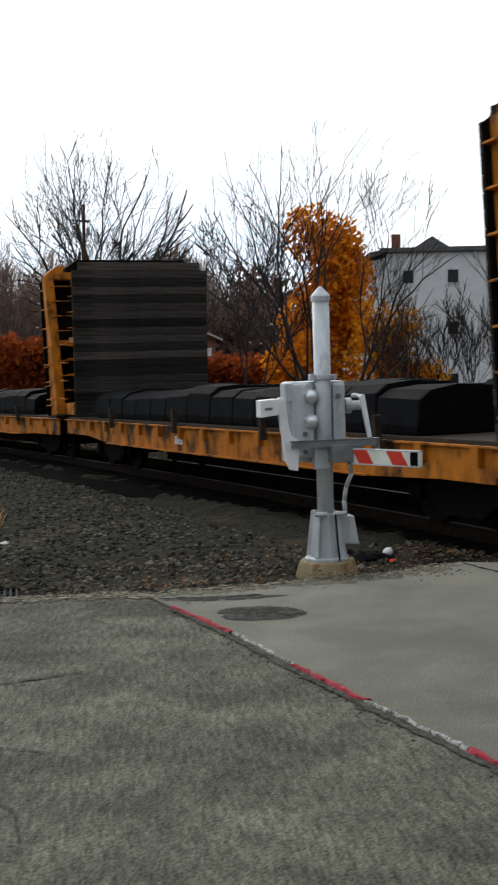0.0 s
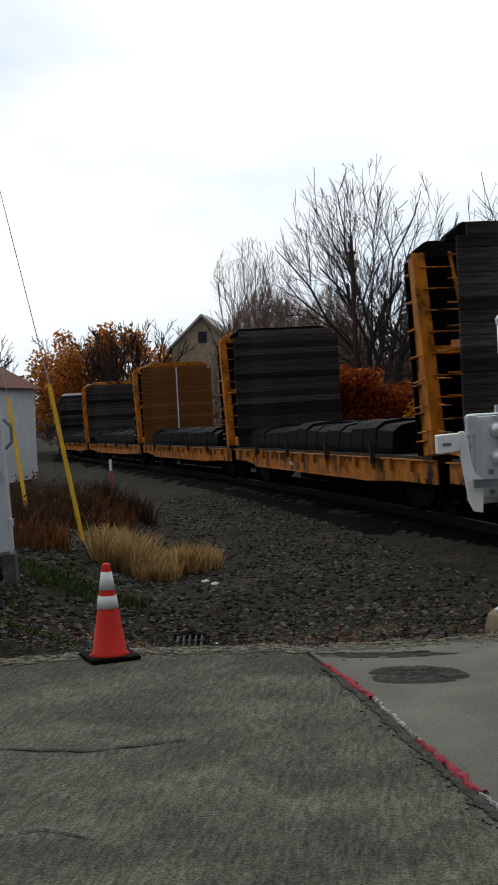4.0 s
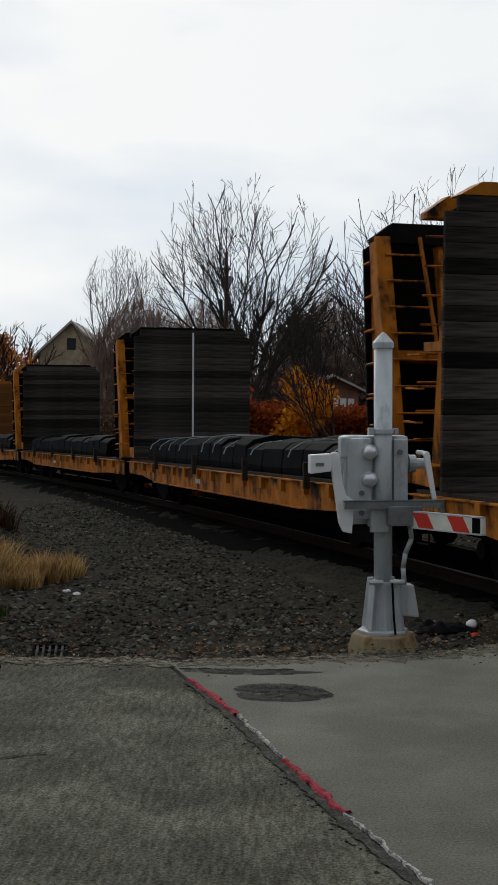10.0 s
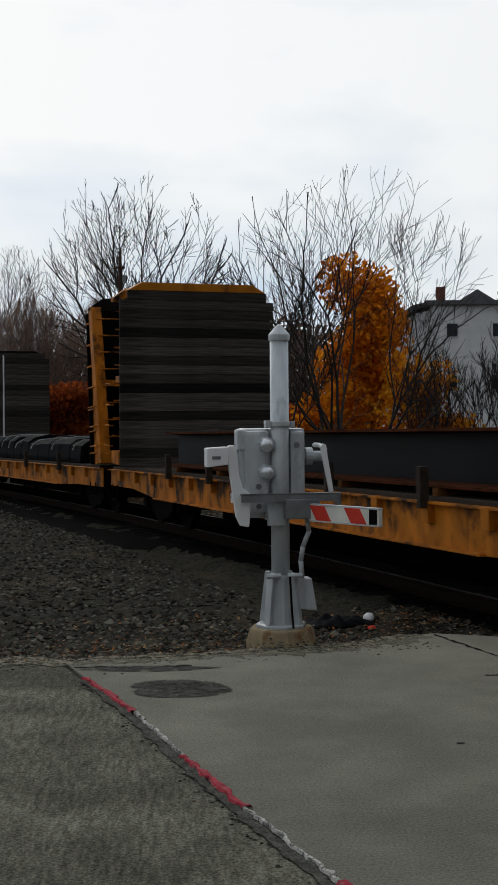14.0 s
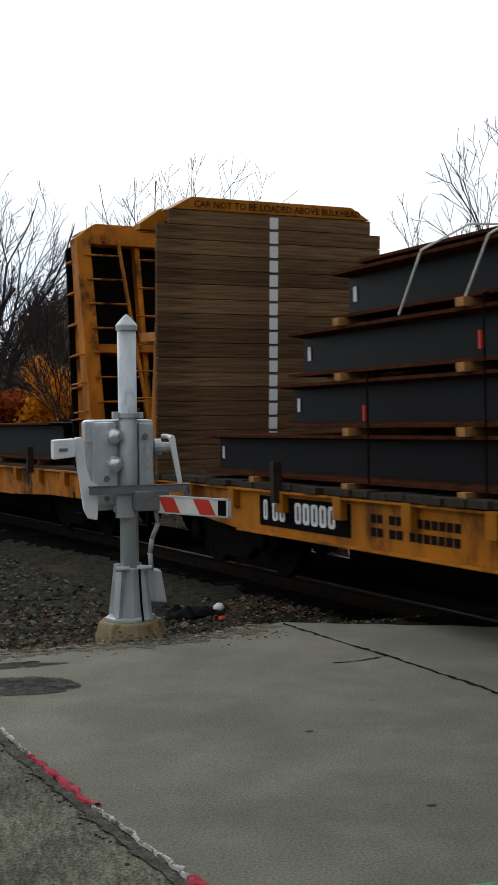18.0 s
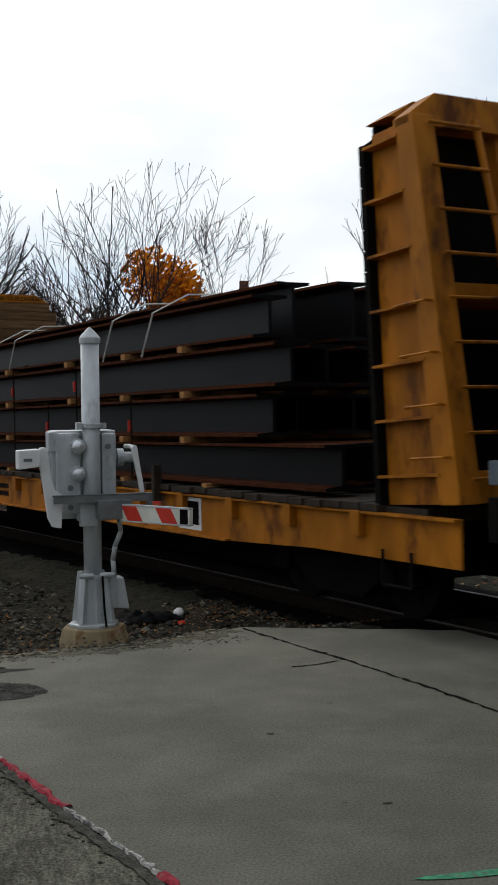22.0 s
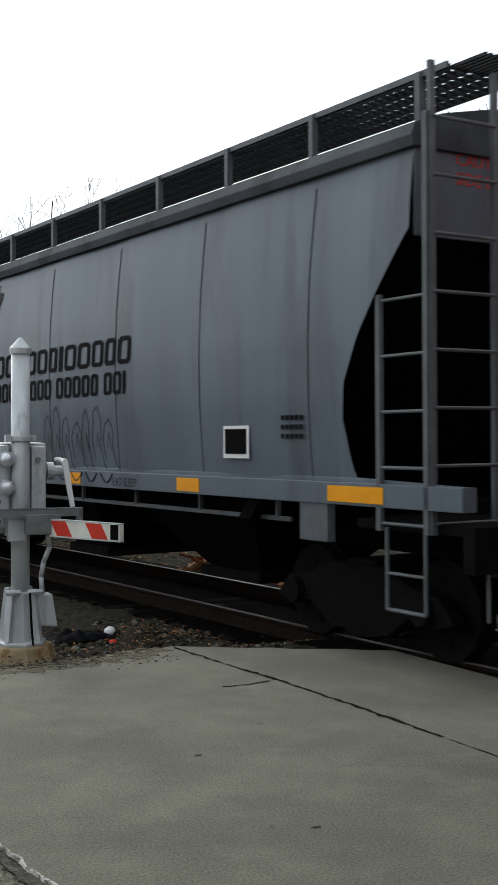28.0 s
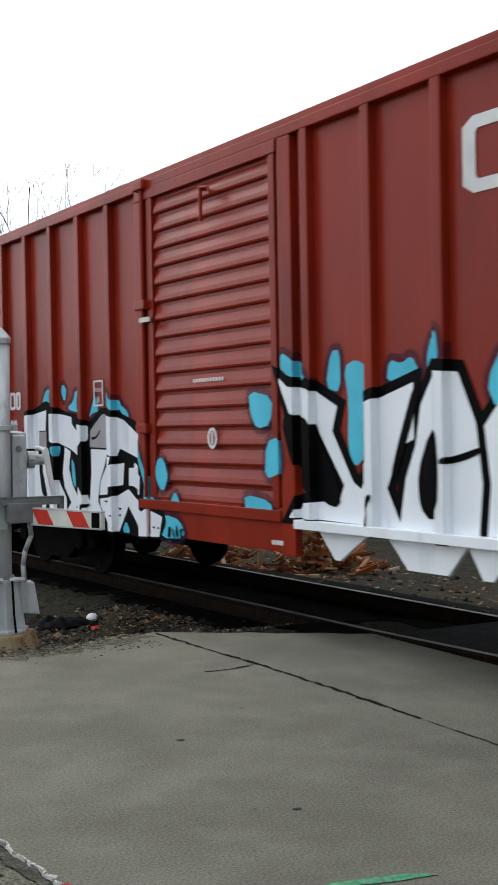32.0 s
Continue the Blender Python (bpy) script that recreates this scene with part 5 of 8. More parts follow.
for k in range(7):
    x0, w, top = -0.68 - 0.28 * k, sr.uniform(0.16, 0.24), 2.08 + 0.1 * math.sin(k * 1.7)
    bm = bmesh.new()
    tube(bm, [(x0, 1.619, 1.62), (x0 + 0.05, 1.622, 1.85), (x0 - 0.02, 1.624, top), (x0 - w * 0.6, 1.624, top + 0.06), (x0 - w, 1.624, top - 0.1), (x0 - w * 0.8, 1.622, 1.78), (x0 - w * 1.1, 1.617, 1.56), (x0 - w * 1.5, 1.612, 1.5)], 0.010, 4)
    tube(bm, [(x0 - 0.05, 1.621, 1.75), (x0 - w * 0.5, 1.623, 1.92), (x0 - w * 0.7, 1.621, 1.72)], 0.008, 4)
    sc = part("scribble", bm, M_SPRAY, hop, "thin dark sprayed scribble")
    for v in sc.data.vertices:
        v.co.y = sheet_y(v.co.x, v.co.z) + 0.006
for k in range(5):
    bm = bmesh.new()
    tube(bm, [(-0.7 - 0.4 * k - 0.05 * i, 1.603, 1.46 - 0.1 * math.sin(i * math.pi / 6)) for i in range(7)], 0.012, 4)
    part("scribble", bm, M_SPRAY, hop, "curled dark blue spray stroke on the sill")
words("EAT SLEEP", 0.13, hop, M_SPRAY, side_text(-2.6, 1.602, 1.33), "sprayed_words", "dark blue sprayed hand lettering")
for x in (-6.3, 6.3):
    add_truck(hop, x)
add_couplers(hop, 8.915)

# ---------------------------------------------------------------- red boxcar with graffiti
S_BOX = -74.08 - 17.1 / 2
box_car = rider(thing("boxcar", "rust-red steel boxcar with white and blue graffiti low on its side", "railway car"), S_BOX, 5.6)
X_F, X_R = 7.62, -7.6
Y_SH, Y_PO = 1.53, 1.605
POSTS = [7.56, 7.03, 6.22, 5.42, 4.64, 3.84, 3.06, -0.66] + [-1.48 - 0.81 * k for k in range(7)] + [X_R + 0.05]
bm = B((X_R, X_F, -Y_SH, Y_SH, 1.0, 4.36))
box_body = part("body", bm, M_RED, box_car, "rust-red welded steel body", bevel=0.01)
for sg in (-1, 1):
    y0, y1 = sorted((sg * (Y_SH - 0.02), sg * Y_SH))
    part("lower_side", B((2.38, X_F - 0.05, y0, y1, 0.69, 1.02)), M_RED, box_car, bevel=0.004)
    part("door_sill", B((-0.28, 2.2, *sorted((sg * (Y_SH + 0.02), sg * (Y_SH + 0.06))), 0.72, 1.10)), M_RED, box_car, bevel=0.006)
    for x in POSTS:
        w = 0.05 if x not in (7.56, X_R + 0.05) else 0.07
        part("side_post", B((x - w, x + w, *sorted((sg * (Y_SH - 0.01), sg * Y_PO)), 1.02 if x < 2.6 else 0.70, 4.30)), M_RED, box_car, bevel=0.012)
    eave = bmesh.new()
    prism(eave, [(X_R - 0.03, 4.26), (X_F + 0.03, 4.22), (X_F + 0.03, 4.31), (X_R - 0.03, 4.36)], "y", *sorted((sg * 1.50, sg * 1.61)))
    prism(eave, [(X_R - 0.03, 4.36), (X_F + 0.03, 4.31), (X_F + 0.03, 4.36), (X_R - 0.03, 4.43)], "y", *sorted((sg * 1.44, sg * 1.585)))
    part("eave_rail", eave, M_RED, box_car, "red rolled roof rail", bevel=0.012)
    # the door, ribbed across
    door = part("door", B((-0.23, 2.12, *sorted((sg * (Y_SH + 0.01), sg * (Y_SH + 0.03))), 1.0, 4.2)), M_RED, box_car, "closed ribbed sliding door")
    rib = bmesh.new()
    prism(rib, [(0, 0), (0.030, 0.010), (0.036, 0.028), (0.028, 0.070), (0, 0.150)], "x", -0.13, 1.98)
    rib_me = finish(rib, "rib", 0.004)
    for k in range(17):
        z = 1.085 + k * 0.179
        part("rib", rib_me, M_RED, door, m=Matrix.Translation((0, sg * (Y_SH + 0.03), z)) @ Matrix.Diagonal((1, sg, 1, 1)))
    for x0, x1 in ((-0.23, -0.14), (2.0, 2.12)):
        part("door_stile", B((x0, x1, *sorted((sg * (Y_SH + 0.03), sg * (Y_SH + 0.075))), 1.1, 4.2)), M_RED, door, bevel=0.008)
    for z0, z1 in ((0.98, 1.08), (4.13, 4.24)):
        part("door_rail", B((-0.26, 2.36, *sorted((sg * (Y_SH + 0.03), sg * (Y_SH + 0.085))), z0, z1)), M_RED, door, bevel=0.008)
    part("door_post", B((2.20, 2.38, *sorted((sg * Y_SH, sg * (Y_SH + 0.075))), 0.7, 4.24)), M_RED, box_car, bevel=0.01)
    part("door_post", B((-0.47, -0.28, *sorted((sg * Y_SH, sg * (Y_SH + 0.075))), 0.7, 4.24)), M_RED, box_car, bevel=0.01)
    bm = bmesh.new()
    rod(bm, (2.17, sg * 1.63, 1.1), (2.17, sg * 1.63, 4.25), 0.02, 8)
    lock = part("lock_rod", bm, M_RED, door, "red door lock rod")
    for z in (1.8, 3.06, 4.28):
        part("lock_bracket", B((2.08, 2.30, *sorted((sg * 1.60, sg * 1.67)), z - 0.05, z + 0.05)), M_RED, lock, bevel=0.015)
    part("latch", B((1.98, 2.20, *sorted((sg * 1.64, sg * 1.66)), 2.88, 2.93)), M_STRIPE_WHITE, lock, "pale latch handle")
    bm = bmesh.new()
    tube(bm, [(0.90, sg * 1.60, 4.02), (0.90, sg * 1.67, 4.02), (0.90, sg * 1.67, 3.72)], 0.02, 6)
    tube(bm, [(0.94, sg * 1.66, 4.04), (0.78, sg * 1.66, 4.02), (0.74, sg * 1.66, 3.94)], 0.014, 6)
    part("door_stop", bm, M_RED, door)
    part("side_ledge", B((X_R, -0.48, *sorted((sg * 1.50, sg * 1.63)), 0.94, 1.015)), M_GRAF_WHITE if sg > 0 else M_RED, box_car, "white-painted bottom ledge", bevel=0.006)
    for x0, x1, b0, b1 in ((-0.72, -1.40, -0.95, -1.02), (-1.62, -2.52, -1.86, -2.3), (-2.5, -3.0, -2.66, -2.75), (-3.2, -4.1, -3.45, -3.9), (-4.6, -5.4, -4.85, -5.15)):
        bm = bmesh.new()
        prism(bm, [(x0, 0.95), (x1, 0.95), (b1, 0.71), (b0, 0.71)], "y", *sorted((sg * 1.52, sg * 1.55)))
        part("gusset", bm, M_GRAF_WHITE if sg > 0 else M_RED, box_car, "white-painted tapered gusset under the sill")
bm = bmesh.new()
prism(bm, [(1.50, 4.34), (1.2, 4.42), (0, 4.47), (-1.2, 4.42), (-1.50, 4.34)], "x", X_R, X_F)
part("roof", bm, M_RED, box_car, "low arched red roof")
for k in range(14):
    x = X_R + 0.6 + k * 1.1
    bm = bmesh.new()
    tube(bm, [(x, 1.46, 4.34), (x, 0, 4.48), (x, -1.46, 4.34)], 0.03, 4)
    part("roof_rib", bm, M_RED, box_car)
for e in (-1, 1):
    xe = X_F if e > 0 else X_R
    for k in range(9):
        z = 1.3 + k * 0.33
        part("end_rib", B((min(xe, xe + e * 0.07), max(xe, xe + e * 0.07), -1.4, 1.4, z, z + 0.12)), M_RED, box_car, bevel=0.03)
    part("end_sill", B((min(xe, xe + e * 0.16), max(xe, xe + e * 0.16), -1.5, 1.5, 0.75, 1.05)), M_RED, box_car, bevel=0.01)
part("centre_sill", B((X_R, X_F, -0.4, 0.4, 0.75, 1.0)), M_BLACK, box_car)
# corner ladder and sill step
for k in range(5):
    bm = bmesh.new()
    z = 0.98 + k * 0.43
    tube(bm, [(7.54, 1.58, z), (7.54, 1.68, z), (7.10, 1.68, z), (7.10, 1.54, z)], 0.013, 6)
    part("grab_iron", bm, M_RED, box_car)
bm = bmesh.new()
tube(bm, [(7.52, 1.52, 0.7), (7.52, 1.52, 0.42), (7.08, 1.52, 0.42), (7.08, 1.52, 0.7)], 0.018, 6)
part("sill_step", bm, M_RED, box_car)
for x in (-5.6, 5.9):
    add_truck(box_car, x)
part("coupler", COUPLER, M_IRON, box_car, "iron knuckle coupler", m=pose(X_F - 0.05, 0, 0))
part("coupler", COUPLER, M_IRON, box_car, "iron knuckle coupler", m=pose(X_R + 0.05, 0, 0, 0, 0, 180))


def surface_y(x, proud):
    for p in POSTS:
        if abs(p - x) < 0.05:
            return Y_PO + proud
    if -0.47 < x < -0.28 or 2.20 < x < 2.38:
        return Y_SH + 0.075 + proud
    if -0.23 < x < 2.12:
        return Y_SH + 0.068 + proud
    return Y_SH + proud


CUTS = sorted([p + d for p in POSTS for d in (-0.05, 0.05)] + [-0.47, -0.28, -0.23, 2.12, 2.20, 2.38])


def spray(outlines, material, proud, parent, name, label):
    """Flat sprayed shapes that follow the sheet, the posts and the door: cut where the surface steps."""
    for i, pts in enumerate(outlines):
        full = bmesh.new()
        bm = bmesh.new()
        bm.faces.new([bm.verts.new((x, 0, z)) for x, z in pts])
        bm.normal_update()
        bmesh.ops.triangulate(bm, faces=bm.faces[:])
        lo, hi = min(p[0] for p in pts), max(p[0] for p in pts)
        edges = [lo - 1] + [c for c in CUTS if lo < c < hi] + [hi + 1]
        for a, b in zip(edges, edges[1:]):
            c = bm.copy()
            for at, inner in ((a, True), (b, False)):
                bmesh.ops.bisect_plane(c, geom=c.verts[:] + c.edges[:] + c.faces[:], plane_co=(at, 0, 0), plane_no=(1, 0, 0), clear_inner=inner, clear_outer=not inner)
            mid = (max(a, lo) + min(b, hi)) / 2
            y = surface_y(mid, proud + 0.0002 * i)
            m = {v: full.verts.new((v.co.x, y, v.co.z)) for v in c.verts}
            for f in c.faces:
                full.faces.new([m[v] for v in f.verts])
            # paint runs down the flanks of what stands proud
            if y > Y_SH + 0.03:
                o = 0.001 + proud * 0.15 + 0.00002 * i
                for ed in c.edges:
                    p, q = (v.co for v in ed.verts)
                    for at, off in ((a, -o), (b, o)):
                        if abs(p.x - at) < 1e-4 and abs(q.x - at) < 1e-4:
                            full.faces.new([full.verts.new(w) for w in ((at + off, y, p.z), (at + off, y, q.z), (at + off, Y_SH, q.z), (at + off, Y_SH, p.z))])
            c.free()
        bm.free()
        part(name, full, material, parent, label)


def swell(pts, d):
    """The outline pushed outwards by d."""
    area = sum(a[0] * b[1] - b[0] * a[1] for a, b in zip(pts, pts[1:] + pts[:1]))
    k = 1 if area > 0 else -1
    out = []
    for p, q, r in zip(pts[-1:] + pts[:-1], pts, pts[1:] + pts[:1]):
        u, v = (Vector(q) - Vector(p)).normalized(), (Vector(r) - Vector(q)).normalized()
        n = Vector((u.y + v.y, -(u.x + v.x))) * k
        n = n.normalized() * d * min(1.6, 1 / max(0.4, n.length / 2)) if n.length > 1e-6 else Vector((0, 0))
        out.append((q[0] + n.x, q[1] + n.y))
    return out


def rounded(pts, times=2):
    """Corners cut again and again: a soft outline."""
    for _ in range(times):
        pts = [q for a, b in zip(pts, pts[1:] + pts[:1]) for q in ((a[0] * 0.78 + b[0] * 0.22, a[1] * 0.78 + b[1] * 0.22), (a[0] * 0.22 + b[0] * 0.78, a[1] * 0.22 + b[1] * 0.78))]
    return pts


LAYERS = {k: [] for k in ("haze", "drop", "outline", "fill", "grey", "shadow", "accent")}


def shape(layer, *pts):
    """One sprayed shape on the side of the boxcar, given by its corners."""
    pts = [(x, z - 0.084 + 0.015 * x) for x, z in pts]
    if layer in ("drop", "accent", "shadow"):
        pts = rounded(pts, 1)
    LAYERS[layer].append(pts)
    if layer == "drop":
        LAYERS["haze"].append(swell(rounded(pts, 1), 0.06))


# the first piece
shape("outline", (5.60, 2.01), (4.95, 2.17), (4.73, 2.12), (4.37, 2.04), (3.95, 1.99), (3.71, 1.92), (3.41, 2.07), (3.19, 2.08), (2.56, 1.93), (2.45, 1.71), (2.38, 1.52), (2.25, 1.28), (2.27, 1.07), (1.84, 1.02), (1.80, 0.91), (1.93, 0.74), (2.43, 0.70), (2.71, 0.71), (3.08, 0.70), (3.38, 0.71), (3.90, 0.70), (4.91, 0.70), (5.38, 0.66), (5.65, 0.83), (5.84, 1.19), (5.60, 1.57))
shape("fill", (5.54, 1.98), (4.94, 2.06), (4.97, 1.81), (5.17, 1.80), (5.17, 1.58), (5.55, 1.58))
shape("fill", (5.52, 1.50), (5.21, 1.58), (5.18, 1.28), (5.13, 1.07), (4.99, 0.90), (5.10, 0.73), (5.38, 0.70), (5.42, 0.90), (5.56, 1.11))
shape("fill", (5.10, 1.54), (4.93, 1.57), (4.74, 1.37), (4.51, 1.14), (4.37, 1.02), (4.36, 0.72), (4.81, 0.72), (4.94, 1.00), (5.07, 1.29))
shape("fill", (4.74, 2.02), (4.41, 2.00), (4.19, 1.97), (4.19, 1.90), (4.00, 1.77), (3.95, 1.50), (4.24, 1.60), (4.40, 1.63), (4.73, 1.69), (4.76, 1.56), (4.84, 1.62), (4.85, 1.90))
shape("fill", (4.40, 1.62), (4.23, 1.57), (4.29, 1.37), (4.19, 1.18), (4.06, 1.06), (3.88, 1.17), (3.70, 1.00), (3.84, 0.97), (3.89, 0.73), (4.37, 0.73), (4.34, 0.89), (4.24, 0.97), (4.42, 1.14), (4.47, 1.31))
shape("fill", (3.94, 1.90), (3.75, 1.87), (3.74, 1.73), (3.90, 1.62), (3.99, 1.78))
shape("fill", (3.67, 1.61), (3.23, 1.61), (3.32, 1.44), (3.45, 1.25), (3.51, 1.03), (3.37, 0.88), (3.43, 0.73), (3.69, 0.75), (3.84, 0.89), (3.73, 1.00), (3.67, 1.32))
shape("fill", (3.12, 1.99), (2.83, 1.94), (2.48, 1.78), (2.51, 1.68), (2.42, 1.63), (2.46, 1.53), (2.92, 1.63), (3.02, 1.54), (3.09, 1.56), (3.14, 1.62))
shape("fill", (3.03, 1.54), (3.08, 1.45), (2.83, 1.48), (2.87, 1.24), (3.10, 1.21), (3.11, 1.13), (3.46, 1.10), (3.43, 1.26), (3.27, 1.43), (3.11, 1.54))
shape("fill", (2.72, 1.43), (2.61, 1.43), (2.59, 1.49), (2.43, 1.42), (2.33, 1.35), (2.35, 1.16), (2.63, 1.24), (2.73, 1.24))
shape("fill", (3.46, 1.06), (3.06, 1.10), (2.74, 1.20), (2.32, 0.99), (2.21, 1.03), (1.87, 0.97), (1.94, 0.76), (2.42, 0.73), (2.75, 1.02), (2.98, 0.73), (3.20, 0.73), (3.44, 0.98))
shape("fill", (5.78, 1.23), (5.68, 1.25), (5.55, 0.96), (5.48, 0.89), (5.63, 0.84), (5.74, 1.07))
shape("grey", (5.17, 1.79), (4.95, 1.80), (4.95, 1.58), (5.15, 1.58))
shape("grey", (3.70, 1.63), (3.68, 1.82), (3.55, 1.90), (3.39, 1.99), (3.30, 2.01), (3.22, 1.92), (3.22, 1.63))
shape("shadow", (3.65, 1.75), (3.53, 1.75), (3.42, 1.83), (3.40, 1.82), (3.51, 1.73), (3.63, 1.71))
shape("shadow", (3.33, 1.05), (3.11, 1.04), (3.11, 1.02), (3.34, 1.03))
shape("shadow", (4.07, 0.94), (4.01, 0.94), (4.02, 0.92), (4.08, 0.92))
shape("shadow", (3.97, 0.95), (3.91, 0.95), (3.92, 0.93), (3.98, 0.92))
shape("shadow", (4.08, 0.82), (4.02, 0.82), (4.03, 0.80), (4.08, 0.80))
shape("shadow", (3.98, 0.83), (3.92, 0.83), (3.93, 0.81), (3.98, 0.80))
shape("shadow", (3.07, 0.91), (3.02, 0.91), (3.02, 0.89), (3.07, 0.89))
shape("shadow", (2.97, 0.92), (2.92, 0.92), (2.93, 0.90), (2.98, 0.89))
shape("shadow", (2.07, 0.86), (2.02, 0.86), (2.03, 0.84), (2.07, 0.84))
shape("shadow", (1.97, 0.86), (1.93, 0.86), (1.93, 0.84), (1.97, 0.84))
shape("shadow", (2.19, 0.98), (2.15, 0.98), (2.15, 0.96), (2.19, 0.96))
shape("shadow", (4.61, 0.96), (4.49, 0.97), (4.55, 0.93))
shape("shadow", (3.81, 0.98), (3.70, 0.98), (3.75, 0.95))
shape("shadow", (3.00, 0.99), (2.89, 0.99), (2.94, 0.96))
shape("accent", (4.67, 1.62), (4.50, 1.63), (4.57, 1.49), (4.67, 1.55))
shape("accent", (4.21, 1.50), (4.12, 1.42), (4.08, 1.13), (4.19, 1.22))
shape("accent", (2.81, 0.87), (2.70, 0.73), (2.91, 0.73))
shape("drop", (5.08, 2.14), (4.98, 2.28), (4.87, 2.32), (4.73, 2.23), (4.68, 2.06), (4.83, 2.15))
shape("drop", (4.51, 2.29), (4.43, 2.37), (4.33, 2.28), (4.40, 2.14))
shape("drop", (4.34, 2.07), (4.14, 2.16), (4.10, 2.27), (4.02, 2.28), (3.97, 2.19), (3.91, 2.13), (3.99, 2.02))
shape("drop", (3.73, 1.96), (3.65, 2.07), (3.56, 2.23), (3.49, 2.12), (3.48, 2.03), (3.62, 2.02))
shape("drop", (3.27, 2.07), (3.20, 2.17), (3.13, 2.26), (3.06, 2.16), (2.92, 2.15), (2.90, 2.06), (3.02, 2.04), (3.16, 2.12))
shape("drop", (2.93, 2.11), (2.76, 2.04), (2.70, 1.94), (2.92, 2.02))
shape("drop", (5.70, 1.77), (5.61, 1.76), (5.66, 1.54), (5.57, 1.33), (5.71, 1.26), (5.79, 1.19), (5.73, 1.01), (5.62, 0.76), (5.99, 0.76), (6.10, 0.89), (6.32, 0.94), (6.08, 1.25), (5.92, 1.35), (5.80, 1.54))
shape("drop", (6.36, 1.56), (6.09, 1.53), (6.18, 1.37), (6.33, 1.38))
shape("drop", (6.66, 1.19), (6.51, 1.03), (6.48, 0.89), (6.72, 0.89))
shape("drop", (2.40, 1.70), (2.32, 1.52), (2.18, 1.35), (2.20, 1.26), (2.08, 1.15), (1.85, 1.06), (2.25, 1.04), (2.29, 1.25), (2.39, 1.44))
shape("drop", (1.97, 1.53), (1.88, 1.57), (1.81, 1.52), (1.74, 1.37), (1.86, 1.21), (1.99, 1.32), (2.01, 1.43))
shape("drop", (1.61, 1.24), (1.52, 1.15), (1.53, 1.07), (1.71, 1.13))
shape("drop", (1.83, 1.00), (1.51, 0.96), (1.40, 0.79), (1.92, 0.75), (1.79, 0.91))
shape("shadow", (1.74, 0.87), (1.71, 0.89), (1.68, 0.87), (1.71, 0.78), (1.75, 0.77))
shape("shadow", (1.66, 0.86), (1.64, 0.87), (1.61, 0.79), (1.63, 0.78))
shape("shadow", (1.58, 0.90), (1.56, 0.91), (1.54, 0.82), (1.57, 0.78), (1.59, 0.81))
shape("shadow", (1.50, 0.87), (1.44, 0.89), (1.44, 0.86), (1.49, 0.84), (1.44, 0.80), (1.47, 0.78), (1.51, 0.84))
# the second piece, past the door
shape("fill", (-0.24, 2.32), (-0.4, 2.22), (-0.66, 2.2), (-1, 2.05), (-0.93, 1.85), (-1.2, 1.45), (-1.3, 1.4), (-1.44, 1.62), (-1.44, 2.08), (-1.94, 2.22), (-1.94, 1.8), (-1.78, 1.74), (-1.62, 1.42), (-1.8, 1.12), (-0.4, 1.12), (-0.52, 1.24), (-1.02, 1.3), (-1.08, 1.42), (-0.7, 1.9), (-0.42, 2))
shape("outline", *swell([(-0.24, 2.32), (-0.4, 2.22), (-0.66, 2.2), (-1, 2.05), (-0.93, 1.85), (-1.2, 1.45), (-1.3, 1.4), (-1.44, 1.62), (-1.44, 2.08), (-1.94, 2.22), (-1.94, 1.8), (-1.78, 1.74), (-1.62, 1.42), (-1.8, 1.12), (-0.4, 1.12), (-0.52, 1.24), (-1.02, 1.3), (-1.08, 1.42), (-0.7, 1.9), (-0.42, 2)], 0.085))
shape("fill", (-2.18, 2.3), (-2.02, 2.05), (-1.96, 1.76), (-1.84, 1.5), (-1.76, 1.12), (-2.62, 1.14), (-2.66, 1.5), (-2.6, 1.92), (-2.42, 2.28))
shape("outline", *swell([(-2.18, 2.3), (-2.02, 2.05), (-1.96, 1.76), (-1.84, 1.5), (-1.76, 1.12), (-2.62, 1.14), (-2.66, 1.5), (-2.6, 1.92), (-2.42, 2.28)], 0.085))
shape("fill", (-2.68, 1.9), (-2.86, 2.1), (-3.3, 2.2), (-3.3, 1.16), (-2.7, 1.14), (-2.74, 1.5))
shape("outline", *swell([(-2.68, 1.9), (-2.86, 2.1), (-3.3, 2.2), (-3.3, 1.16), (-2.7, 1.14), (-2.74, 1.5)], 0.085))
shape("fill", (-3.4, 2.2), (-3.8, 2.3), (-4.2, 2.1), (-4.3, 1.16), (-3.4, 1.14))
shape("outline", *swell([(-3.4, 2.2), (-3.8, 2.3), (-4.2, 2.1), (-4.3, 1.16), (-3.4, 1.14)], 0.085))
shape("shadow", (-0.3, 1.95), (-0.44, 1.6), (-0.62, 1.35), (-0.95, 1.22), (-1.06, 1.3), (-0.85, 1.65), (-0.7, 1.95), (-0.5, 1.98))
shape("shadow", (-2.12, 1.86), (-1.98, 1.55), (-2, 1.3), (-2.12, 1.2), (-2.27, 1.3), (-2.29, 1.6), (-2.26, 1.9))
shape("shadow", (-1.96, 2.22), (-2.02, 2.2), (-1.9, 1.86), (-1.72, 1.5), (-1.66, 1.5), (-1.8, 1.86))
shape("shadow", (-2.3, 1.62), (-2.5, 1.66), (-2.66, 1.72), (-2.66, 1.76), (-2.48, 1.71), (-2.3, 1.67))
shape("shadow", (-1.42, 1.12), (-1.46, 1.12), (-1.44, 1.34), (-1.5, 1.38), (-1.52, 1.34), (-1.47, 1.3))
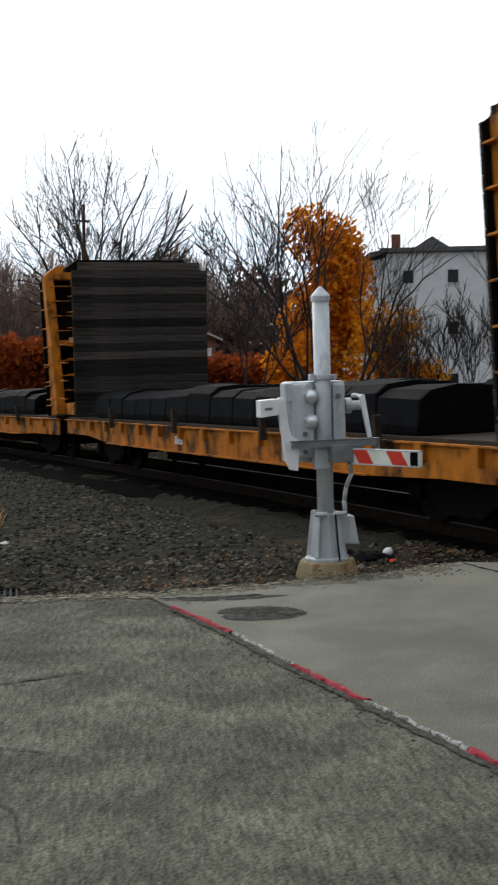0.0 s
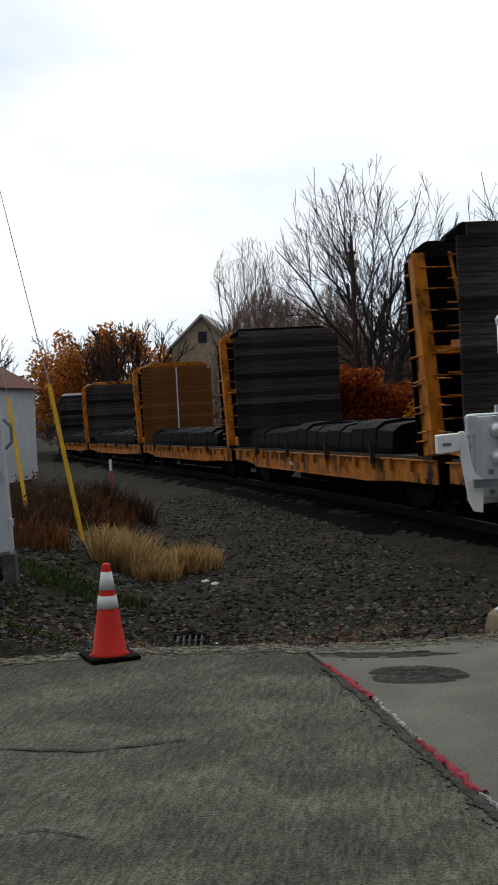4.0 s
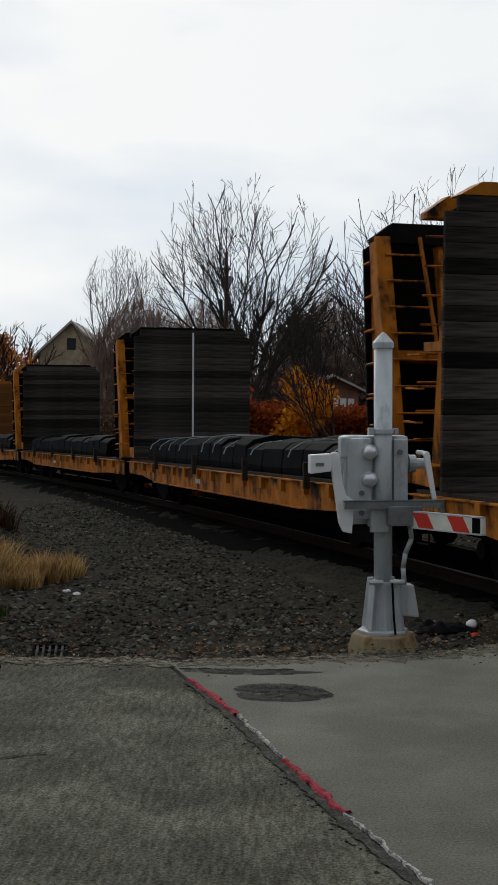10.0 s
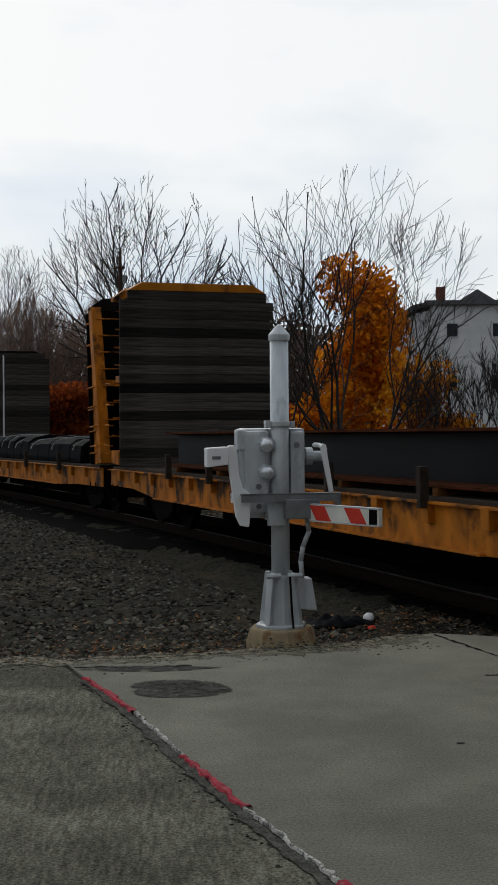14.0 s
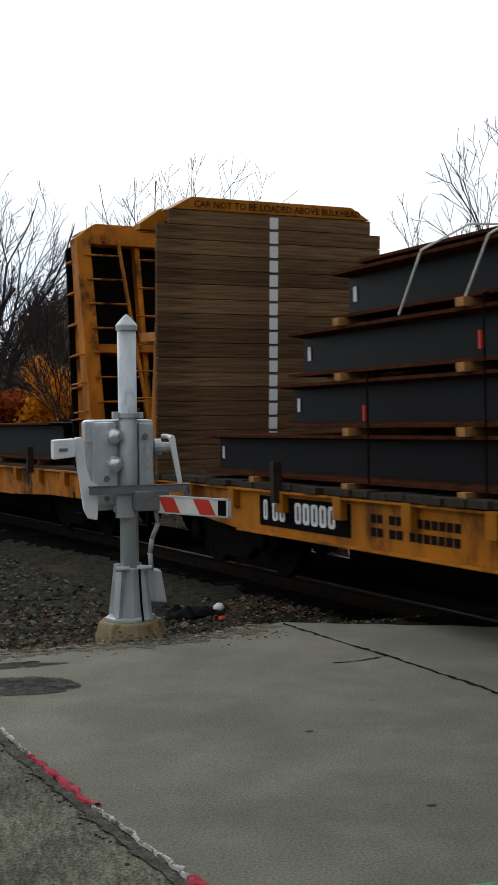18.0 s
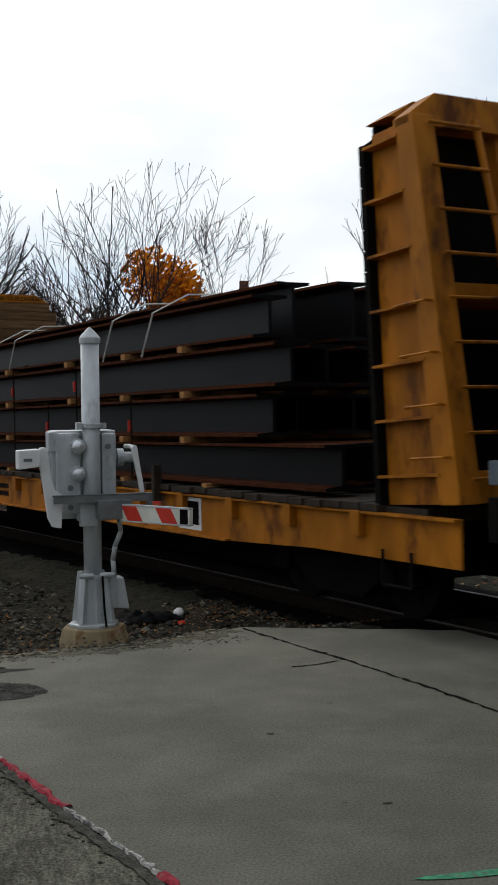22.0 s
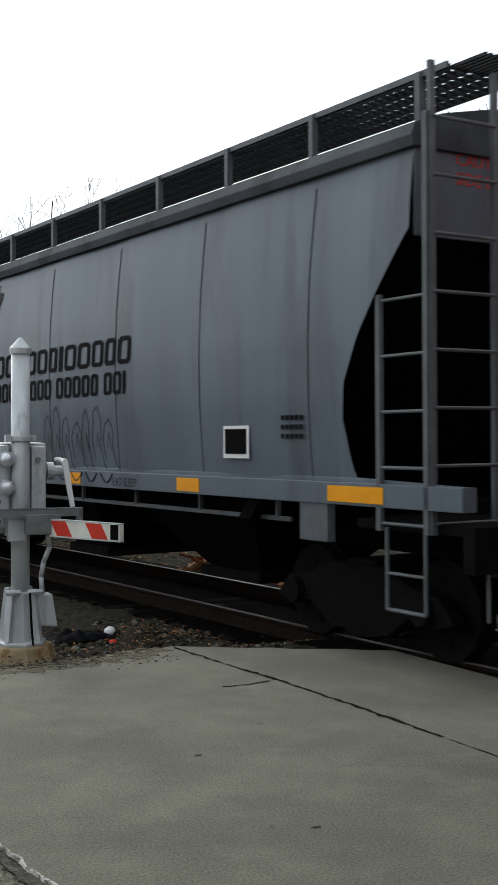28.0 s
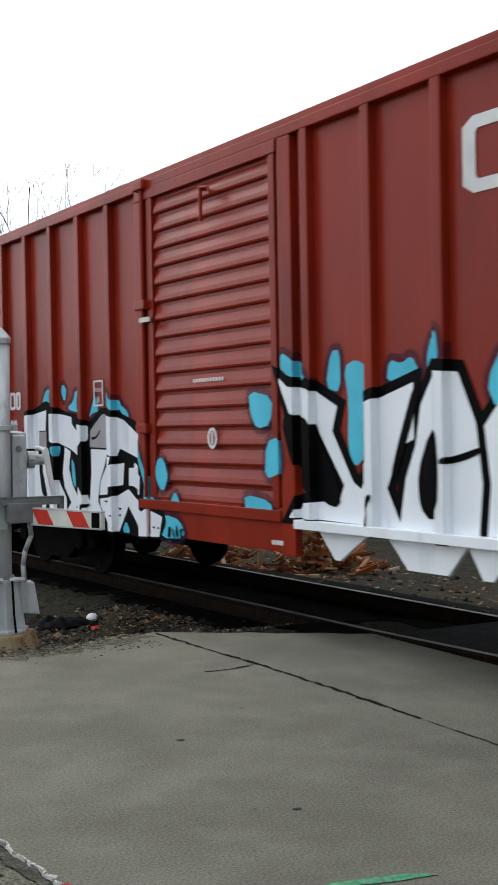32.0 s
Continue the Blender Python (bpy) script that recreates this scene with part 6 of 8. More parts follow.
shape("accent", (-1.1, 2.36), (-1.26, 2.42), (-1.42, 2.34), (-1.36, 2.05), (-1.36, 1.66), (-1.24, 1.56), (-1.14, 1.7), (-1.16, 2.1))
shape("drop", (-1.62, 2.22), (-1.66, 2.4), (-1.8, 2.36), (-1.92, 2.42), (-2, 2.3), (-1.9, 2.26))
shape("drop", (-0.84, 2.2), (-0.92, 2.5), (-1.04, 2.5), (-1.04, 2.16))
shape("drop", (-2.08, 2.1), (-2.1, 2.5), (-2.26, 2.62), (-2.3, 2.36), (-2.2, 2.34))
shape("drop", (0.22, 2.2), (-0.16, 2.14), (-0.12, 1.9), (0.1, 1.86), (0.2, 2))
shape("drop", (-0.05, 1.75), (-0.25, 1.8), (-0.3, 1.5), (-0.02, 1.42))
shape("drop", (0.32, 1.28), (-0.1, 1.24), (-0.14, 1.12), (0.3, 1.12))
shape("drop", (-0.3, 2.52), (-0.46, 2.45), (-0.7, 2.25), (-0.3, 2.34))
shape("drop", (-2.7, 2.2), (-2.9, 2.5), (-3.1, 2.3), (-2.8, 2))
for layer, material, proud, nm, lb in (("haze", M_GRAF_HAZE, 0.002, "spray_haze", "soft dark blue overspray"), ("drop", M_GRAF_CYAN, 0.004, "sprayed_drop", "sky-blue sprayed drop shape"),
                                       ("outline", M_GRAF_BLACK, 0.007, "sprayed_outline", "thick black sprayed outline"), ("fill", M_GRAF_WHITE, 0.011, "sprayed_fill", "silver-white sprayed block shape"),
                                       ("grey", M_GRAF_GREY, 0.011, "sprayed_fill", "grey sprayed block shape"), ("shadow", M_GRAF_BLACK, 0.015, "sprayed_shadow", "black sprayed inner shape"), ("accent", M_GRAF_CYAN, 0.015, "sprayed_accent", "sky-blue sprayed accent")):
    spray(LAYERS[layer], material, proud, box_body, nm, lb)
# marks
YM = Y_SH + 0.004
bars(box_car, 6.80, YM + 0.0, 2.07, [0.22, 0.15, -0.22, 0.20, 0.15], 0.23, 0.02, M_WHITE, "white reporting mark in plain bars")
bars(box_car, 6.65, YM, 1.71, [0.11, 0.10, -0.24, 0.11, 0.10], 0.23, 0.02, M_WHITE, "white car number in plain bars")
words("LD LMT", 0.075, box_car, M_WHITE, side_text(6.74, YM, 1.36), label="small white load limit lettering")
words("LT WT", 0.075, box_car, M_WHITE, side_text(6.70, YM, 1.22), label="small white weight lettering")
bars(box_car, 6.86, YM, 1.0, [0.05] * 7, 0.035, 0.015, M_WHITE, "tiny white stencil lettering")
part("amber_strip", B((6.88, 6.98, YM - 0.002, YM + 0.003, 1.06, 2.0)), M_AMBER, box_car, "upright amber reflective strip")
pb = bmesh.new()
for x0, x1, z0, z1 in ((3.33, 3.57, 2.33, 2.35), (3.33, 3.57, 2.06, 2.08), (3.55, 3.57, 2.06, 2.35), (3.33, 3.35, 2.06, 2.35)):
    box(pb, x0, x1, YM + 0.006, YM + 0.01, z0, z1)
pbo = part("plate_outline", pb, M_WHITE, box_car, "white outlined clearance plate mark")
words("PLATE", 0.065, pbo, M_WHITE, side_text(3.54, YM + 0.008, 2.22))
words("B", 0.1, pbo, M_WHITE, side_text(3.48, YM + 0.008, 2.1))
bars(box_car, 1.20, 1.604, 2.23, [0.03] * 11, 0.035, 0.022, M_WHITE, "tiny white stencil on the door")
mark = bmesh.new()
ring(mark, [(0.87 + 0.085 * math.cos(k * math.pi / 10), 1.70 + 0.10 * math.sin(k * math.pi / 10)) for k in range(20)],
     [(0.87 + 0.055 * math.cos(k * math.pi / 10), 1.70 + 0.068 * math.sin(k * math.pi / 10)) for k in range(20)], 1.600, 1.606)
mark = part("round_mark", mark, M_WHITE, box_car, "small oval white ring mark")
part("mark_bar", B((0.86, 0.885, 1.600, 1.606, 1.645, 1.755)), M_WHITE, mark)
bars(box_car, -0.1, Y_SH + 0.064, 0.78, [0.05] * 5, 0.04, 0.012, M_WHITE, "tiny white stencil lettering")
bars(box_car, -2.5, YM + 0.001, 3.38, [0.52, 0.5, 0.5, 0.5, 0.52], 0.53, 0.1, M_WHITE, "large white company letters in plain bars")

# ---------------------------------------------------------------- crossing gate, its arm a cut stub
GX, GY = 1.075, 10.06
gate = thing("crossing_gate", "silver crossing gate mast with a short striped arm stub", "crossing gate", m=pose(GX, GY, -0.072, 0, -1.0, 6))
bm = bmesh.new()
lathe(bm, [(0.30, -0.12), (0.30, 0.02), (0.27, 0.13), (0.26, 0.145)], 8)
part("footing", bm, M_BASE, gate, "rust-stained round concrete footing", bevel=0.01)
bm = bmesh.new()
lathe(bm, [(0.215, 0.145), (0.215, 0.17), (0.20, 0.18)], 8)
ped = part("base_plate", bm, M_ALU, gate, "cast aluminium base plate", bevel=0.006)
for k in range(4):
    a = math.pi / 4 + k * math.pi / 2
    bm = bmesh.new()
    rod(bm, (0.17 * math.cos(a), 0.17 * math.sin(a), 0.18), (0.17 * math.cos(a), 0.17 * math.sin(a), 0.225), 0.022, 6)
    part("bolt", bm, M_ALU, ped)
# tapered pedestal with four wings
bm = bmesh.new()
lathe(bm, [(0.15, 0.18), (0.118, 0.56), (0.112, 0.58)], 16)
part("pedestal", bm, M_ALU, gate, "tapered cast pedestal", smooth=False, bevel=0.004)
for k in range(4):
    a = math.pi / 4 + k * math.pi / 2
    bm = bmesh.new()
    prism(bm, [(0.10, 0.18), (0.205, 0.18), (0.145, 0.60), (0.10, 0.60)], "y", -0.022, 0.022)
    part("wing", bm, M_ALU, gate, bevel=0.006, m=pose(0, 0, 0, 0, 0, math.degrees(a)))
for sx in (-1, 1):
    bm = bmesh.new()
    rod(bm, (sx * 0.03, -0.145, 0.585), (sx * 0.15, -0.145, 0.585), 0.022, 8)
    part("clamp_bolt", bm, M_ALU, gate)
bm = bmesh.new()
prism(bm, [(0.10, 0.30), (0.29, 0.28), (0.245, 0.55), (0.13, 0.56)], "y", -0.10, 0.06)
part("junction_box", bm, M_ALU, gate, "cast junction box at the mast foot", bevel=0.015)
bm = bmesh.new()
tube(bm, [(0.045, -0.165, 0.58), (0.05, -0.2, 0.3), (0.06, -0.22, 0.16)], 0.009, 6)
part("cable", bm, M_BLACK, gate, "black cable down the pedestal")
bm = bmesh.new()
lathe(bm, [(0.077, 0.3), (0.077, 2.56)], 24)
part("mast", bm, M_ALU, gate, "round aluminium mast", smooth=True)
bm = bmesh.new()
lathe(bm, [(0.088, 2.53), (0.09, 2.575), (0.075, 2.595), (0.03, 2.645), (0.006, 2.665)], 20)
part("cap", bm, M_ALU, gate, "pointed mast cap")
# mechanism housing behind the mast
bm = B((-0.335, 0.225, 0.02, 0.30, 1.05, 1.80))
hou = part("housing", bm, M_ALU, gate, "grey mechanism housing", bevel=0.045)
part("housing_cover", B((-0.30, -0.10, -0.035, 0.05, 1.10, 1.78)), M_ALU, hou, bevel=0.03)
part("housing_cover", B((0.085, 0.205, -0.03, 0.05, 1.14, 1.77)), M_ALU, hou, bevel=0.02)
for x0, x1, z0, z1 in ((-0.36, -0.27, 1.62, 1.79), (-0.36, -0.27, 1.10, 1.24)):
    part("hinge_lug", B((x0, x1, -0.02, 0.16, z0, z1)), M_ALU, hou, bevel=0.02)
for z in (1.665, 1.435):
    bm = bmesh.new()
    bmesh.ops.create_uvsphere(bm, u_segments=16, v_segments=10, radius=0.06)
    part("dome", bm, M_DOME, hou, "shiny domed cap", smooth=True, m=pose(-0.125, -0.065, z))
    bm = bmesh.new()
    rod(bm, (-0.125, -0.02, z), (-0.125, -0.075, z), 0.072, 6)
    part("dome_nut", bm, M_ALU, hou, bevel=0.006)
for x, z in ((0.135, 1.66), (-0.19, 1.155), (-0.19, 1.32)):
    bm = bmesh.new()
    rod(bm, (x, -0.06, z), (x, 0, z), 0.024, 6)
    part("bolt", bm, M_DARKGREY, hou)
for z in (1.835, 1.07):
    bm = bmesh.new()
    lathe(bm, [(0.098, z - 0.02), (0.098, z + 0.02)], 24)
    box(bm, -0.13, -0.085, -0.06, 0.02, z - 0.03, z + 0.03)
    box(bm, 0.085, 0.12, -0.06, 0.02, z - 0.025, z + 0.025)
    part("clamp_ring", bm, M_ALU, gate, bevel=0.004)
part("clamp_plate", B((-0.13, 0.02, -0.13, -0.08, 1.0, 1.24)), M_ALU, gate, bevel=0.006)
bm = bmesh.new()
box(bm, -0.36, 0.475, -0.20, -0.185, 1.20, 1.265)
box(bm, -0.36, 0.475, -0.20, -0.14, 1.255, 1.268)
box(bm, 0.44, 0.475, -0.20, -0.10, 1.13, 1.265)
part("cross_bar", bm, M_DARKGREY, gate, "grey angle-iron cross bar")
bm = bmesh.new()
rod(bm, (-0.46, 0.12, 1.56), (0.40, 0.12, 1.56), 0.045, 14)
rod(bm, (0.24, 0.12, 1.56), (0.30, 0.12, 1.56), 0.075, 14)
rod(bm, (-0.36, 0.12, 1.56), (-0.33, 0.12, 1.56), 0.075, 14)
part("shaft", bm, M_ALU, gate, "grey drive shaft")
# left lever with its weight, right lever
bm = bmesh.new()
prism(bm, [(-0.475, 1.63), (-0.45, 1.665), (-0.405, 1.665), (-0.385, 1.62), (-0.365, 1.42), (-0.335, 1.31), (-0.275, 1.27), (-0.27, 1.20), (-0.285, 0.99), (-0.36, 1.005), (-0.395, 1.08), (-0.425, 1.3), (-0.455, 1.5)], "y", -0.13, -0.07)
lev = part("lever", bm, M_ALU_WHITE, gate, "white cast lever arm", bevel=0.012)
bm = bmesh.new()
prism(bm, [(-0.64, 1.49), (-0.47, 1.51), (-0.46, 1.655), (-0.64, 1.645)], "y", -0.20, -0.02)
wt = part("counterweight", bm, M_ALU_WHITE, lev, "white counterweight block", bevel=0.012)
part("slot", B((-0.60, -0.53, -0.205, -0.198, 1.555, 1.58)), M_DARKGREY, wt)
bm = bmesh.new()
tube(bm, [(0.315, 0.10, 1.655), (0.345, 0.04, 1.655), (0.375, -0.06, 1.62)], 0.02, 8)
prism(bm, [(0.325, 1.645), (0.345, 1.672), (0.372, 1.66), (0.435, 1.27), (0.40, 1.265)], "y", -0.10, -0.06)
part("lever", bm, M_ALU_WHITE, gate, "white cast lever arm", bevel=0.006)
# arm bracket and the striped stub, which points over the road
arm = part("arm_bracket", B((0.0, 0.28, -0.26, -0.13, 1.06, 1.22)), M_DARKGREY, gate, "dark grey arm bracket", bevel=0.01)
a0, a1 = Vector((0.20, -0.22, 0)), Vector((0.605, -0.895, 0))
d = (a1 - a0).normalized()
ln = (a1 - a0).length
bm = bmesh.new()
box(bm, 0, ln, -0.02, 0.02, 1.05, 1.178)
stub = part("arm_stub", bm, M_STRIPE_WHITE, gate, "short red and white striped gate arm", bevel=0.004, m=Matrix.Translation(a0) @ pose(0, 0, 0, 0, 0, math.degrees(math.atan2(d.y, d.x))))
for x in (0.02, 0.41):
    for sd in (-1, 1):
        bm = bmesh.new()
        w = 0.17
        prism(bm, [(x, 1.178), (x + w, 1.178), (x + w + 0.08, 1.05), (x + 0.08, 1.05)], "y", *sorted((sd * 0.0205, sd * 0.0235)))
        part("red_stripe", bm, M_STRIPE_RED, stub)
for z in (1.046, 1.179):
    part("edge_strip", B((0, ln, -0.024, 0.024, z - 0.006, z + 0.006)), M_ALU, stub)
part("end_cap", B((ln - 0.10, ln - 0.02, -0.026, 0.026, 1.055, 1.172)), M_BLACK, stub)
bm = bmesh.new()
tube(bm, [(0.19, -0.16, 1.06), (0.21, -0.15, 0.95), (0.165, -0.12, 0.82), (0.15, -0.10, 0.70), (0.165, -0.08, 0.56)], 0.021, 10)
part("conduit", bm, M_ALU, gate, "flexible grey conduit", smooth=True)

# ---------------------------------------------------------------- traffic cone and small things by the road
cone = thing("traffic_cone", "red traffic cone with two white reflective collars and black base", "traffic cone", m=pose(-2.1, 8.74, 0, 0, 0, 30))
M_CONE = mat("faded_red_rubber", (0.56, 0.024, 0.013), 0.6, vary=0.12, scale=5, dirt=(0.32, 0.02, 0.012), dirt_at=0.6, dirt_scale=9, spec=0.2)
part("base", B((-0.19, 0.19, -0.19, 0.19, 0.0, 0.03)), M_BLACK, cone, "black rubber base", bevel=0.012)


def cone_r(z):
    return 0.135 - 0.105 * (z - 0.03) / 0.67


bm = bmesh.new()
lathe(bm, [(0.16, 0.028), (cone_r(0.06), 0.045), (cone_r(0.66), 0.66), (0.034, 0.70), (0.026, 0.715)], 24)
part("body", bm, M_CONE, cone, smooth=True)
for z0, z1 in ((0.38, 0.475), (0.52, 0.655)):
    bm = bmesh.new()
    lathe(bm, [(cone_r(z0) + 0.004, z0), (cone_r(z1) + 0.004, z1)], 24)
    part("collar", bm, M_WHITE, cone, "scuffed white reflective collar", smooth=True)

gz = float(ground_height(np.array(-2.0), np.array(11.5)))
gr = thing("drain_grate", "small dark iron drain grate in the ditch", "drain grate", m=pose(-2.0, 11.5, gz + 0.04, 22, 0, 5))
bm = B((-0.17, 0.17, -0.15, -0.13, -0.03, 0.02), (-0.17, 0.17, 0.13, 0.15, -0.03, 0.02), (-0.17, -0.15, -0.13, 0.13, -0.03, 0.02), (0.15, 0.17, -0.13, 0.13, -0.03, 0.02))
part("rim", bm, M_IRON, gr, "dark rim")
for k in range(5):
    part("bar", B((-0.12 + k * 0.06 - 0.011, -0.12 + k * 0.06 + 0.011, -0.13, 0.13, -0.02, 0.015)), M_STONE, gr)
# black plate stands in for the darkness of the drain's depth
part("pit", B((-0.15, 0.15, -0.13, 0.13, -0.06, -0.05)), M_BLACK, gr)

bm = bmesh.new()
bmesh.ops.create_uvsphere(bm, u_segments=16, v_segments=10, radius=0.062)
for v in bm.verts:
    v.co *= 1 + 0.14 * noise.noise(v.co * 30)
    v.co.z *= 0.92 if v.co.z > 0 else 0.7
gz = gh(2.26, 12.6)
single("white_plastic_scrap", bm, M_WHITE, "crumpled white plastic scrap on the gravel", "litter", smooth=True, m=pose(2.26, 12.6, gz + 0.05))
bm = bmesh.new()
bmesh.ops.create_uvsphere(bm, u_segments=12, v_segments=8, radius=0.05)
for v in bm.verts:
    v.co = Vector((v.co.x * 0.9, v.co.y, v.co.z * 0.5)) * (1 + 0.3 * noise.noise(v.co * 40))
single("orange_scrap", bm, M_CONE, "small orange scrap below the plastic", "litter", m=pose(2.26 - 0.02, 12.6 - 0.30, gh(2.26, 12.6 - 0.30) + 0.015))
# a torn black bag, flat in folds over the stones
bm = bmesh.new()
bmesh.ops.create_grid(bm, x_segments=26, y_segments=14, size=0.5)
for v in bm.verts:
    x, y = v.co.x * 0.72, v.co.y * 0.42
    fold = 0.07 * abs(noise.noise(Vector((x * 5, y * 9, 3)))) + 0.05 * noise.noise(Vector((x * 11, y * 17, 8)))
    rim = max(abs(v.co.x), abs(v.co.y)) / 0.5
    v.co = Vector((x * (1 + 0.2 * noise.noise(Vector((0, y * 9, 1)))), y * (1 + 0.5 * noise.noise(Vector((x * 6, 0, 2)))), max(0.004, (fold + 0.045) * (1 - rim ** 3))))
single("black_bag", bm, M_TARP, "torn black plastic bag flattened over the gravel", "litter", smooth=True, m=pose(2.26 - 0.33, 12.6 - 0.05, gz + 0.005, 0, 0, 14))
for x, y, r, lb in ((-2.29, 15.04, 0.06, "small white litter on the ground"), (-2.46, 15.3, 0.05, "small white litter on the ground"), (-3.7, 9.7, 0.09, "crumpled white paper by the road edge"), (-1.75, 11.6, 0.03, "small white litter on the ground")):
    bm = bmesh.new()
    bmesh.ops.create_uvsphere(bm, u_segments=8, v_segments=6, radius=r)
    for v in bm.verts:
        v.co = Vector((v.co.x, v.co.y * 0.7, v.co.z * 0.5)) * (1 + 0.5 * noise.noise(v.co * 30 + Vector((x, y, 0))))
    single("litter_scrap", bm, M_WHITE, lb, "litter", "scraps of litter", m=pose(x, y, float(ground_height(np.array(x), np.array(y))) + r * 0.3))

# dark crack in the slab, dark damp patches
def crack(pts, width, label, name="road_crack", material=M_BLACK, seed=1, rag=1.0):
    r2 = random.Random(seed)
    bm = bmesh.new()
    rows = []
    for (x, y), (x2, y2) in zip(pts, pts[1:]):
        n = max(2, int(math.hypot(x2 - x, y2 - y) / 0.06))
        for i in range(n):
            f = i / n
            w = width * (1 + rag * r2.uniform(-0.85, 0.35))
            o = r2.uniform(-0.8, 0.8) * width * rag
            dx, dy = x2 - x, y2 - y
            q = math.hypot(dx, dy)
            px, py = x + dx * f - dy / q * o, y + dy * f + dx / q * o
            rows.append((bm.verts.new((px - dy / q * w, py + dx / q * w, 0.004)), bm.verts.new((px + dy / q * w, py - dx / q * w, 0.004))))
    for a, b in zip(rows, rows[1:]):
        bm.faces.new((a[0], a[1], b[1], b[0]))
    return single(name, bm, material, label, "crack", kind="structure")


M_CRACK = mat("open_crack", (0.016, 0.0145, 0.013), 0.95, vary=0.3, spec=0.03)
M_SEAMED = mat("crumbled_asphalt", (0.064, 0.062, 0.053), 0.95, vary=0.4, scale=14, speck=0.5, spec=0.04)
crack([(2.36, 10.05), (2.62, 9.2), (2.83, 8.57), (3.1, 7.6), (3.32, 6.7)], 0.018, "dark open joint across the concrete", material=M_CRACK)
crack([(2.83, 8.6), (2.55, 8.45), (2.3, 8.42)], 0.010, "fine side crack in the concrete", material=M_CRACK, seed=2)
crack([(3.32, 6.7), (3.5, 6.0), (3.62, 5.2)], 0.007, "fine crack in the concrete", material=M_CRACK, seed=3)
crack([(-0.55, 8.8), (0.0, 8.75), (0.35, 8.85)], 0.03, "dark dirt filled seam at the slab corner", material=M_CRACK, seed=4)


M_DIRT = mat("edge_dirt", (0.15, 0.138, 0.100), 0.95, vary=0.4, scale=12, bump=0.5, bscale=40, speck=0.4, spec=0.15)
crack([(-3.3, 8.45), (-1.9, 9.0), (-0.6, 8.98), (0.7, 9.28), (1.42, 9.4), (2.3, 10.05)], 0.15, "band of pale dirt washed over the slab edge", "edge_dirt", speckle(M_DIRT, 14, 0.75), 6, 0.45)
crack([(-0.45, 8.36), (-0.13, 7.42), (0.15, 6.44), (0.42, 5.58), (0.73, 4.67), (1.7, 1.6)], 0.035, "crumbled dark seam beside the painted line", "joint_seam", M_SEAMED, 7, 0.45)
crack([(-2.9, 6.1), (-2.2, 6.35), (-1.6, 6.3), (-1.05, 6.55)], 0.018, "rough dark crack in the asphalt", material=M_SEAMED, seed=8)
crack([(-1.9, 4.9), (-1.5, 5.1), (-1.2, 4.95)], 0.009, "short crack in the asphalt", material=M_SEAMED, seed=9)
crack([(-1.55, 4.5), (-1.35, 4.2), (-1.3, 3.8)], 0.007, "short crack in the asphalt", material=M_SEAMED, seed=10)


def blot(x, y, rx, ry, seed, material, label, lift=0.0045):
    bm = bmesh.new()
    r2 = random.Random(seed)
    ring = [bm.verts.new((x + rx * math.cos(a) * (1 + 0.3 * noise.noise((math.cos(a) * 1.3 + seed, math.sin(a) * 1.3, 0)) + r2.uniform(-0.07, 0.07)), y + ry * math.sin(a) * (1 + 0.35 * noise.noise((math.cos(a) * 1.3 + seed, math.sin(a) * 1.3, 4))), lift)) for a in [k * math.pi / 24 for k in range(48)]]
    bm.faces.new(ring)
    return single("road_stain", bm, material, label, "stain", kind="structure")


M_PATCH = mat("dark_tar_patch", (0.050, 0.049, 0.043), 0.92, vary=0.35, scale=9, dirt=(0.12, 0.116, 0.10), dirt_at=0.58, dirt_scale=12, bump=0.3, bscale=60, spec=0.05)
speckle(M_PATCH, 9, 0.85)
blot(0.20, 8.08, 0.36, 0.26, 3, M_PATCH, "dark tar patch on the concrete")
blot(0.26, 8.10, 0.25, 0.17, 8, M_PATCH, "dark tar patch on the concrete", 0.006)
blot(-0.02, 8.72, 0.46, 0.09, 5, M_PATCH, "dark damp strip on the concrete")
for i, (x, y) in enumerate(((1.98, 5.34), (1.77, 5.39), (1.74, 6.67), (2.3, 7.3))):
    blot(x, y, 0.024, 0.014, 10 + i, M_PATCH, "small dark spot on the concrete")
M_GREEN = mat("green_survey_paint", (0.05, 0.26, 0.13), 0.8, vary=0.4, scale=30, dirt=(0.13, 0.13, 0.12), dirt_at=0.52, dirt_scale=25)
blot(2.02, 4.42, 0.24, 0.03, 31, M_GREEN, "faded green survey paint stroke on the concrete")

# ---------------------------------------------------------------- signal cabinet, poles, guy guards, shed
M_CAB = mat("cabinet_silver", (0.55, 0.58, 0.61), 0.4, 0.2, vary=0.07, scale=3, dirt=(0.42, 0.44, 0.46), dirt_at=0.6, dirt_scale=2.5)
M_ORANGE = mat("orange_label", (0.75, 0.10, 0.02), 0.5, vary=0.1)
cab = thing("signal_cabinet", "tall silver railway signal cabinet with an orange warning label", "cabinet", m=pose(-4.33, 12.35, gh(-4.33, 12.35), 0, -2.4, 14))
part("body", B((-0.27, 0.27, -0.02, 0.42, 0.24, 1.92)), M_CAB, cab, bevel=0.015)
door = part("door", B((-0.26, 0.26, -0.045, -0.022, 0.27, 1.89)), M_CAB, cab, "dented silver door", bevel=0.012)
part("roof", B((-0.285, 0.285, -0.06, 0.45, 1.92, 1.95)), M_CAB, cab, bevel=0.01)
for x in (-0.23, 0.23):
    part("foot", B((x - 0.07, x + 0.07, 0.0, 0.36, -0.1, 0.24)), M_STONE, cab, "concrete foot", bevel=0.02)
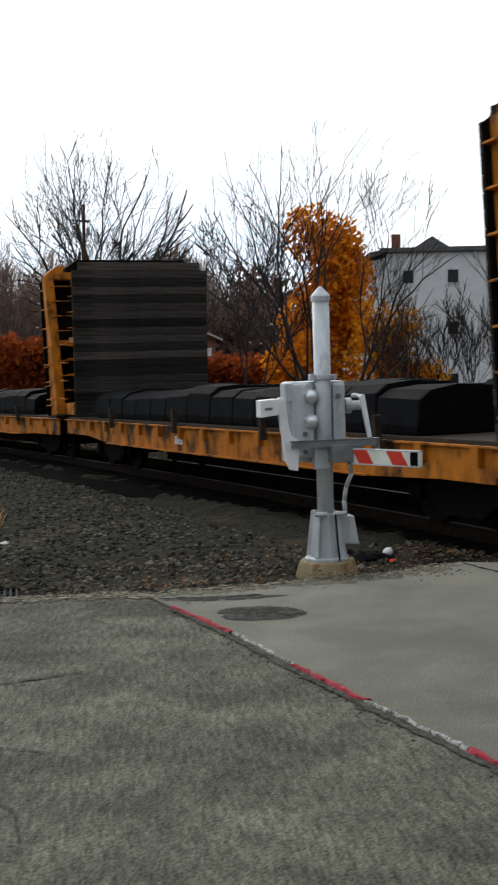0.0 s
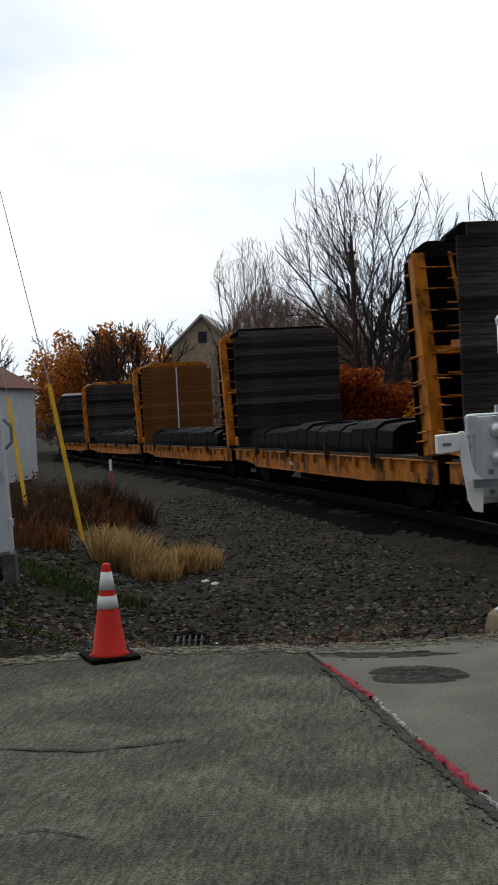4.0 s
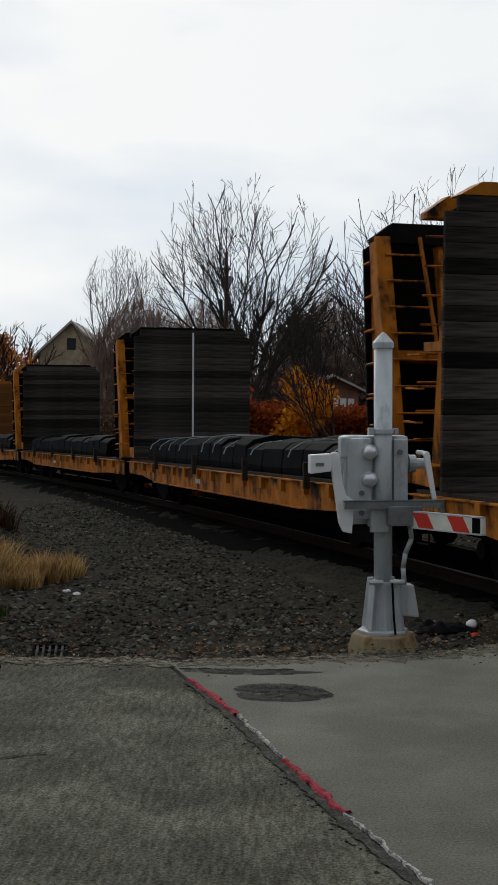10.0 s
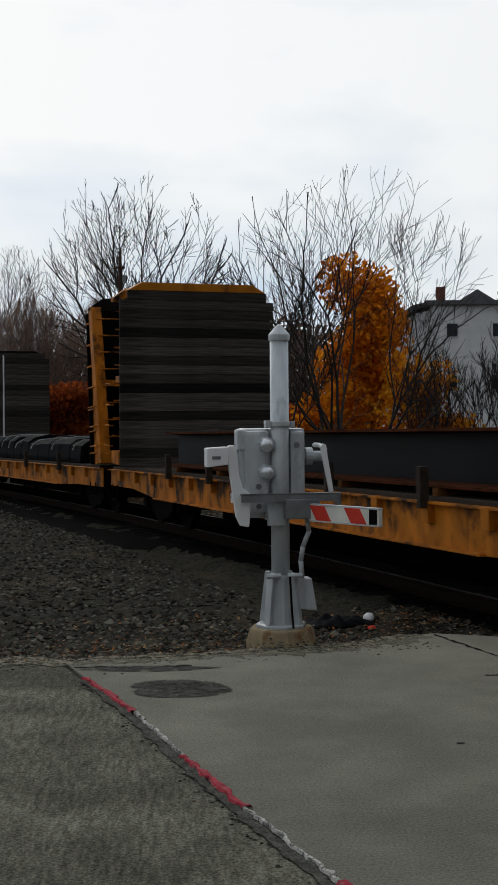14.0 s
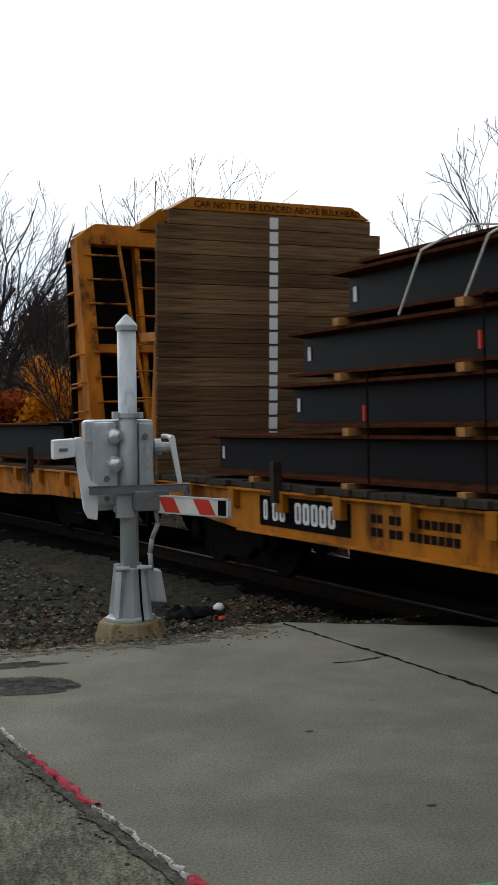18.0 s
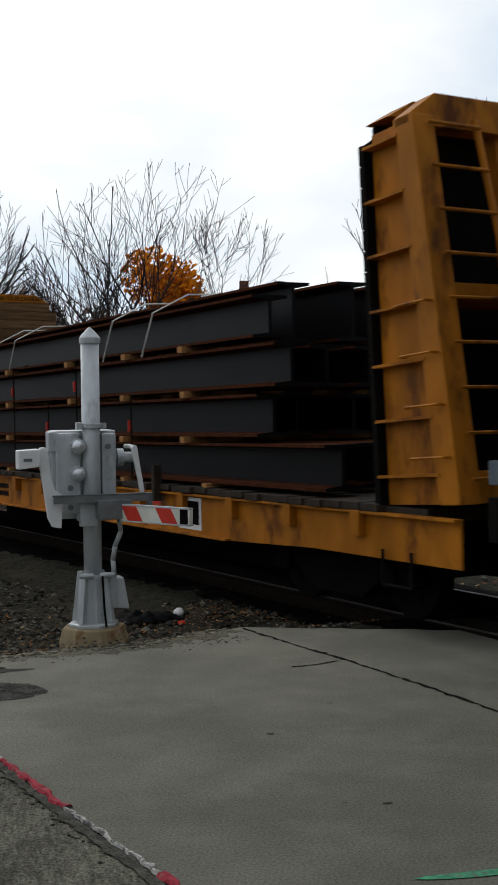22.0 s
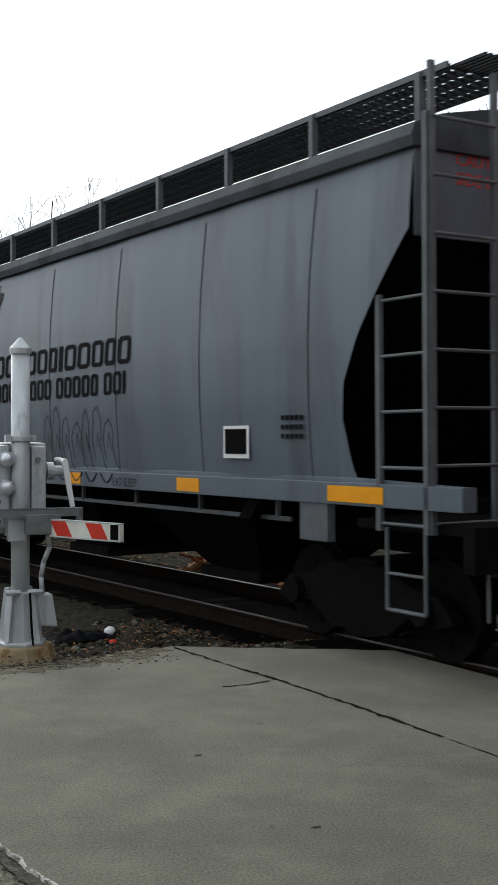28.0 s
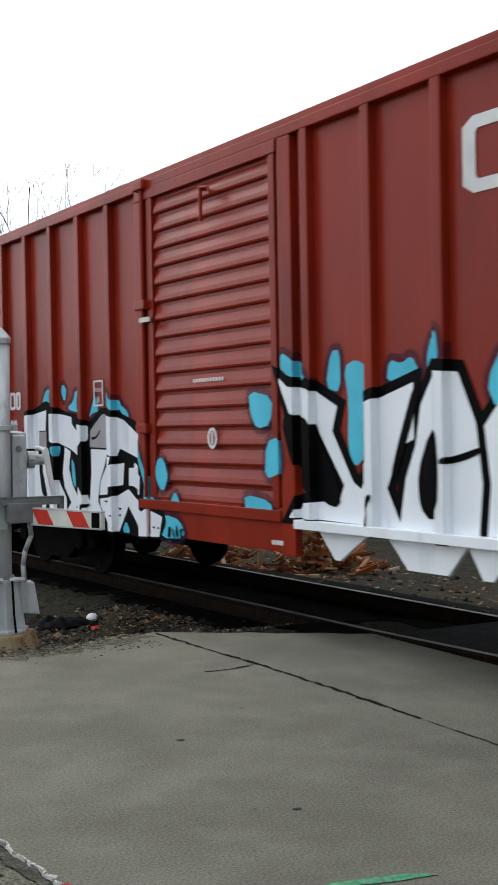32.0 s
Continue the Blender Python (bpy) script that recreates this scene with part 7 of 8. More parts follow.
part("vent_hood", B((0.05, 0.26, -0.11, -0.046, 1.12, 1.36)), M_CAB, door, bevel=0.01)
bm = bmesh.new()
rod(bm, (0.13, -0.075, 1.56), (0.13, -0.045, 1.56), 0.05, 14)
part("knob", bm, M_DARKGREY, door, "round grey lock cover")
wl_ = part("warning_label", B((-0.23, -0.05, -0.05, -0.046, 1.28, 1.52)), M_ORANGE, door, "orange warning label")
for z in (1.47, 1.40, 1.34):
    part("label_line", B((-0.21, -0.07, -0.053, -0.05, z, z + 0.025)), M_LETTER, wl_)
for x in (-0.30, 0.30):
    bm = bmesh.new()
    tube(bm, [(x, 0.02, 1.7), (x * 1.25, 0.0, 1.62), (x * 1.25, 0.0, 1.45), (x, 0.02, 1.38)], 0.018, 6)
    part("conduit", bm, M_DARKGREY, cab)
    part("hinge", B((x - 0.02, x + 0.02, -0.05, 0.0, 0.55, 0.63)), M_CAB, cab)

M_POLE = mat("creosoted_pole", (0.055, 0.028, 0.018), 0.9, vary=0.35, scale=6, stretch=(3, 3, 0.2), bump=0.4, bscale=18)


def utility_pole(x, y, top, r, bend, label):
    p = thing("utility_pole", label, "utility pole", "utility poles", m=pose(x, y, gh(x, y) - 0.1))
    bm = bmesh.new()
    h = top - gh(x, y) + 0.1
    pts = [(bend * math.sin(k / 8 * math.pi), 0, h * k / 8) for k in range(9)]
    rings = [[bm.verts.new((p[0] + r * (1 - 0.03 * k) * math.cos(a), r * (1 - 0.03 * k) * math.sin(a), p[2])) for a in [i * math.pi / 6 for i in range(12)]] for k, p in enumerate(pts)]
    for a, b in zip(rings, rings[1:]):
        for i in range(12):
            bm.faces.new((a[i], a[(i + 1) % 12], b[(i + 1) % 12], b[i]))
    bm.faces.new(rings[-1])
    part("shaft", bm, M_POLE, p)
    return p, h


PX1, PY1 = -8.48, 24.5
pole1, ph = utility_pole(PX1, PY1, 9.75, 0.13, -0.12, "slightly bent brown wooden utility pole")
bm = bmesh.new()
tube(bm, [(-0.35, 0, ph - 1.35), (-0.1, 0, ph - 1.25), (0.16, 0, ph - 1.3)], 0.03, 6)
tube(bm, [(-0.1, 0, ph - 1.3), (-0.5, 0, ph - 1.75), (-0.45, 0, ph - 1.45)], 0.02, 5)
part("bracket", bm, M_BLACK, pole1, "dark pole hardware with loose wires")
pole2, ph2 = utility_pole(-7.25, 18.55, 8.0, 0.125, 0.02, "straight dark brown wooden utility pole")
M_GUARD = mat("yellow_plastic_guard", (0.62, 0.36, 0.02), 0.5, vary=0.15)


def cable_run(name, pts, r, material, label, category, group=""):
    bm = bmesh.new()
    tube(bm, pts, r, 5)
    return single(name, bm, material, label, category, group)


A0 = Vector((-4.5, 16.84, gh(-4.5, 16.84)))
A1 = Vector((PX1, PY1, 8.4))
A2 = Vector((-5.02, 17.21, 2.3))
cable_run("guy_wire", [A2, A1], 0.008, M_DARKGREY, "thin steel guy wire from pole to ground", "wire", "guy wires")
cable_run("guy_guard", [A0, A2], 0.035, M_GUARD, "yellow plastic guy wire guard", "guy guard", "guy guards")
B0 = Vector((-5.85, 18.55, gh(-5.85, 18.55)))
B2 = Vector((-6.4, 19.4, 2.15))
cable_run("guy_guard", [B0, B2], 0.035, M_GUARD, "yellow plastic guy wire guard", "guy guard", "guy guards")
cable_run("guy_wire", [B2, Vector((-9.2, 25.0, 8.2))], 0.008, M_DARKGREY, "thin steel guy wire from pole to ground", "wire", "guy wires")
for dz in (0.0, 0.5):
    cable_run("overhead_wire", [(PX1, PY1, 8.3 + dz * 0.4), (-7.0 - 0.4, 19.0, 7.6 + dz * 0.4), (-30, 20.0, 9.5 + dz)], 0.012, M_BLACK, "black overhead wire between poles", "wire", "overhead wires")

M_SHED = mat("white_metal_siding", (0.55, 0.57, 0.58), 0.6, vary=0.08, scale=2)
M_ROOF_R = mat("brown_shingles", (0.16, 0.065, 0.045), 0.9, vary=0.25, scale=8, bump=0.3)
shed = thing("equipment_shed", "pale metal railway equipment shed with ribbed siding", "shed", m=pose(-12.3, 29.0, -0.35, 0, 0, 12))
part("wall", B((-1.9, 1.2, -1.5, 1.5, 0, 3.15)), M_SHED, shed, bevel=0.01)
part("roof", B((-2.05, 1.42, -1.65, 1.65, 3.15, 3.32)), M_SHED, shed, "pale overhanging roof slab", bevel=0.02)
for k in range(16):
    x = -1.8 + k * 0.2
    part("siding_rib", B((x - 0.02, x + 0.02, -1.54, -1.5, 0.05, 3.1)), M_SHED, shed)
part("louvre", B((-1.0, -0.35, -1.56, -1.54, 1.7, 2.45)), M_WHITE, shed, "white louvred panel")
for k in range(7):
    part("louvre_slat", B((-0.97 + k * 0.09, -0.94 + k * 0.09, -1.58, -1.56, 1.72, 2.42)), M_DARKGREY, shed)
house = thing("distant_house", "small distant house with a brown hipped roof", "house", m=pose(-18.9, 50, -1.0))
part("wall", B((-2.6, 2.6, -2.5, 2.5, 0, 4.0)), M_SHED, house)
bm = bmesh.new()
v = [bm.verts.new(p) for p in ((-2.9, -2.8, 4.0), (2.9, -2.8, 4.0), (2.9, 2.8, 4.0), (-2.9, 2.8, 4.0), (-1.0, 0, 5.5), (1.0, 0, 5.5))]
for f in ((0, 1, 5, 4), (1, 2, 5), (2, 3, 4, 5), (3, 0, 4), (3, 2, 1, 0)):
    bm.faces.new([v[i] for i in f])
part("roof", bm, M_ROOF_R, house, "brown hipped roof")

# red and white marker stake by the track
x, y = -11.2, 45.6
stk = thing("marker_stake", "short white and red track marker stake", "marker", m=pose(x, y, gh(x, y)))
part("upper", (lambda b: (rod(b, (0, 0, 0.5), (0, 0, 0.95), 0.06, 8), b)[1])(bmesh.new()), M_WHITE, stk)
part("lower", (lambda b: (rod(b, (0, 0, 0.0), (0, 0, 0.45), 0.05, 8), b)[1])(bmesh.new()), M_STRIPE_RED, stk)

# ---------------------------------------------------------------- trees and brush
def branch_tree(seed, height, spread, stems=1, levels=5, trunk_r=0.2, start=0.35, fan=0.25, upward=0.35, twigs=1.0, thin=0.008):
    """Trunk mesh and crown mesh of a leafless tree: limbs fork again and again and thin out."""
    r = random.Random(seed)
    out = ([], []), ([], [])

    def seg(a, b, ra, rb, which, n):
        V, F = out[which]
        d = (b - a)
        if d.length < 1e-4:
            return
        u = d.orthogonal().normalized()
        w = d.normalized().cross(u)
        k = len(V)
        for p, rr in ((a, ra), (b, rb)):
            for i in range(n):
                t = 2 * math.pi * i / n
                V.append(tuple(p + rr * (math.cos(t) * u + math.sin(t) * w)))
        for i in range(n):
            F.append((k + i, k + (i + 1) % n, k + n + (i + 1) % n, k + n + i))

    def grow(p, d, length, rad, lvl):
        n = 7 if lvl < 1 else (5 if lvl < 2 else 3)
        steps = 6 if lvl < 3 else 4
        q, dd = p, d
        turn = r.uniform(0, 6.28)
        for i in range(steps):
            dd = (dd + Vector((r.gauss(0, 0.09), r.gauss(0, 0.09), r.gauss(0.02, 0.05)))).normalized()
            e = q + dd * length / steps
            f0, f1 = i / steps, (i + 1) / steps
            r0, r1 = rad * (1 - 0.8 * f0), rad * (1 - 0.8 * f1)
            seg(q, e, max(r0, thin), max(r1, thin), 0 if lvl == 0 else 1, n)
            first = steps * start if lvl == 0 else 1
            if lvl < levels and i + 1 >= first and r.random() < 0.93 * twigs:
                turn += 2.4 + r.uniform(-0.4, 0.4)
                side = Matrix.Rotation(turn, 3, dd) @ dd.orthogonal().normalized()
                a = spread * r.uniform(0.75, 1.25)
                nd = (dd * math.cos(a) + side * math.sin(a) + Vector((0, 0, upward * 0.35))).normalized()
                ln = length * r.uniform(0.5, 0.7) * (1.05 - 0.45 * f1) * (1.25 if lvl == 0 else 1)
                grow(e, nd, ln, max(thin, r1 * 0.75 if lvl == 0 else r1 * 0.6), lvl + 1)
            q = e

    for k in range(stems):
        a = 2 * math.pi * k / stems + r.uniform(0, 1)
        lean = 0.02 if stems == 1 else fan
        grow(Vector((0.12 * math.cos(a) * (stems > 1), 0.12 * math.sin(a) * (stems > 1), 0)), Vector((lean * math.cos(a), lean * math.sin(a), 1)).normalized(), height * (0.8 if stems == 1 else 0.85) * r.uniform(0.85, 1.0), trunk_r, 0)
    top = max(v[2] for V, _ in out for v in V)
    meshes = []
    for (V, F), nm in zip(out, ("trunk", "crown")):
        s = height / top
        me = bpy.data.meshes.new(nm)
        me.from_pydata([(x * s, y * s, z * s) for x, y, z in V], [], F)
        meshes.append(me)
    return meshes


def fork_tree(seed, height, width, stems=2, levels=9, trunk_r=0.25, lean=0.2, fork=0.42, thin=0.01, first=0.18, side=0.6, hub=0.25, pull=0.22, low=0.25, wide=0.55):
    """Trunk and crown meshes of a leafless tree whose limbs fork and fan out from a hub to a rounded outline."""
    r = random.Random(seed)
    out = ([], []), ([], [])
    heart = Vector((0, 0, height * hub))

    def seg(a, b, ra, rb, which, n):
        V, F = out[which]
        u = (b - a).orthogonal().normalized()
        w = (b - a).normalized().cross(u)
        k = len(V)
        for p, rr in ((a, ra), (b, rb)):
            for i in range(n):
                t = 2 * math.pi * i / n
                V.append(tuple(p + rr * (math.cos(t) * u + math.sin(t) * w)))
        F.extend((k + i, k + (i + 1) % n, k + n + (i + 1) % n, k + n + i) for i in range(n))

    def within(p):
        """Inside a rounded crown that is widest at the share `wide` of the height, give or take a twig."""
        c = height * wide
        f = (p.z - c) / (height - c if p.z > c else c - height * low * 0.4)
        return p.z < height * low or (f * f < 1 and math.hypot(p.x, p.y) < width / 2 * math.sqrt(1 - f * f) * r.uniform(0.88, 1.06))

    def grow(p, d, ln, rad, lvl):
        end = rad * 0.82
        for i in range(3):
            out_ = (p - heart).normalized() if p.z > heart.z else Vector((0, 0, 1))
            d = (d + out_ * pull * 0.4 + Vector((r.gauss(0, 0.07), r.gauss(0, 0.07), r.gauss(0, 0.06)))).normalized()
            q = p + d * ln / 3
            if not within(q):
                return
            r0, r1 = rad + (end - rad) * i / 3, rad + (end - rad) * (i + 1) / 3
            seg(p, q, max(r0, thin), max(r1, thin), 0 if lvl == 0 else 1, 7 if lvl < 2 else (5 if lvl < 4 else 3))
            p = q
            if 1 <= lvl < levels and r.random() < side:
                s = Matrix.Rotation(r.uniform(0, 6.28), 3, d) @ d.orthogonal().normalized()
                grow(p, (d * 0.8 + s * 0.62).normalized(), ln * r.uniform(0.5, 0.75), rad * 0.42, min(levels, lvl + 3))
        if lvl < levels:
            az = r.uniform(0, 6.28)
            for k in range(2):
                s = Matrix.Rotation(az + k * 3.14, 3, d) @ d.orthogonal().normalized()
                a = fork * r.uniform(0.6, 1.25) * (0.7 if k == 0 else 1.1)
                grow(p, (d * math.cos(a) + s * math.sin(a)).normalized(), ln * r.uniform(0.74, 0.92), rad * (0.74 if k == 0 else 0.58), lvl + 1)

    for k in range(stems):
        a = 2 * math.pi * k / stems + r.uniform(0, 1)
        o = Vector((math.cos(a), math.sin(a), 0))
        grow(o * (0.1 if stems > 1 else 0), (o * lean * r.uniform(0.5, 1.1) * (stems > 1) + Vector((0, 0, 1))).normalized(), height * first * r.uniform(0.85, 1.1), trunk_r, 0)
    meshes = []
    for (V, F), nm in zip(out, ("trunk", "crown")):
        me = bpy.data.meshes.new(nm)
        me.from_pydata(V, [], F)
        meshes.append(me)
    return meshes


def broad_tree(x, y, seed, height, width, label, turn=0, far=False, **kw):
    ob = thing("bare_tree", label, "tree", "leafless trees beyond the track", m=pose(x, y, gh(x, y) - 0.1, 0, 0, turn))
    tr, cr = fork_tree(seed, height, width, **kw)
    part("trunk", tr, M_BARK, ob)
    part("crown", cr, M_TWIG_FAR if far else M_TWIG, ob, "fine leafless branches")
    return ob


# paler twigs for a far crown: the paling of distance put into colour
M_TWIG_FAR = mat("distance_paled_twigs", (0.062, 0.050, 0.044), 0.95, vary=0.25)
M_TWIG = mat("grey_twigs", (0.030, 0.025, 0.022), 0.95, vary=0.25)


def bare_tree(x, y, seed, height, spread, label, z=None, turn=0, **kw):
    z = gh(x, y) if z is None else z
    ob = thing("bare_tree", label, "tree", "leafless trees beyond the track", m=pose(x, y, z - 0.1, 0, 0, turn))
    tr, cr = branch_tree(seed, height, spread, **kw)
    part("trunk", tr, M_BARK, ob)
    part("crown", cr, M_TWIG, ob, "fine leafless branches")
    return ob


def leaf_mesh(name, clumps, per, size, seed, squash=1.0):
    """Loose leaves gathered in uneven clumps: (x, y, z, radius)."""
    g = np.random.default_rng(seed)
    C = []
    for x, y, z, rad in clumps:
        n = int(per * rad * rad)
        d = g.normal(size=(n, 3))
        d /= np.linalg.norm(d, axis=1)[:, None]
        C.append(np.array((x, y, z)) + d * (rad * g.random((n, 1)) ** 0.45) * (1, 1, squash))
    C = np.concatenate(C)
    n = len(C)
    a = g.normal(size=(n, 3))
    a /= np.linalg.norm(a, axis=1)[:, None]
    b = np.cross(a, g.normal(size=(n, 3)))
    b /= np.linalg.norm(b, axis=1)[:, None]
    s = g.uniform(*size, (n, 1))
    V = np.stack([C - a * s, C + b * s * 0.6, C + a * s, C - b * s * 0.6], 1).reshape(-1, 3)
    me = bpy.data.meshes.new(name)
    me.from_pydata(V.tolist(), [], [(4 * i, 4 * i + 1, 4 * i + 2, 4 * i + 3) for i in range(n)])
    return me


M_ORANGE_LEAF = island_mat("orange_leaves", [(0.70, 0.25, 0.012), (0.58, 0.18, 0.010), (0.76, 0.31, 0.016), (0.48, 0.14, 0.010)], thin=0.6)
M_GOLD_LEAF = island_mat("golden_leaves", [(0.62, 0.25, 0.012), (0.54, 0.20, 0.010), (0.46, 0.14, 0.010), (0.66, 0.31, 0.025)], thin=0.6)
M_MUTED_LEAF = island_mat("muted_orange_leaves", [(0.54, 0.22, 0.045), (0.44, 0.165, 0.04), (0.60, 0.27, 0.06), (0.34, 0.125, 0.04)], thin=0.6)
M_RUST_LEAF = island_mat("russet_leaves", [(0.33, 0.070, 0.018), (0.25, 0.052, 0.015), (0.40, 0.105, 0.02), (0.19, 0.045, 0.018)], thin=0.6)
M_BROWN_LEAF = island_mat("brown_brush", [(0.10, 0.062, 0.04), (0.075, 0.05, 0.035), (0.14, 0.08, 0.042), (0.06, 0.043, 0.035)], thin=0.4)
M_TAN_GRASS = island_mat("tan_dry_grass", [(0.44, 0.29, 0.12), (0.34, 0.21, 0.08), (0.24, 0.14, 0.05), (0.52, 0.37, 0.18)], thin=0.35)
M_BROWN_WEED = island_mat("brown_weed_stalks", [(0.075, 0.045, 0.026), (0.05, 0.033, 0.022), (0.11, 0.06, 0.03), (0.04, 0.028, 0.02)])
M_RUST_WEED = island_mat("rust_weed_stalks", [(0.16, 0.06, 0.02), (0.12, 0.05, 0.02), (0.2, 0.09, 0.03)])
M_GREEN_GRASS = island_mat("dull_green_grass", [(0.05, 0.075, 0.018), (0.04, 0.055, 0.015), (0.07, 0.09, 0.03)])
M_WOODS = island_mat("far_brown_woods", [(0.15, 0.10, 0.082), (0.11, 0.082, 0.072), (0.19, 0.12, 0.09), (0.13, 0.098, 0.088)], thin=0.5)


def leafy_tree(x, y, height, clumps, seed, material, label, per=260, size=(0.07, 0.13), trunk_r=0.12):
    ob = thing("autumn_tree", label, "tree", "autumn trees beyond the track", m=pose(x, y, gh(x, y) - 0.1))
    tr, cr = branch_tree(seed, height * 0.93, 0.5, levels=3, trunk_r=trunk_r, upward=0.6)
    part("trunk", tr, M_BARK, ob)
    part("branches", cr, M_TWIG, ob)
    part("crown", leaf_mesh("crown", clumps, per, size, seed), material, ob, "ragged crown of autumn leaves")
    return ob


broad_tree(-1.1, 55.0, 7, 14.9, 9.0, "tall broad leafless tree with dark leaders and a domed crown", stems=3, levels=9, trunk_r=0.20, lean=0.3, fork=0.46, thin=0.0115, first=0.2, side=0.5, hub=0.34, pull=0.28, low=0.3, wide=0.62)
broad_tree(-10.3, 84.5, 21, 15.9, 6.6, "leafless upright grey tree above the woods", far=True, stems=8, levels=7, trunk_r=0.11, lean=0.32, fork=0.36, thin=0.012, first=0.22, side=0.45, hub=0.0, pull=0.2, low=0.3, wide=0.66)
broad_tree(5.2, 32.7, 8, 9.8, 7.6, "multi-stemmed leafless tree behind the train", stems=6, levels=7, trunk_r=0.062, lean=0.5, fork=0.42, thin=0.0065, first=0.24, side=0.6, hub=0.1, pull=0.18, low=0.25, wide=0.7)
bare_tree(3.4, 36.5, 31, 7.9, 0.42, "slender leafless tree behind the train", trunk_r=0.08, levels=4, stems=3, fan=0.2, upward=0.6, thin=0.012)
bare_tree(2.3, 41.0, 33, 7.6, 0.42, "slender leafless tree behind the train", trunk_r=0.08, levels=4, stems=2, fan=0.2, upward=0.6, thin=0.013)
broad_tree(12.8, 25.3, 12, 10.4, 8.0, "leafless tree with fine spreading branches", stems=2, levels=8, trunk_r=0.12, lean=0.25, fork=0.5, thin=0.007, first=0.2, side=0.5, hub=0.25, low=0.25, wide=0.6)
bare_tree(9.7, 26.2, 17, 8.0, 0.35, "thin leafless sapling behind the train", trunk_r=0.045, levels=3, stems=2, fan=0.12, upward=0.8, thin=0.009)
for i, (x, y, h) in enumerate(((8.6, 36.0, 5.4), (9.6, 37.0, 5.0), (10.4, 36.0, 5.6), (11.2, 37.5, 6.0), (12.0, 36.5, 5.2), (7.9, 35.0, 4.8))):
    bare_tree(x, y, 40 + i, h, 0.4, "thin leafless sapling before the pale building", trunk_r=0.05, levels=3, stems=2, fan=0.15, upward=0.7, thin=0.012)
r4 = random.Random(12)
far_tree = None
for i in range(20):
    x = -36 + i * 2.9 + r4.uniform(-1, 1)
    y = 100 + r4.uniform(-6, 16)
    m4 = pose(x, y, -1.8, 0, 0, r4.uniform(0, 360))
    if i < 3:
        far_tree = bare_tree(x, y, 60 + i, (9.0, 10.4, 11.2)[i], 0.5, "leafless tree in the distant woods", z=-1.7, trunk_r=0.14, levels=3, stems=3, fan=0.25, upward=0.5, thin=0.03)
    else:
        copy_thing(far_tree, m4)

# autumn colour
rr = random.Random(3)
leafy_tree(6.7, 40.5, 8.6, [(rr.uniform(-1.45, 1.45) * (1.1 - 0.02 * k), rr.uniform(-0.9, 0.9), 1.2 + 0.27 * k, rr.uniform(0.8, 1.1)) for k in range(25)], 71, M_ORANGE_LEAF, "tall dense orange autumn tree", per=560, size=(0.08, 0.15))
leafy_tree(8.2, 37.2, 4.6, [(rr.uniform(-1.6, 1.6), rr.uniform(-0.8, 0.8), 1.2 + 0.2 * k, rr.uniform(0.5, 0.85)) for k in range(17)], 72, M_GOLD_LEAF, "low golden-orange autumn tree", per=420, trunk_r=0.07)
leafy_tree(1.55, 43.5, 4.6, [(rr.uniform(-0.8, 0.8), rr.uniform(-0.8, 0.8), 1.0 + 0.28 * k, rr.uniform(0.5, 0.8)) for k in range(13)], 73, M_GOLD_LEAF, "small golden autumn tree beside a hedge", per=520, trunk_r=0.07)
for i, (x, y, h) in enumerate(((-28.5, 106, 11), (-25.2, 108, 12), (-22.0, 107, 10.5), (-31.5, 108, 9))):
    leafy_tree(x, y, h, [(rr.uniform(-2, 2), rr.uniform(-2, 2), 4.0 + (h - 4.5) * k / 15, rr.uniform(1.0, 1.7)) for k in range(16)], 80 + i, M_MUTED_LEAF, "rounded orange-brown autumn tree at the far curve", per=110, size=(0.14, 0.26))


def mass(name, x0, x1, y0, y1, z0, z1, n, rad, per, size, seed, material, label, category):
    g = random.Random(seed)
    cl = []
    for _ in range(n):
        x, y = g.uniform(x0, x1), g.uniform(y0, y1)
        f = g.random() ** 0.8
        cl.append((x, y, z0 + (z1 - z0) * f * (0.75 + 0.25 * math.sin(x * 0.9 + seed)), g.uniform(*rad)))
    return tagged(part(name, leaf_mesh(name, cl, per, size, seed), material, None), label, category, kind="stuff")


def hedge(name, x0, x1, z0, top0, top1, n, seed, label):
    g = random.Random(seed)
    cl = []
    for _ in range(n):
        x, q = g.uniform(x0, x1), g.uniform(0.5, 0.75)
        top = top0 + (top1 - top0) * (x - x0) / (x1 - x0) - 0.6 * q
        cl.append((x, g.uniform(44.5, 46), z0 + (top - z0) * g.random() ** 0.7, q))
    return tagged(part(name, leaf_mesh(name, cl, 360, (0.07, 0.13), seed), M_RUST_LEAF, None), label, "hedge", "red hedges", kind="stuff")


hedge("red_hedge", -4.7, -1.0, -0.8, 3.1, 3.0, 170, 98, "tall russet red end of the hedge")
hedge("red_hedge", -1.0, 5.2, -1.0, 2.5, 2.3, 230, 90, "dense russet red hedge beyond the track")
mass("brown_scrub", 2.5, 14, 31, 34, -0.6, 1.4, 90, (0.5, 0.9), 130, (0.06, 0.12), 91, M_BROWN_LEAF, "low brown leafless scrub beyond the track", "scrub")
mass("far_scrub", -10, 8, 68, 76, -1.4, 3.2, 130, (0.8, 1.5), 60, (0.12, 0.24), 92, M_BROWN_LEAF, "brown scrub along the far side of the track", "scrub")
mass("far_woods", -70, 60, 112, 135, -1.6, 6.8, 420, (1.2, 2.4), 34, (0.2, 0.42), 93, M_WOODS, "distant brown autumn woods", "woods")
mass("mid_woods", -4, 12, 72, 84, -1.3, 7.8, 150, (1.0, 1.9), 60, (0.14, 0.3), 94, M_WOODS, "grey-brown leafless woods on the rise", "woods")

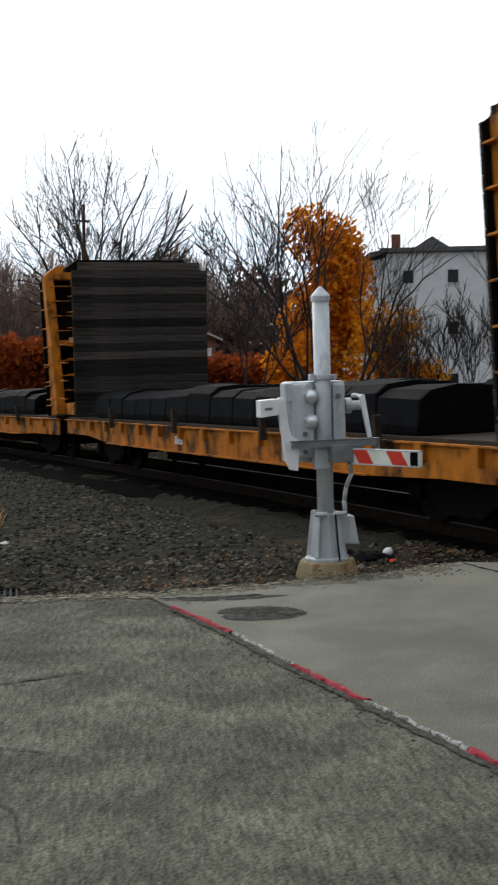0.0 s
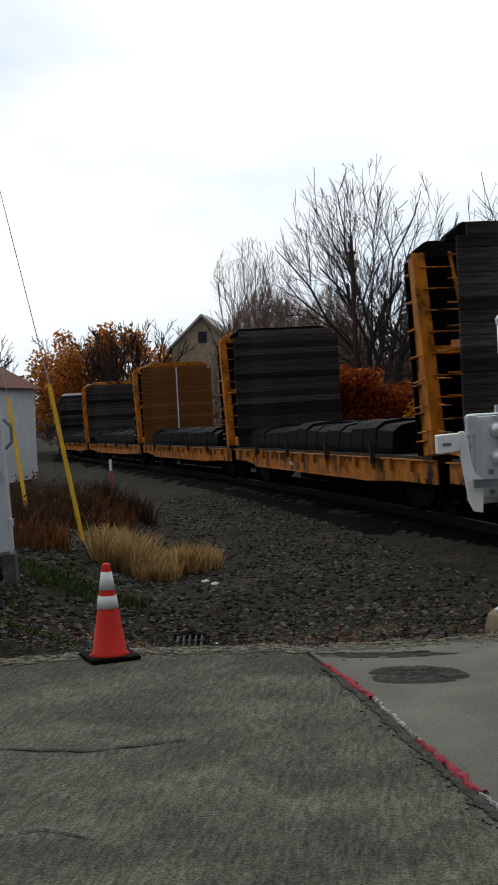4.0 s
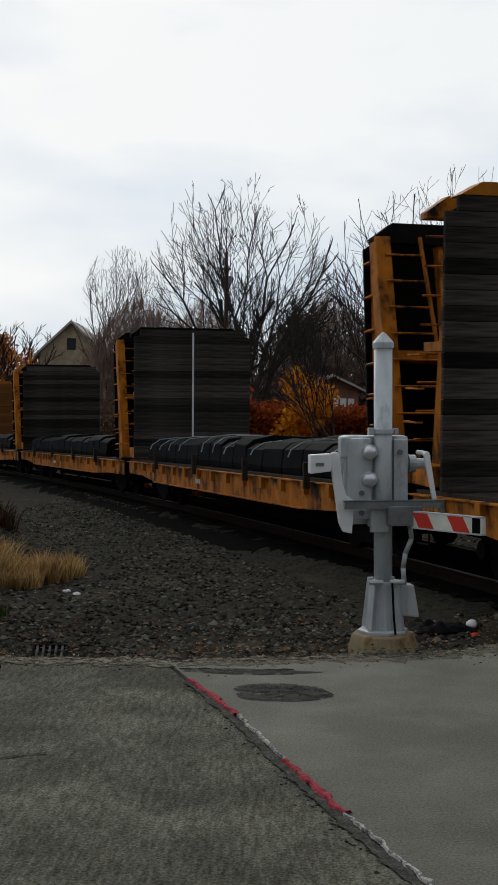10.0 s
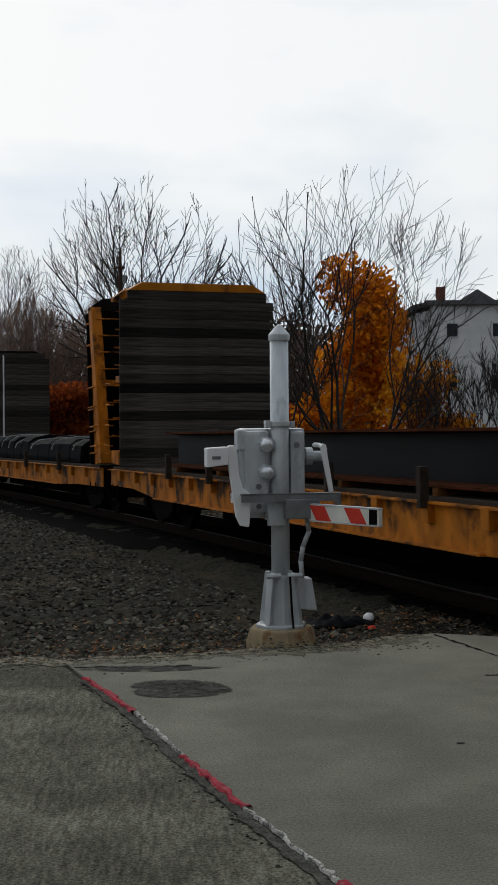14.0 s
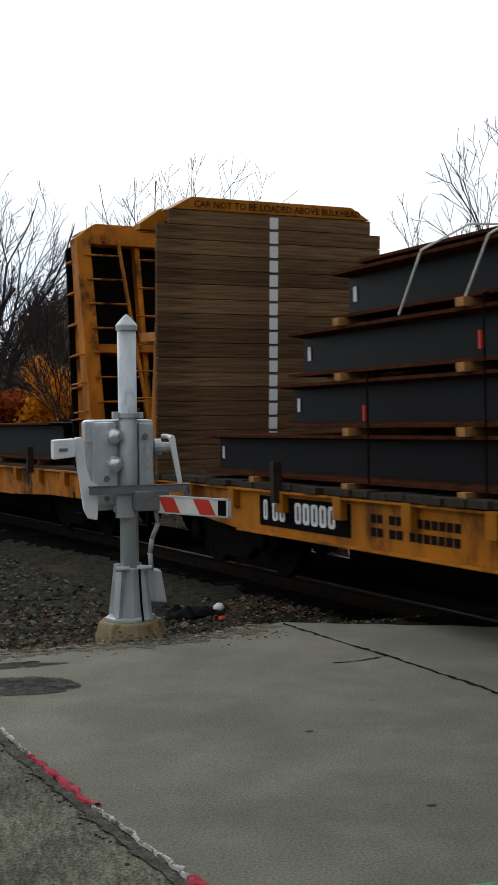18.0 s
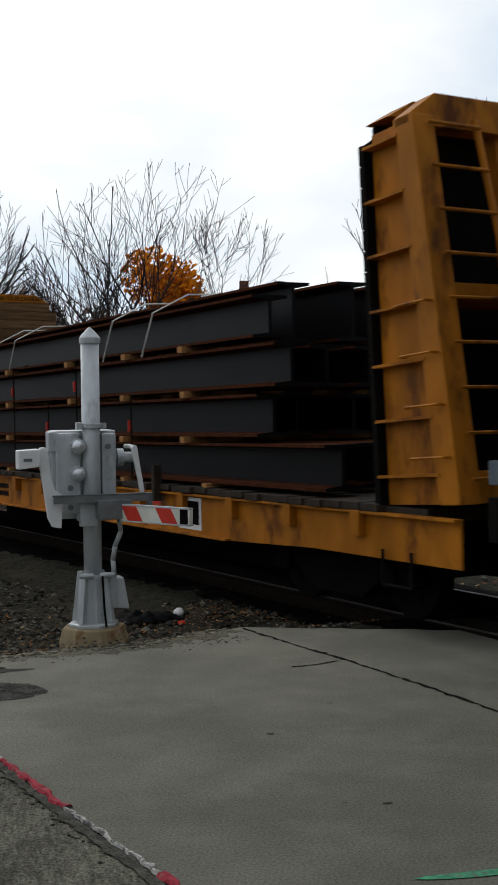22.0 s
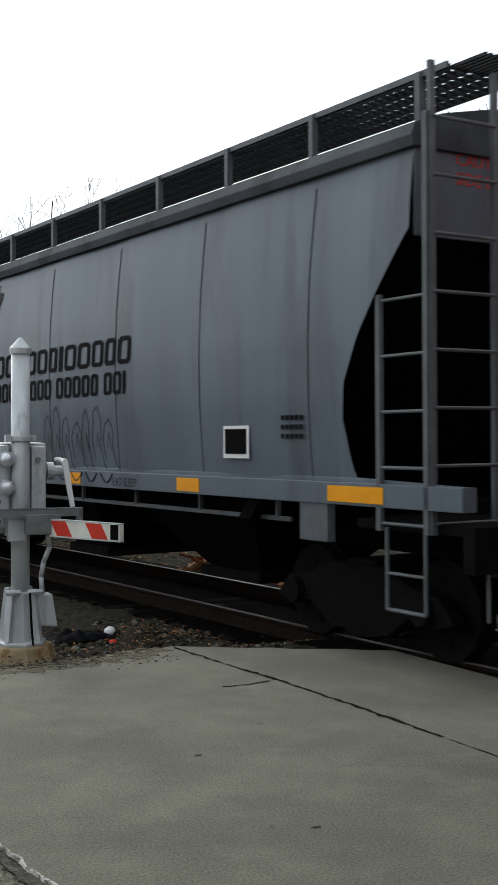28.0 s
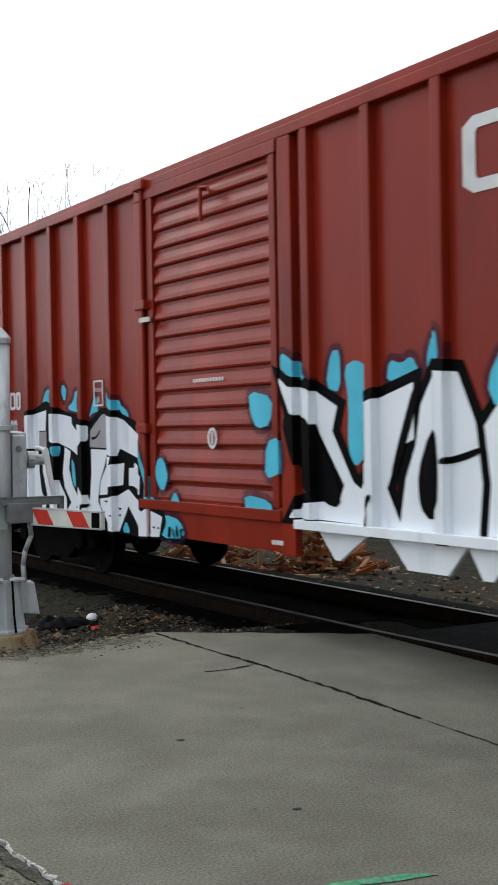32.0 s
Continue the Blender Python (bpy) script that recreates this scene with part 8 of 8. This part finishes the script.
def thicket(x, y, z0, top, rx, ry, n, seed, label):
    """Rounded crowd of fine brown twigs, most of them upright."""
    g = np.random.default_rng(seed)
    a, q, f = g.uniform(0, 6.28, n), np.sqrt(g.random(n)), g.random(n)
    f = f * (0.9 + 0.1 * np.sin(5 * a) + 0.06 * np.sin(11 * a + 1))
    w = np.sqrt(np.clip(1 - np.clip((f - 0.3) / 0.72, 0, 1) ** 2, 0, 1))
    C = np.stack([x + rx * q * w * np.cos(a), y + ry * q * w * np.sin(a), z0 + (top - z0) * f], 1)
    d = np.stack([g.normal(0, 0.45, n), g.normal(0, 0.45, n), np.full(n, 1.0)], 1)
    d *= (g.uniform(0.25, 0.7, n) / np.linalg.norm(d, axis=1))[:, None]
    u = np.stack([np.cos(a * 7), np.sin(a * 7), 0 * a], 1) * g.uniform(0.012, 0.028, (n, 1))
    V = np.stack([C - d - u, C - d + u, C + d + u * 0.4, C + d - u * 0.4], 1).reshape(-1, 3)
    me = bpy.data.meshes.new("thicket")
    me.from_pydata(V.tolist(), [], [(4 * i, 4 * i + 1, 4 * i + 2, 4 * i + 3) for i in range(n)])
    return tagged(part("thicket", me, M_THICKET, None), label, "thicket", "brown thickets", kind="stuff")


M_THICKET = island_mat("brown_twigs", [(0.24, 0.165, 0.13), (0.17, 0.125, 0.105), (0.29, 0.19, 0.14), (0.20, 0.15, 0.13)], thin=0.4)
thicket(3.9, 78, -1.4, 9.4, 4.3, 2.5, 15000, 201, "dark brown rounded thicket behind the small house")
thicket(-8.6, 82, -1.6, 9.6, 4.6, 2.5, 14000, 202, "grey-brown rounded thicket round the upright tree")
thicket(-4.2, 80, -1.6, 9.4, 3.4, 2.0, 9000, 203, "grey-brown leafless thicket")
mass("near_scrub", 9, 30, 26, 40, -0.6, 2.0, 120, (0.5, 1.0), 90, (0.07, 0.14), 95, M_BROWN_LEAF, "brown scrub beyond the crossing", "scrub")

mass("weed_heads", -7.8, -4.9, 16.5, 22, -0.25, 0.55, 60, (0.3, 0.55), 260, (0.02, 0.05), 96, M_BROWN_LEAF, "matted brown dead weed heads behind the cabinet", "weeds")
mass("weed_heads", -6.8, -4.6, 15.5, 20, -0.25, 0.35, 26, (0.25, 0.45), 260, (0.02, 0.05), 97, M_RUST_LEAF, "matted russet dead weed heads", "weeds")
# dry grass and weeds at the left of the track
def tufts(name, spots, blades, height, material, label, seed, category="grass"):
    g = np.random.default_rng(seed)
    V, F = [], []
    for x, y, rad, hs in spots:
        for _ in range(int(blades * rad)):
            a, q = g.uniform(0, 2 * np.pi), rad * np.sqrt(g.random())
            bx, by = x + q * np.cos(a), y + q * np.sin(a)
            h = height * hs * g.uniform(0.4, 1.1)
            lean = g.normal(0, 0.35, 2) * h
            w = g.uniform(0.006, 0.014)
            c, s = np.cos(a), np.sin(a)
            V.append((bx, by, h, lean[0], lean[1], w, c, s))
    V = np.array(V)
    z = ground_height(V[:, 0], V[:, 1])
    P = []
    for (bx, by, h, lx, ly, w, c, s), gz_ in zip(V, z):
        k = len(P)
        P += [(bx - c * w, by - s * w, gz_), (bx + c * w, by + s * w, gz_), (bx + lx * 0.4 + c * w * 0.7, by + ly * 0.4 + s * w * 0.7, gz_ + h * 0.6), (bx + lx * 0.4 - c * w * 0.7, by + ly * 0.4 - s * w * 0.7, gz_ + h * 0.6), (bx + lx, by + ly, gz_ + h)]
        F += [(k, k + 1, k + 2, k + 3), (k + 3, k + 2, k + 4)]
    me = bpy.data.meshes.new(name)
    me.from_pydata(P, [], F)
    me.materials.append(material)
    return tagged(new(name, me), label, category, kind="stuff")


g5 = random.Random(6)
tufts("tan_grass", [(-3.42 + g5.gauss(0, 0.38), 16.5 + g5.gauss(0, 0.5), g5.uniform(0.16, 0.4), g5.uniform(0.3, 1.05)) for _ in range(18)], 1300, 0.5, M_TAN_GRASS, "fluffy tan dry grass clump beside the ballast", 101)
tufts("brown_weeds", [(-6.2 + g5.uniform(-1.7, 1.2), 19.3 + g5.uniform(-3, 3.5), 0.55, g5.uniform(0.6, 1.1)) for _ in range(34)], 700, 0.5, M_BROWN_WEED, "tall brown dead weeds behind the cabinet", 102, "weeds")
tufts("rust_weeds", [(-5.6 + g5.uniform(-1.6, 0.9), 18 + g5.uniform(-3, 3.5), 0.5, g5.uniform(0.6, 1.1)) for _ in range(16)], 420, 0.46, M_RUST_WEED, "russet dead weeds among brown stalks", 103, "weeds")
tufts("green_grass", [(-4.3 + g5.uniform(-1.6, 1.6), 12.0 + g5.uniform(-2.6, 2.6), 0.35, g5.uniform(0.5, 1)) for _ in range(26)], 420, 0.14, M_GREEN_GRASS, "sparse dull green grass on the bank", 104)

# ---------------------------------------------------------------- buildings beyond the track
M_WHITE_WALL = mat("white_clapboard", (0.62, 0.63, 0.64), 0.7, vary=0.08, scale=2)
M_ROOF_G = mat("grey_shingles", (0.10, 0.10, 0.105), 0.9, vary=0.2, scale=6)
M_PANE = mat("dark_window_glass", (0.02, 0.023, 0.028), 0.12, vary=0.1)
bld = thing("white_building", "large white clapboard building with small dark windows", "building", m=pose(17.6, 62.5, -1.6, 0, 0, -14))
part("wall", B((-3.4, 9.0, 0, 9, 0, 9.6)), M_WHITE_WALL, bld)
part("roof", B((-3.7, 9.3, -0.3, 9.3, 9.6, 9.85)), M_ROOF_G, bld, "flat grey roof edge", bevel=0.03)
bm = bmesh.new()
prism(bm, [(-5.9, 0), (-3.4, 0), (-3.4, 9.4), (-4.2, 9.2), (-5.2, 8.6), (-5.9, 7.6)], "y", 0.5, 8)
wing = part("side_wing", bm, M_WHITE_WALL, bld, "lower side wing with a curved grey roof")
bm = bmesh.new()
prism(bm, [(-6.2, 7.5), (-5.3, 8.7), (-4.2, 9.4), (-3.4, 9.6), (-3.4, 9.85), (-4.3, 9.65), (-5.45, 8.9), (-6.35, 7.6)], "y", 0.2, 8.2)
part("wing_roof", bm, M_ROOF_G, bld)
for x in (-2.2, 0.2, 2.6, 5.0, 7.4):
    for z in (2.6, 5.4, 8.2):
        w = part("window", B((x - 0.36, x + 0.36, -0.06, -0.002, z - 0.34, z + 0.5)), M_SHED, bld)
        part("pane", B((x - 0.28, x + 0.28, -0.085, -0.061, z - 0.26, z + 0.42)), M_PANE, w)
part("chimney", B((-3.1, -2.6, 1, 1.6, 9.8, 10.7)), M_ROOF_R, bld, bevel=0.02)
bm = bmesh.new()
prism(bm, [(-2.0, 9.8), (0.2, 9.8), (-0.9, 10.5)], "y", 0.4, 8)
part("dormer", bm, M_ROOF_G, bld)

M_TAN_WALL = mat("red_brown_siding", (0.23, 0.105, 0.070), 0.8, vary=0.15, scale=2)
M_FASCIA = mat("weathered_fascia", (0.42, 0.38, 0.34), 0.7, vary=0.15, scale=3)
tan = thing("small_house", "small red-brown house with a low gable and a white garage door", "house", m=pose(3.4, 60, -1.4, 0, 1, 8))
part("wall", B((-1.12, 1.2, 0, 6, 0, 4.78)), M_TAN_WALL, tan)
bm = bmesh.new()
prism(bm, [(-1.12, 4.79), (1.2, 4.79), (-0.18, 5.36)], "y", 0.0, 6.0)
part("gable", bm, M_TAN_WALL, tan)
for nm, y0, y1, m_, lb in (("roof", -0.3, 6.2, M_ROOF_R, "low brown gable roof"), ("fascia", -0.36, -0.31, M_FASCIA, "pale fascia boards")):
    bm = bmesh.new()
    prism(bm, [(-1.42, 4.66), (-0.18, 5.38), (1.5, 4.66), (1.5, 4.78), (-0.18, 5.50), (-1.42, 4.78)], "y", y0, y1)
    part(nm, bm, m_, tan, lb)
gd = part("garage_door", B((-0.18, 1.02, -0.03, -0.002, 2.4, 4.36)), M_TAN_WALL, tan, "white panelled garage door")
for k in range(3):
    for z in (2.5, 3.2, 3.9):
        part("panel", B((-0.13 + k * 0.4, 0.19 + k * 0.4, -0.06, -0.031, z, z + 0.42)), M_WHITE, gd, bevel=0.02)

M_FAR_WALL = mat("weathered_gable", (0.40, 0.31, 0.21), 0.85, vary=0.25, scale=2)
fh = thing("gabled_house", "distant weathered tan house with a steep gable", "house", m=pose(-15.33, 94.0, -1.9))
bm = bmesh.new()
prism(bm, [(-2.6, 0), (2.6, 0), (2.6, 8.5), (0, 10.95), (-2.6, 8.5)], "y", 0, 7)
part("wall", bm, M_FAR_WALL, fh)
bm = bmesh.new()
prism(bm, [(-2.95, 8.2), (0, 10.97), (2.95, 8.2), (2.95, 8.4), (0, 11.2), (-2.95, 8.4)], "y", -0.4, 7.4)
part("roof", bm, M_FASCIA, fh, "pale weathered gable roof edge")
part("window", B((-0.35, 0.35, -0.05, -0.002, 8.9, 9.8)), M_PANE, fh)

# utility pole beside the tall tree
pp, ph3 = utility_pole(-1.7, 50.0, 8.75, 0.075, 0.0, "distant dark utility pole with a short cross arm")
part("cross_arm", B((-0.2, 0.2, -0.05, 0.05, ph3 - 0.75, ph3 - 0.66)), M_POLE, pp)
part("transformer", (lambda b: (rod(b, (0.16, 0, ph3 - 1.3), (0.16, 0, ph3 - 1.0), 0.08, 8), b)[1])(bmesh.new()), M_DARKGREY, pp)

# heap of rusty scrap wood beyond the track, seen under the cars
M_HEAP = island_mat("scrap_heap", [(0.22, 0.075, 0.03), (0.30, 0.16, 0.08), (0.16, 0.06, 0.03), (0.36, 0.26, 0.16)])
g6 = random.Random(8)
for hx, hy, rad, top in ((5.35, 19.3, 0.95, 1.05), (7.25, 18.9, 1.1, 0.8)):
    bm = bmesh.new()
    hz = gh(hx, hy)
    for k in range(150):
        a, q = g6.uniform(0, 6.28), g6.random()
        p = Vector((hx + rad * q * math.cos(a), hy + rad * q * math.sin(a), hz + top * (1 - q) * g6.random()))
        e = p + Vector((g6.uniform(-1, 1), g6.uniform(-1, 1), g6.uniform(-0.3, 0.3))).normalized() * g6.uniform(0.2, 0.6)
        rod(bm, p, e, g6.uniform(0.02, 0.05), 4)
    tagged(part("scrap_wood_heap", bm, M_HEAP, None), "heap of orange-brown scrap timber beyond the track", "scrap heap", "scrap heaps", kind="stuff")

# the old red boxcar at the head of the visible train
S_OLD = COUPLING + L_FLAT + 8.6
old = rider(thing("boxcar", "faded dark red old boxcar at the far end of the train", "railway car"), S_OLD, 5.6)
ob_ = part("body", B((-7.8, 7.8, -1.5, 1.5, 0.95, 4.3)), M_RED_OLD, old, bevel=0.02)
for k in range(15):
    x = -7.5 + k * 1.07
    part("side_post", B((x - 0.05, x + 0.05, 1.5, 1.56, 0.95, 4.25)), M_RED_OLD, old)
bm = bmesh.new()
prism(bm, [(1.55, 4.28), (0, 4.5), (-1.55, 4.28)], "x", -7.85, 7.85)
part("roof", bm, M_RED_OLD, old)
part("door", B((-1.4, 1.4, 1.56, 1.6, 1.0, 4.1)), M_RED_OLD, old)
part("white_mark", B((-6.9, -6.4, 1.505, 1.51, 1.1, 1.9)), M_WHITE, old, "small white stencilled mark")
for x in (-5.6, 5.6):
    add_truck(old, x)
add_couplers(old, 8.6)


def motions():
    for ob, s, half, at in MOVERS:
        walk(ob, [(t, car_pose(s + run(t), half) @ at) for t in range(33)])
    for w, k in WHEELS:
        rows = [(i * 0.2, pose(k, 0, 0.42, 0, math.degrees(run(i * 0.2) / 0.42) % 360, 0)) for i in range(161)]
        walk(w, rows)


motions()
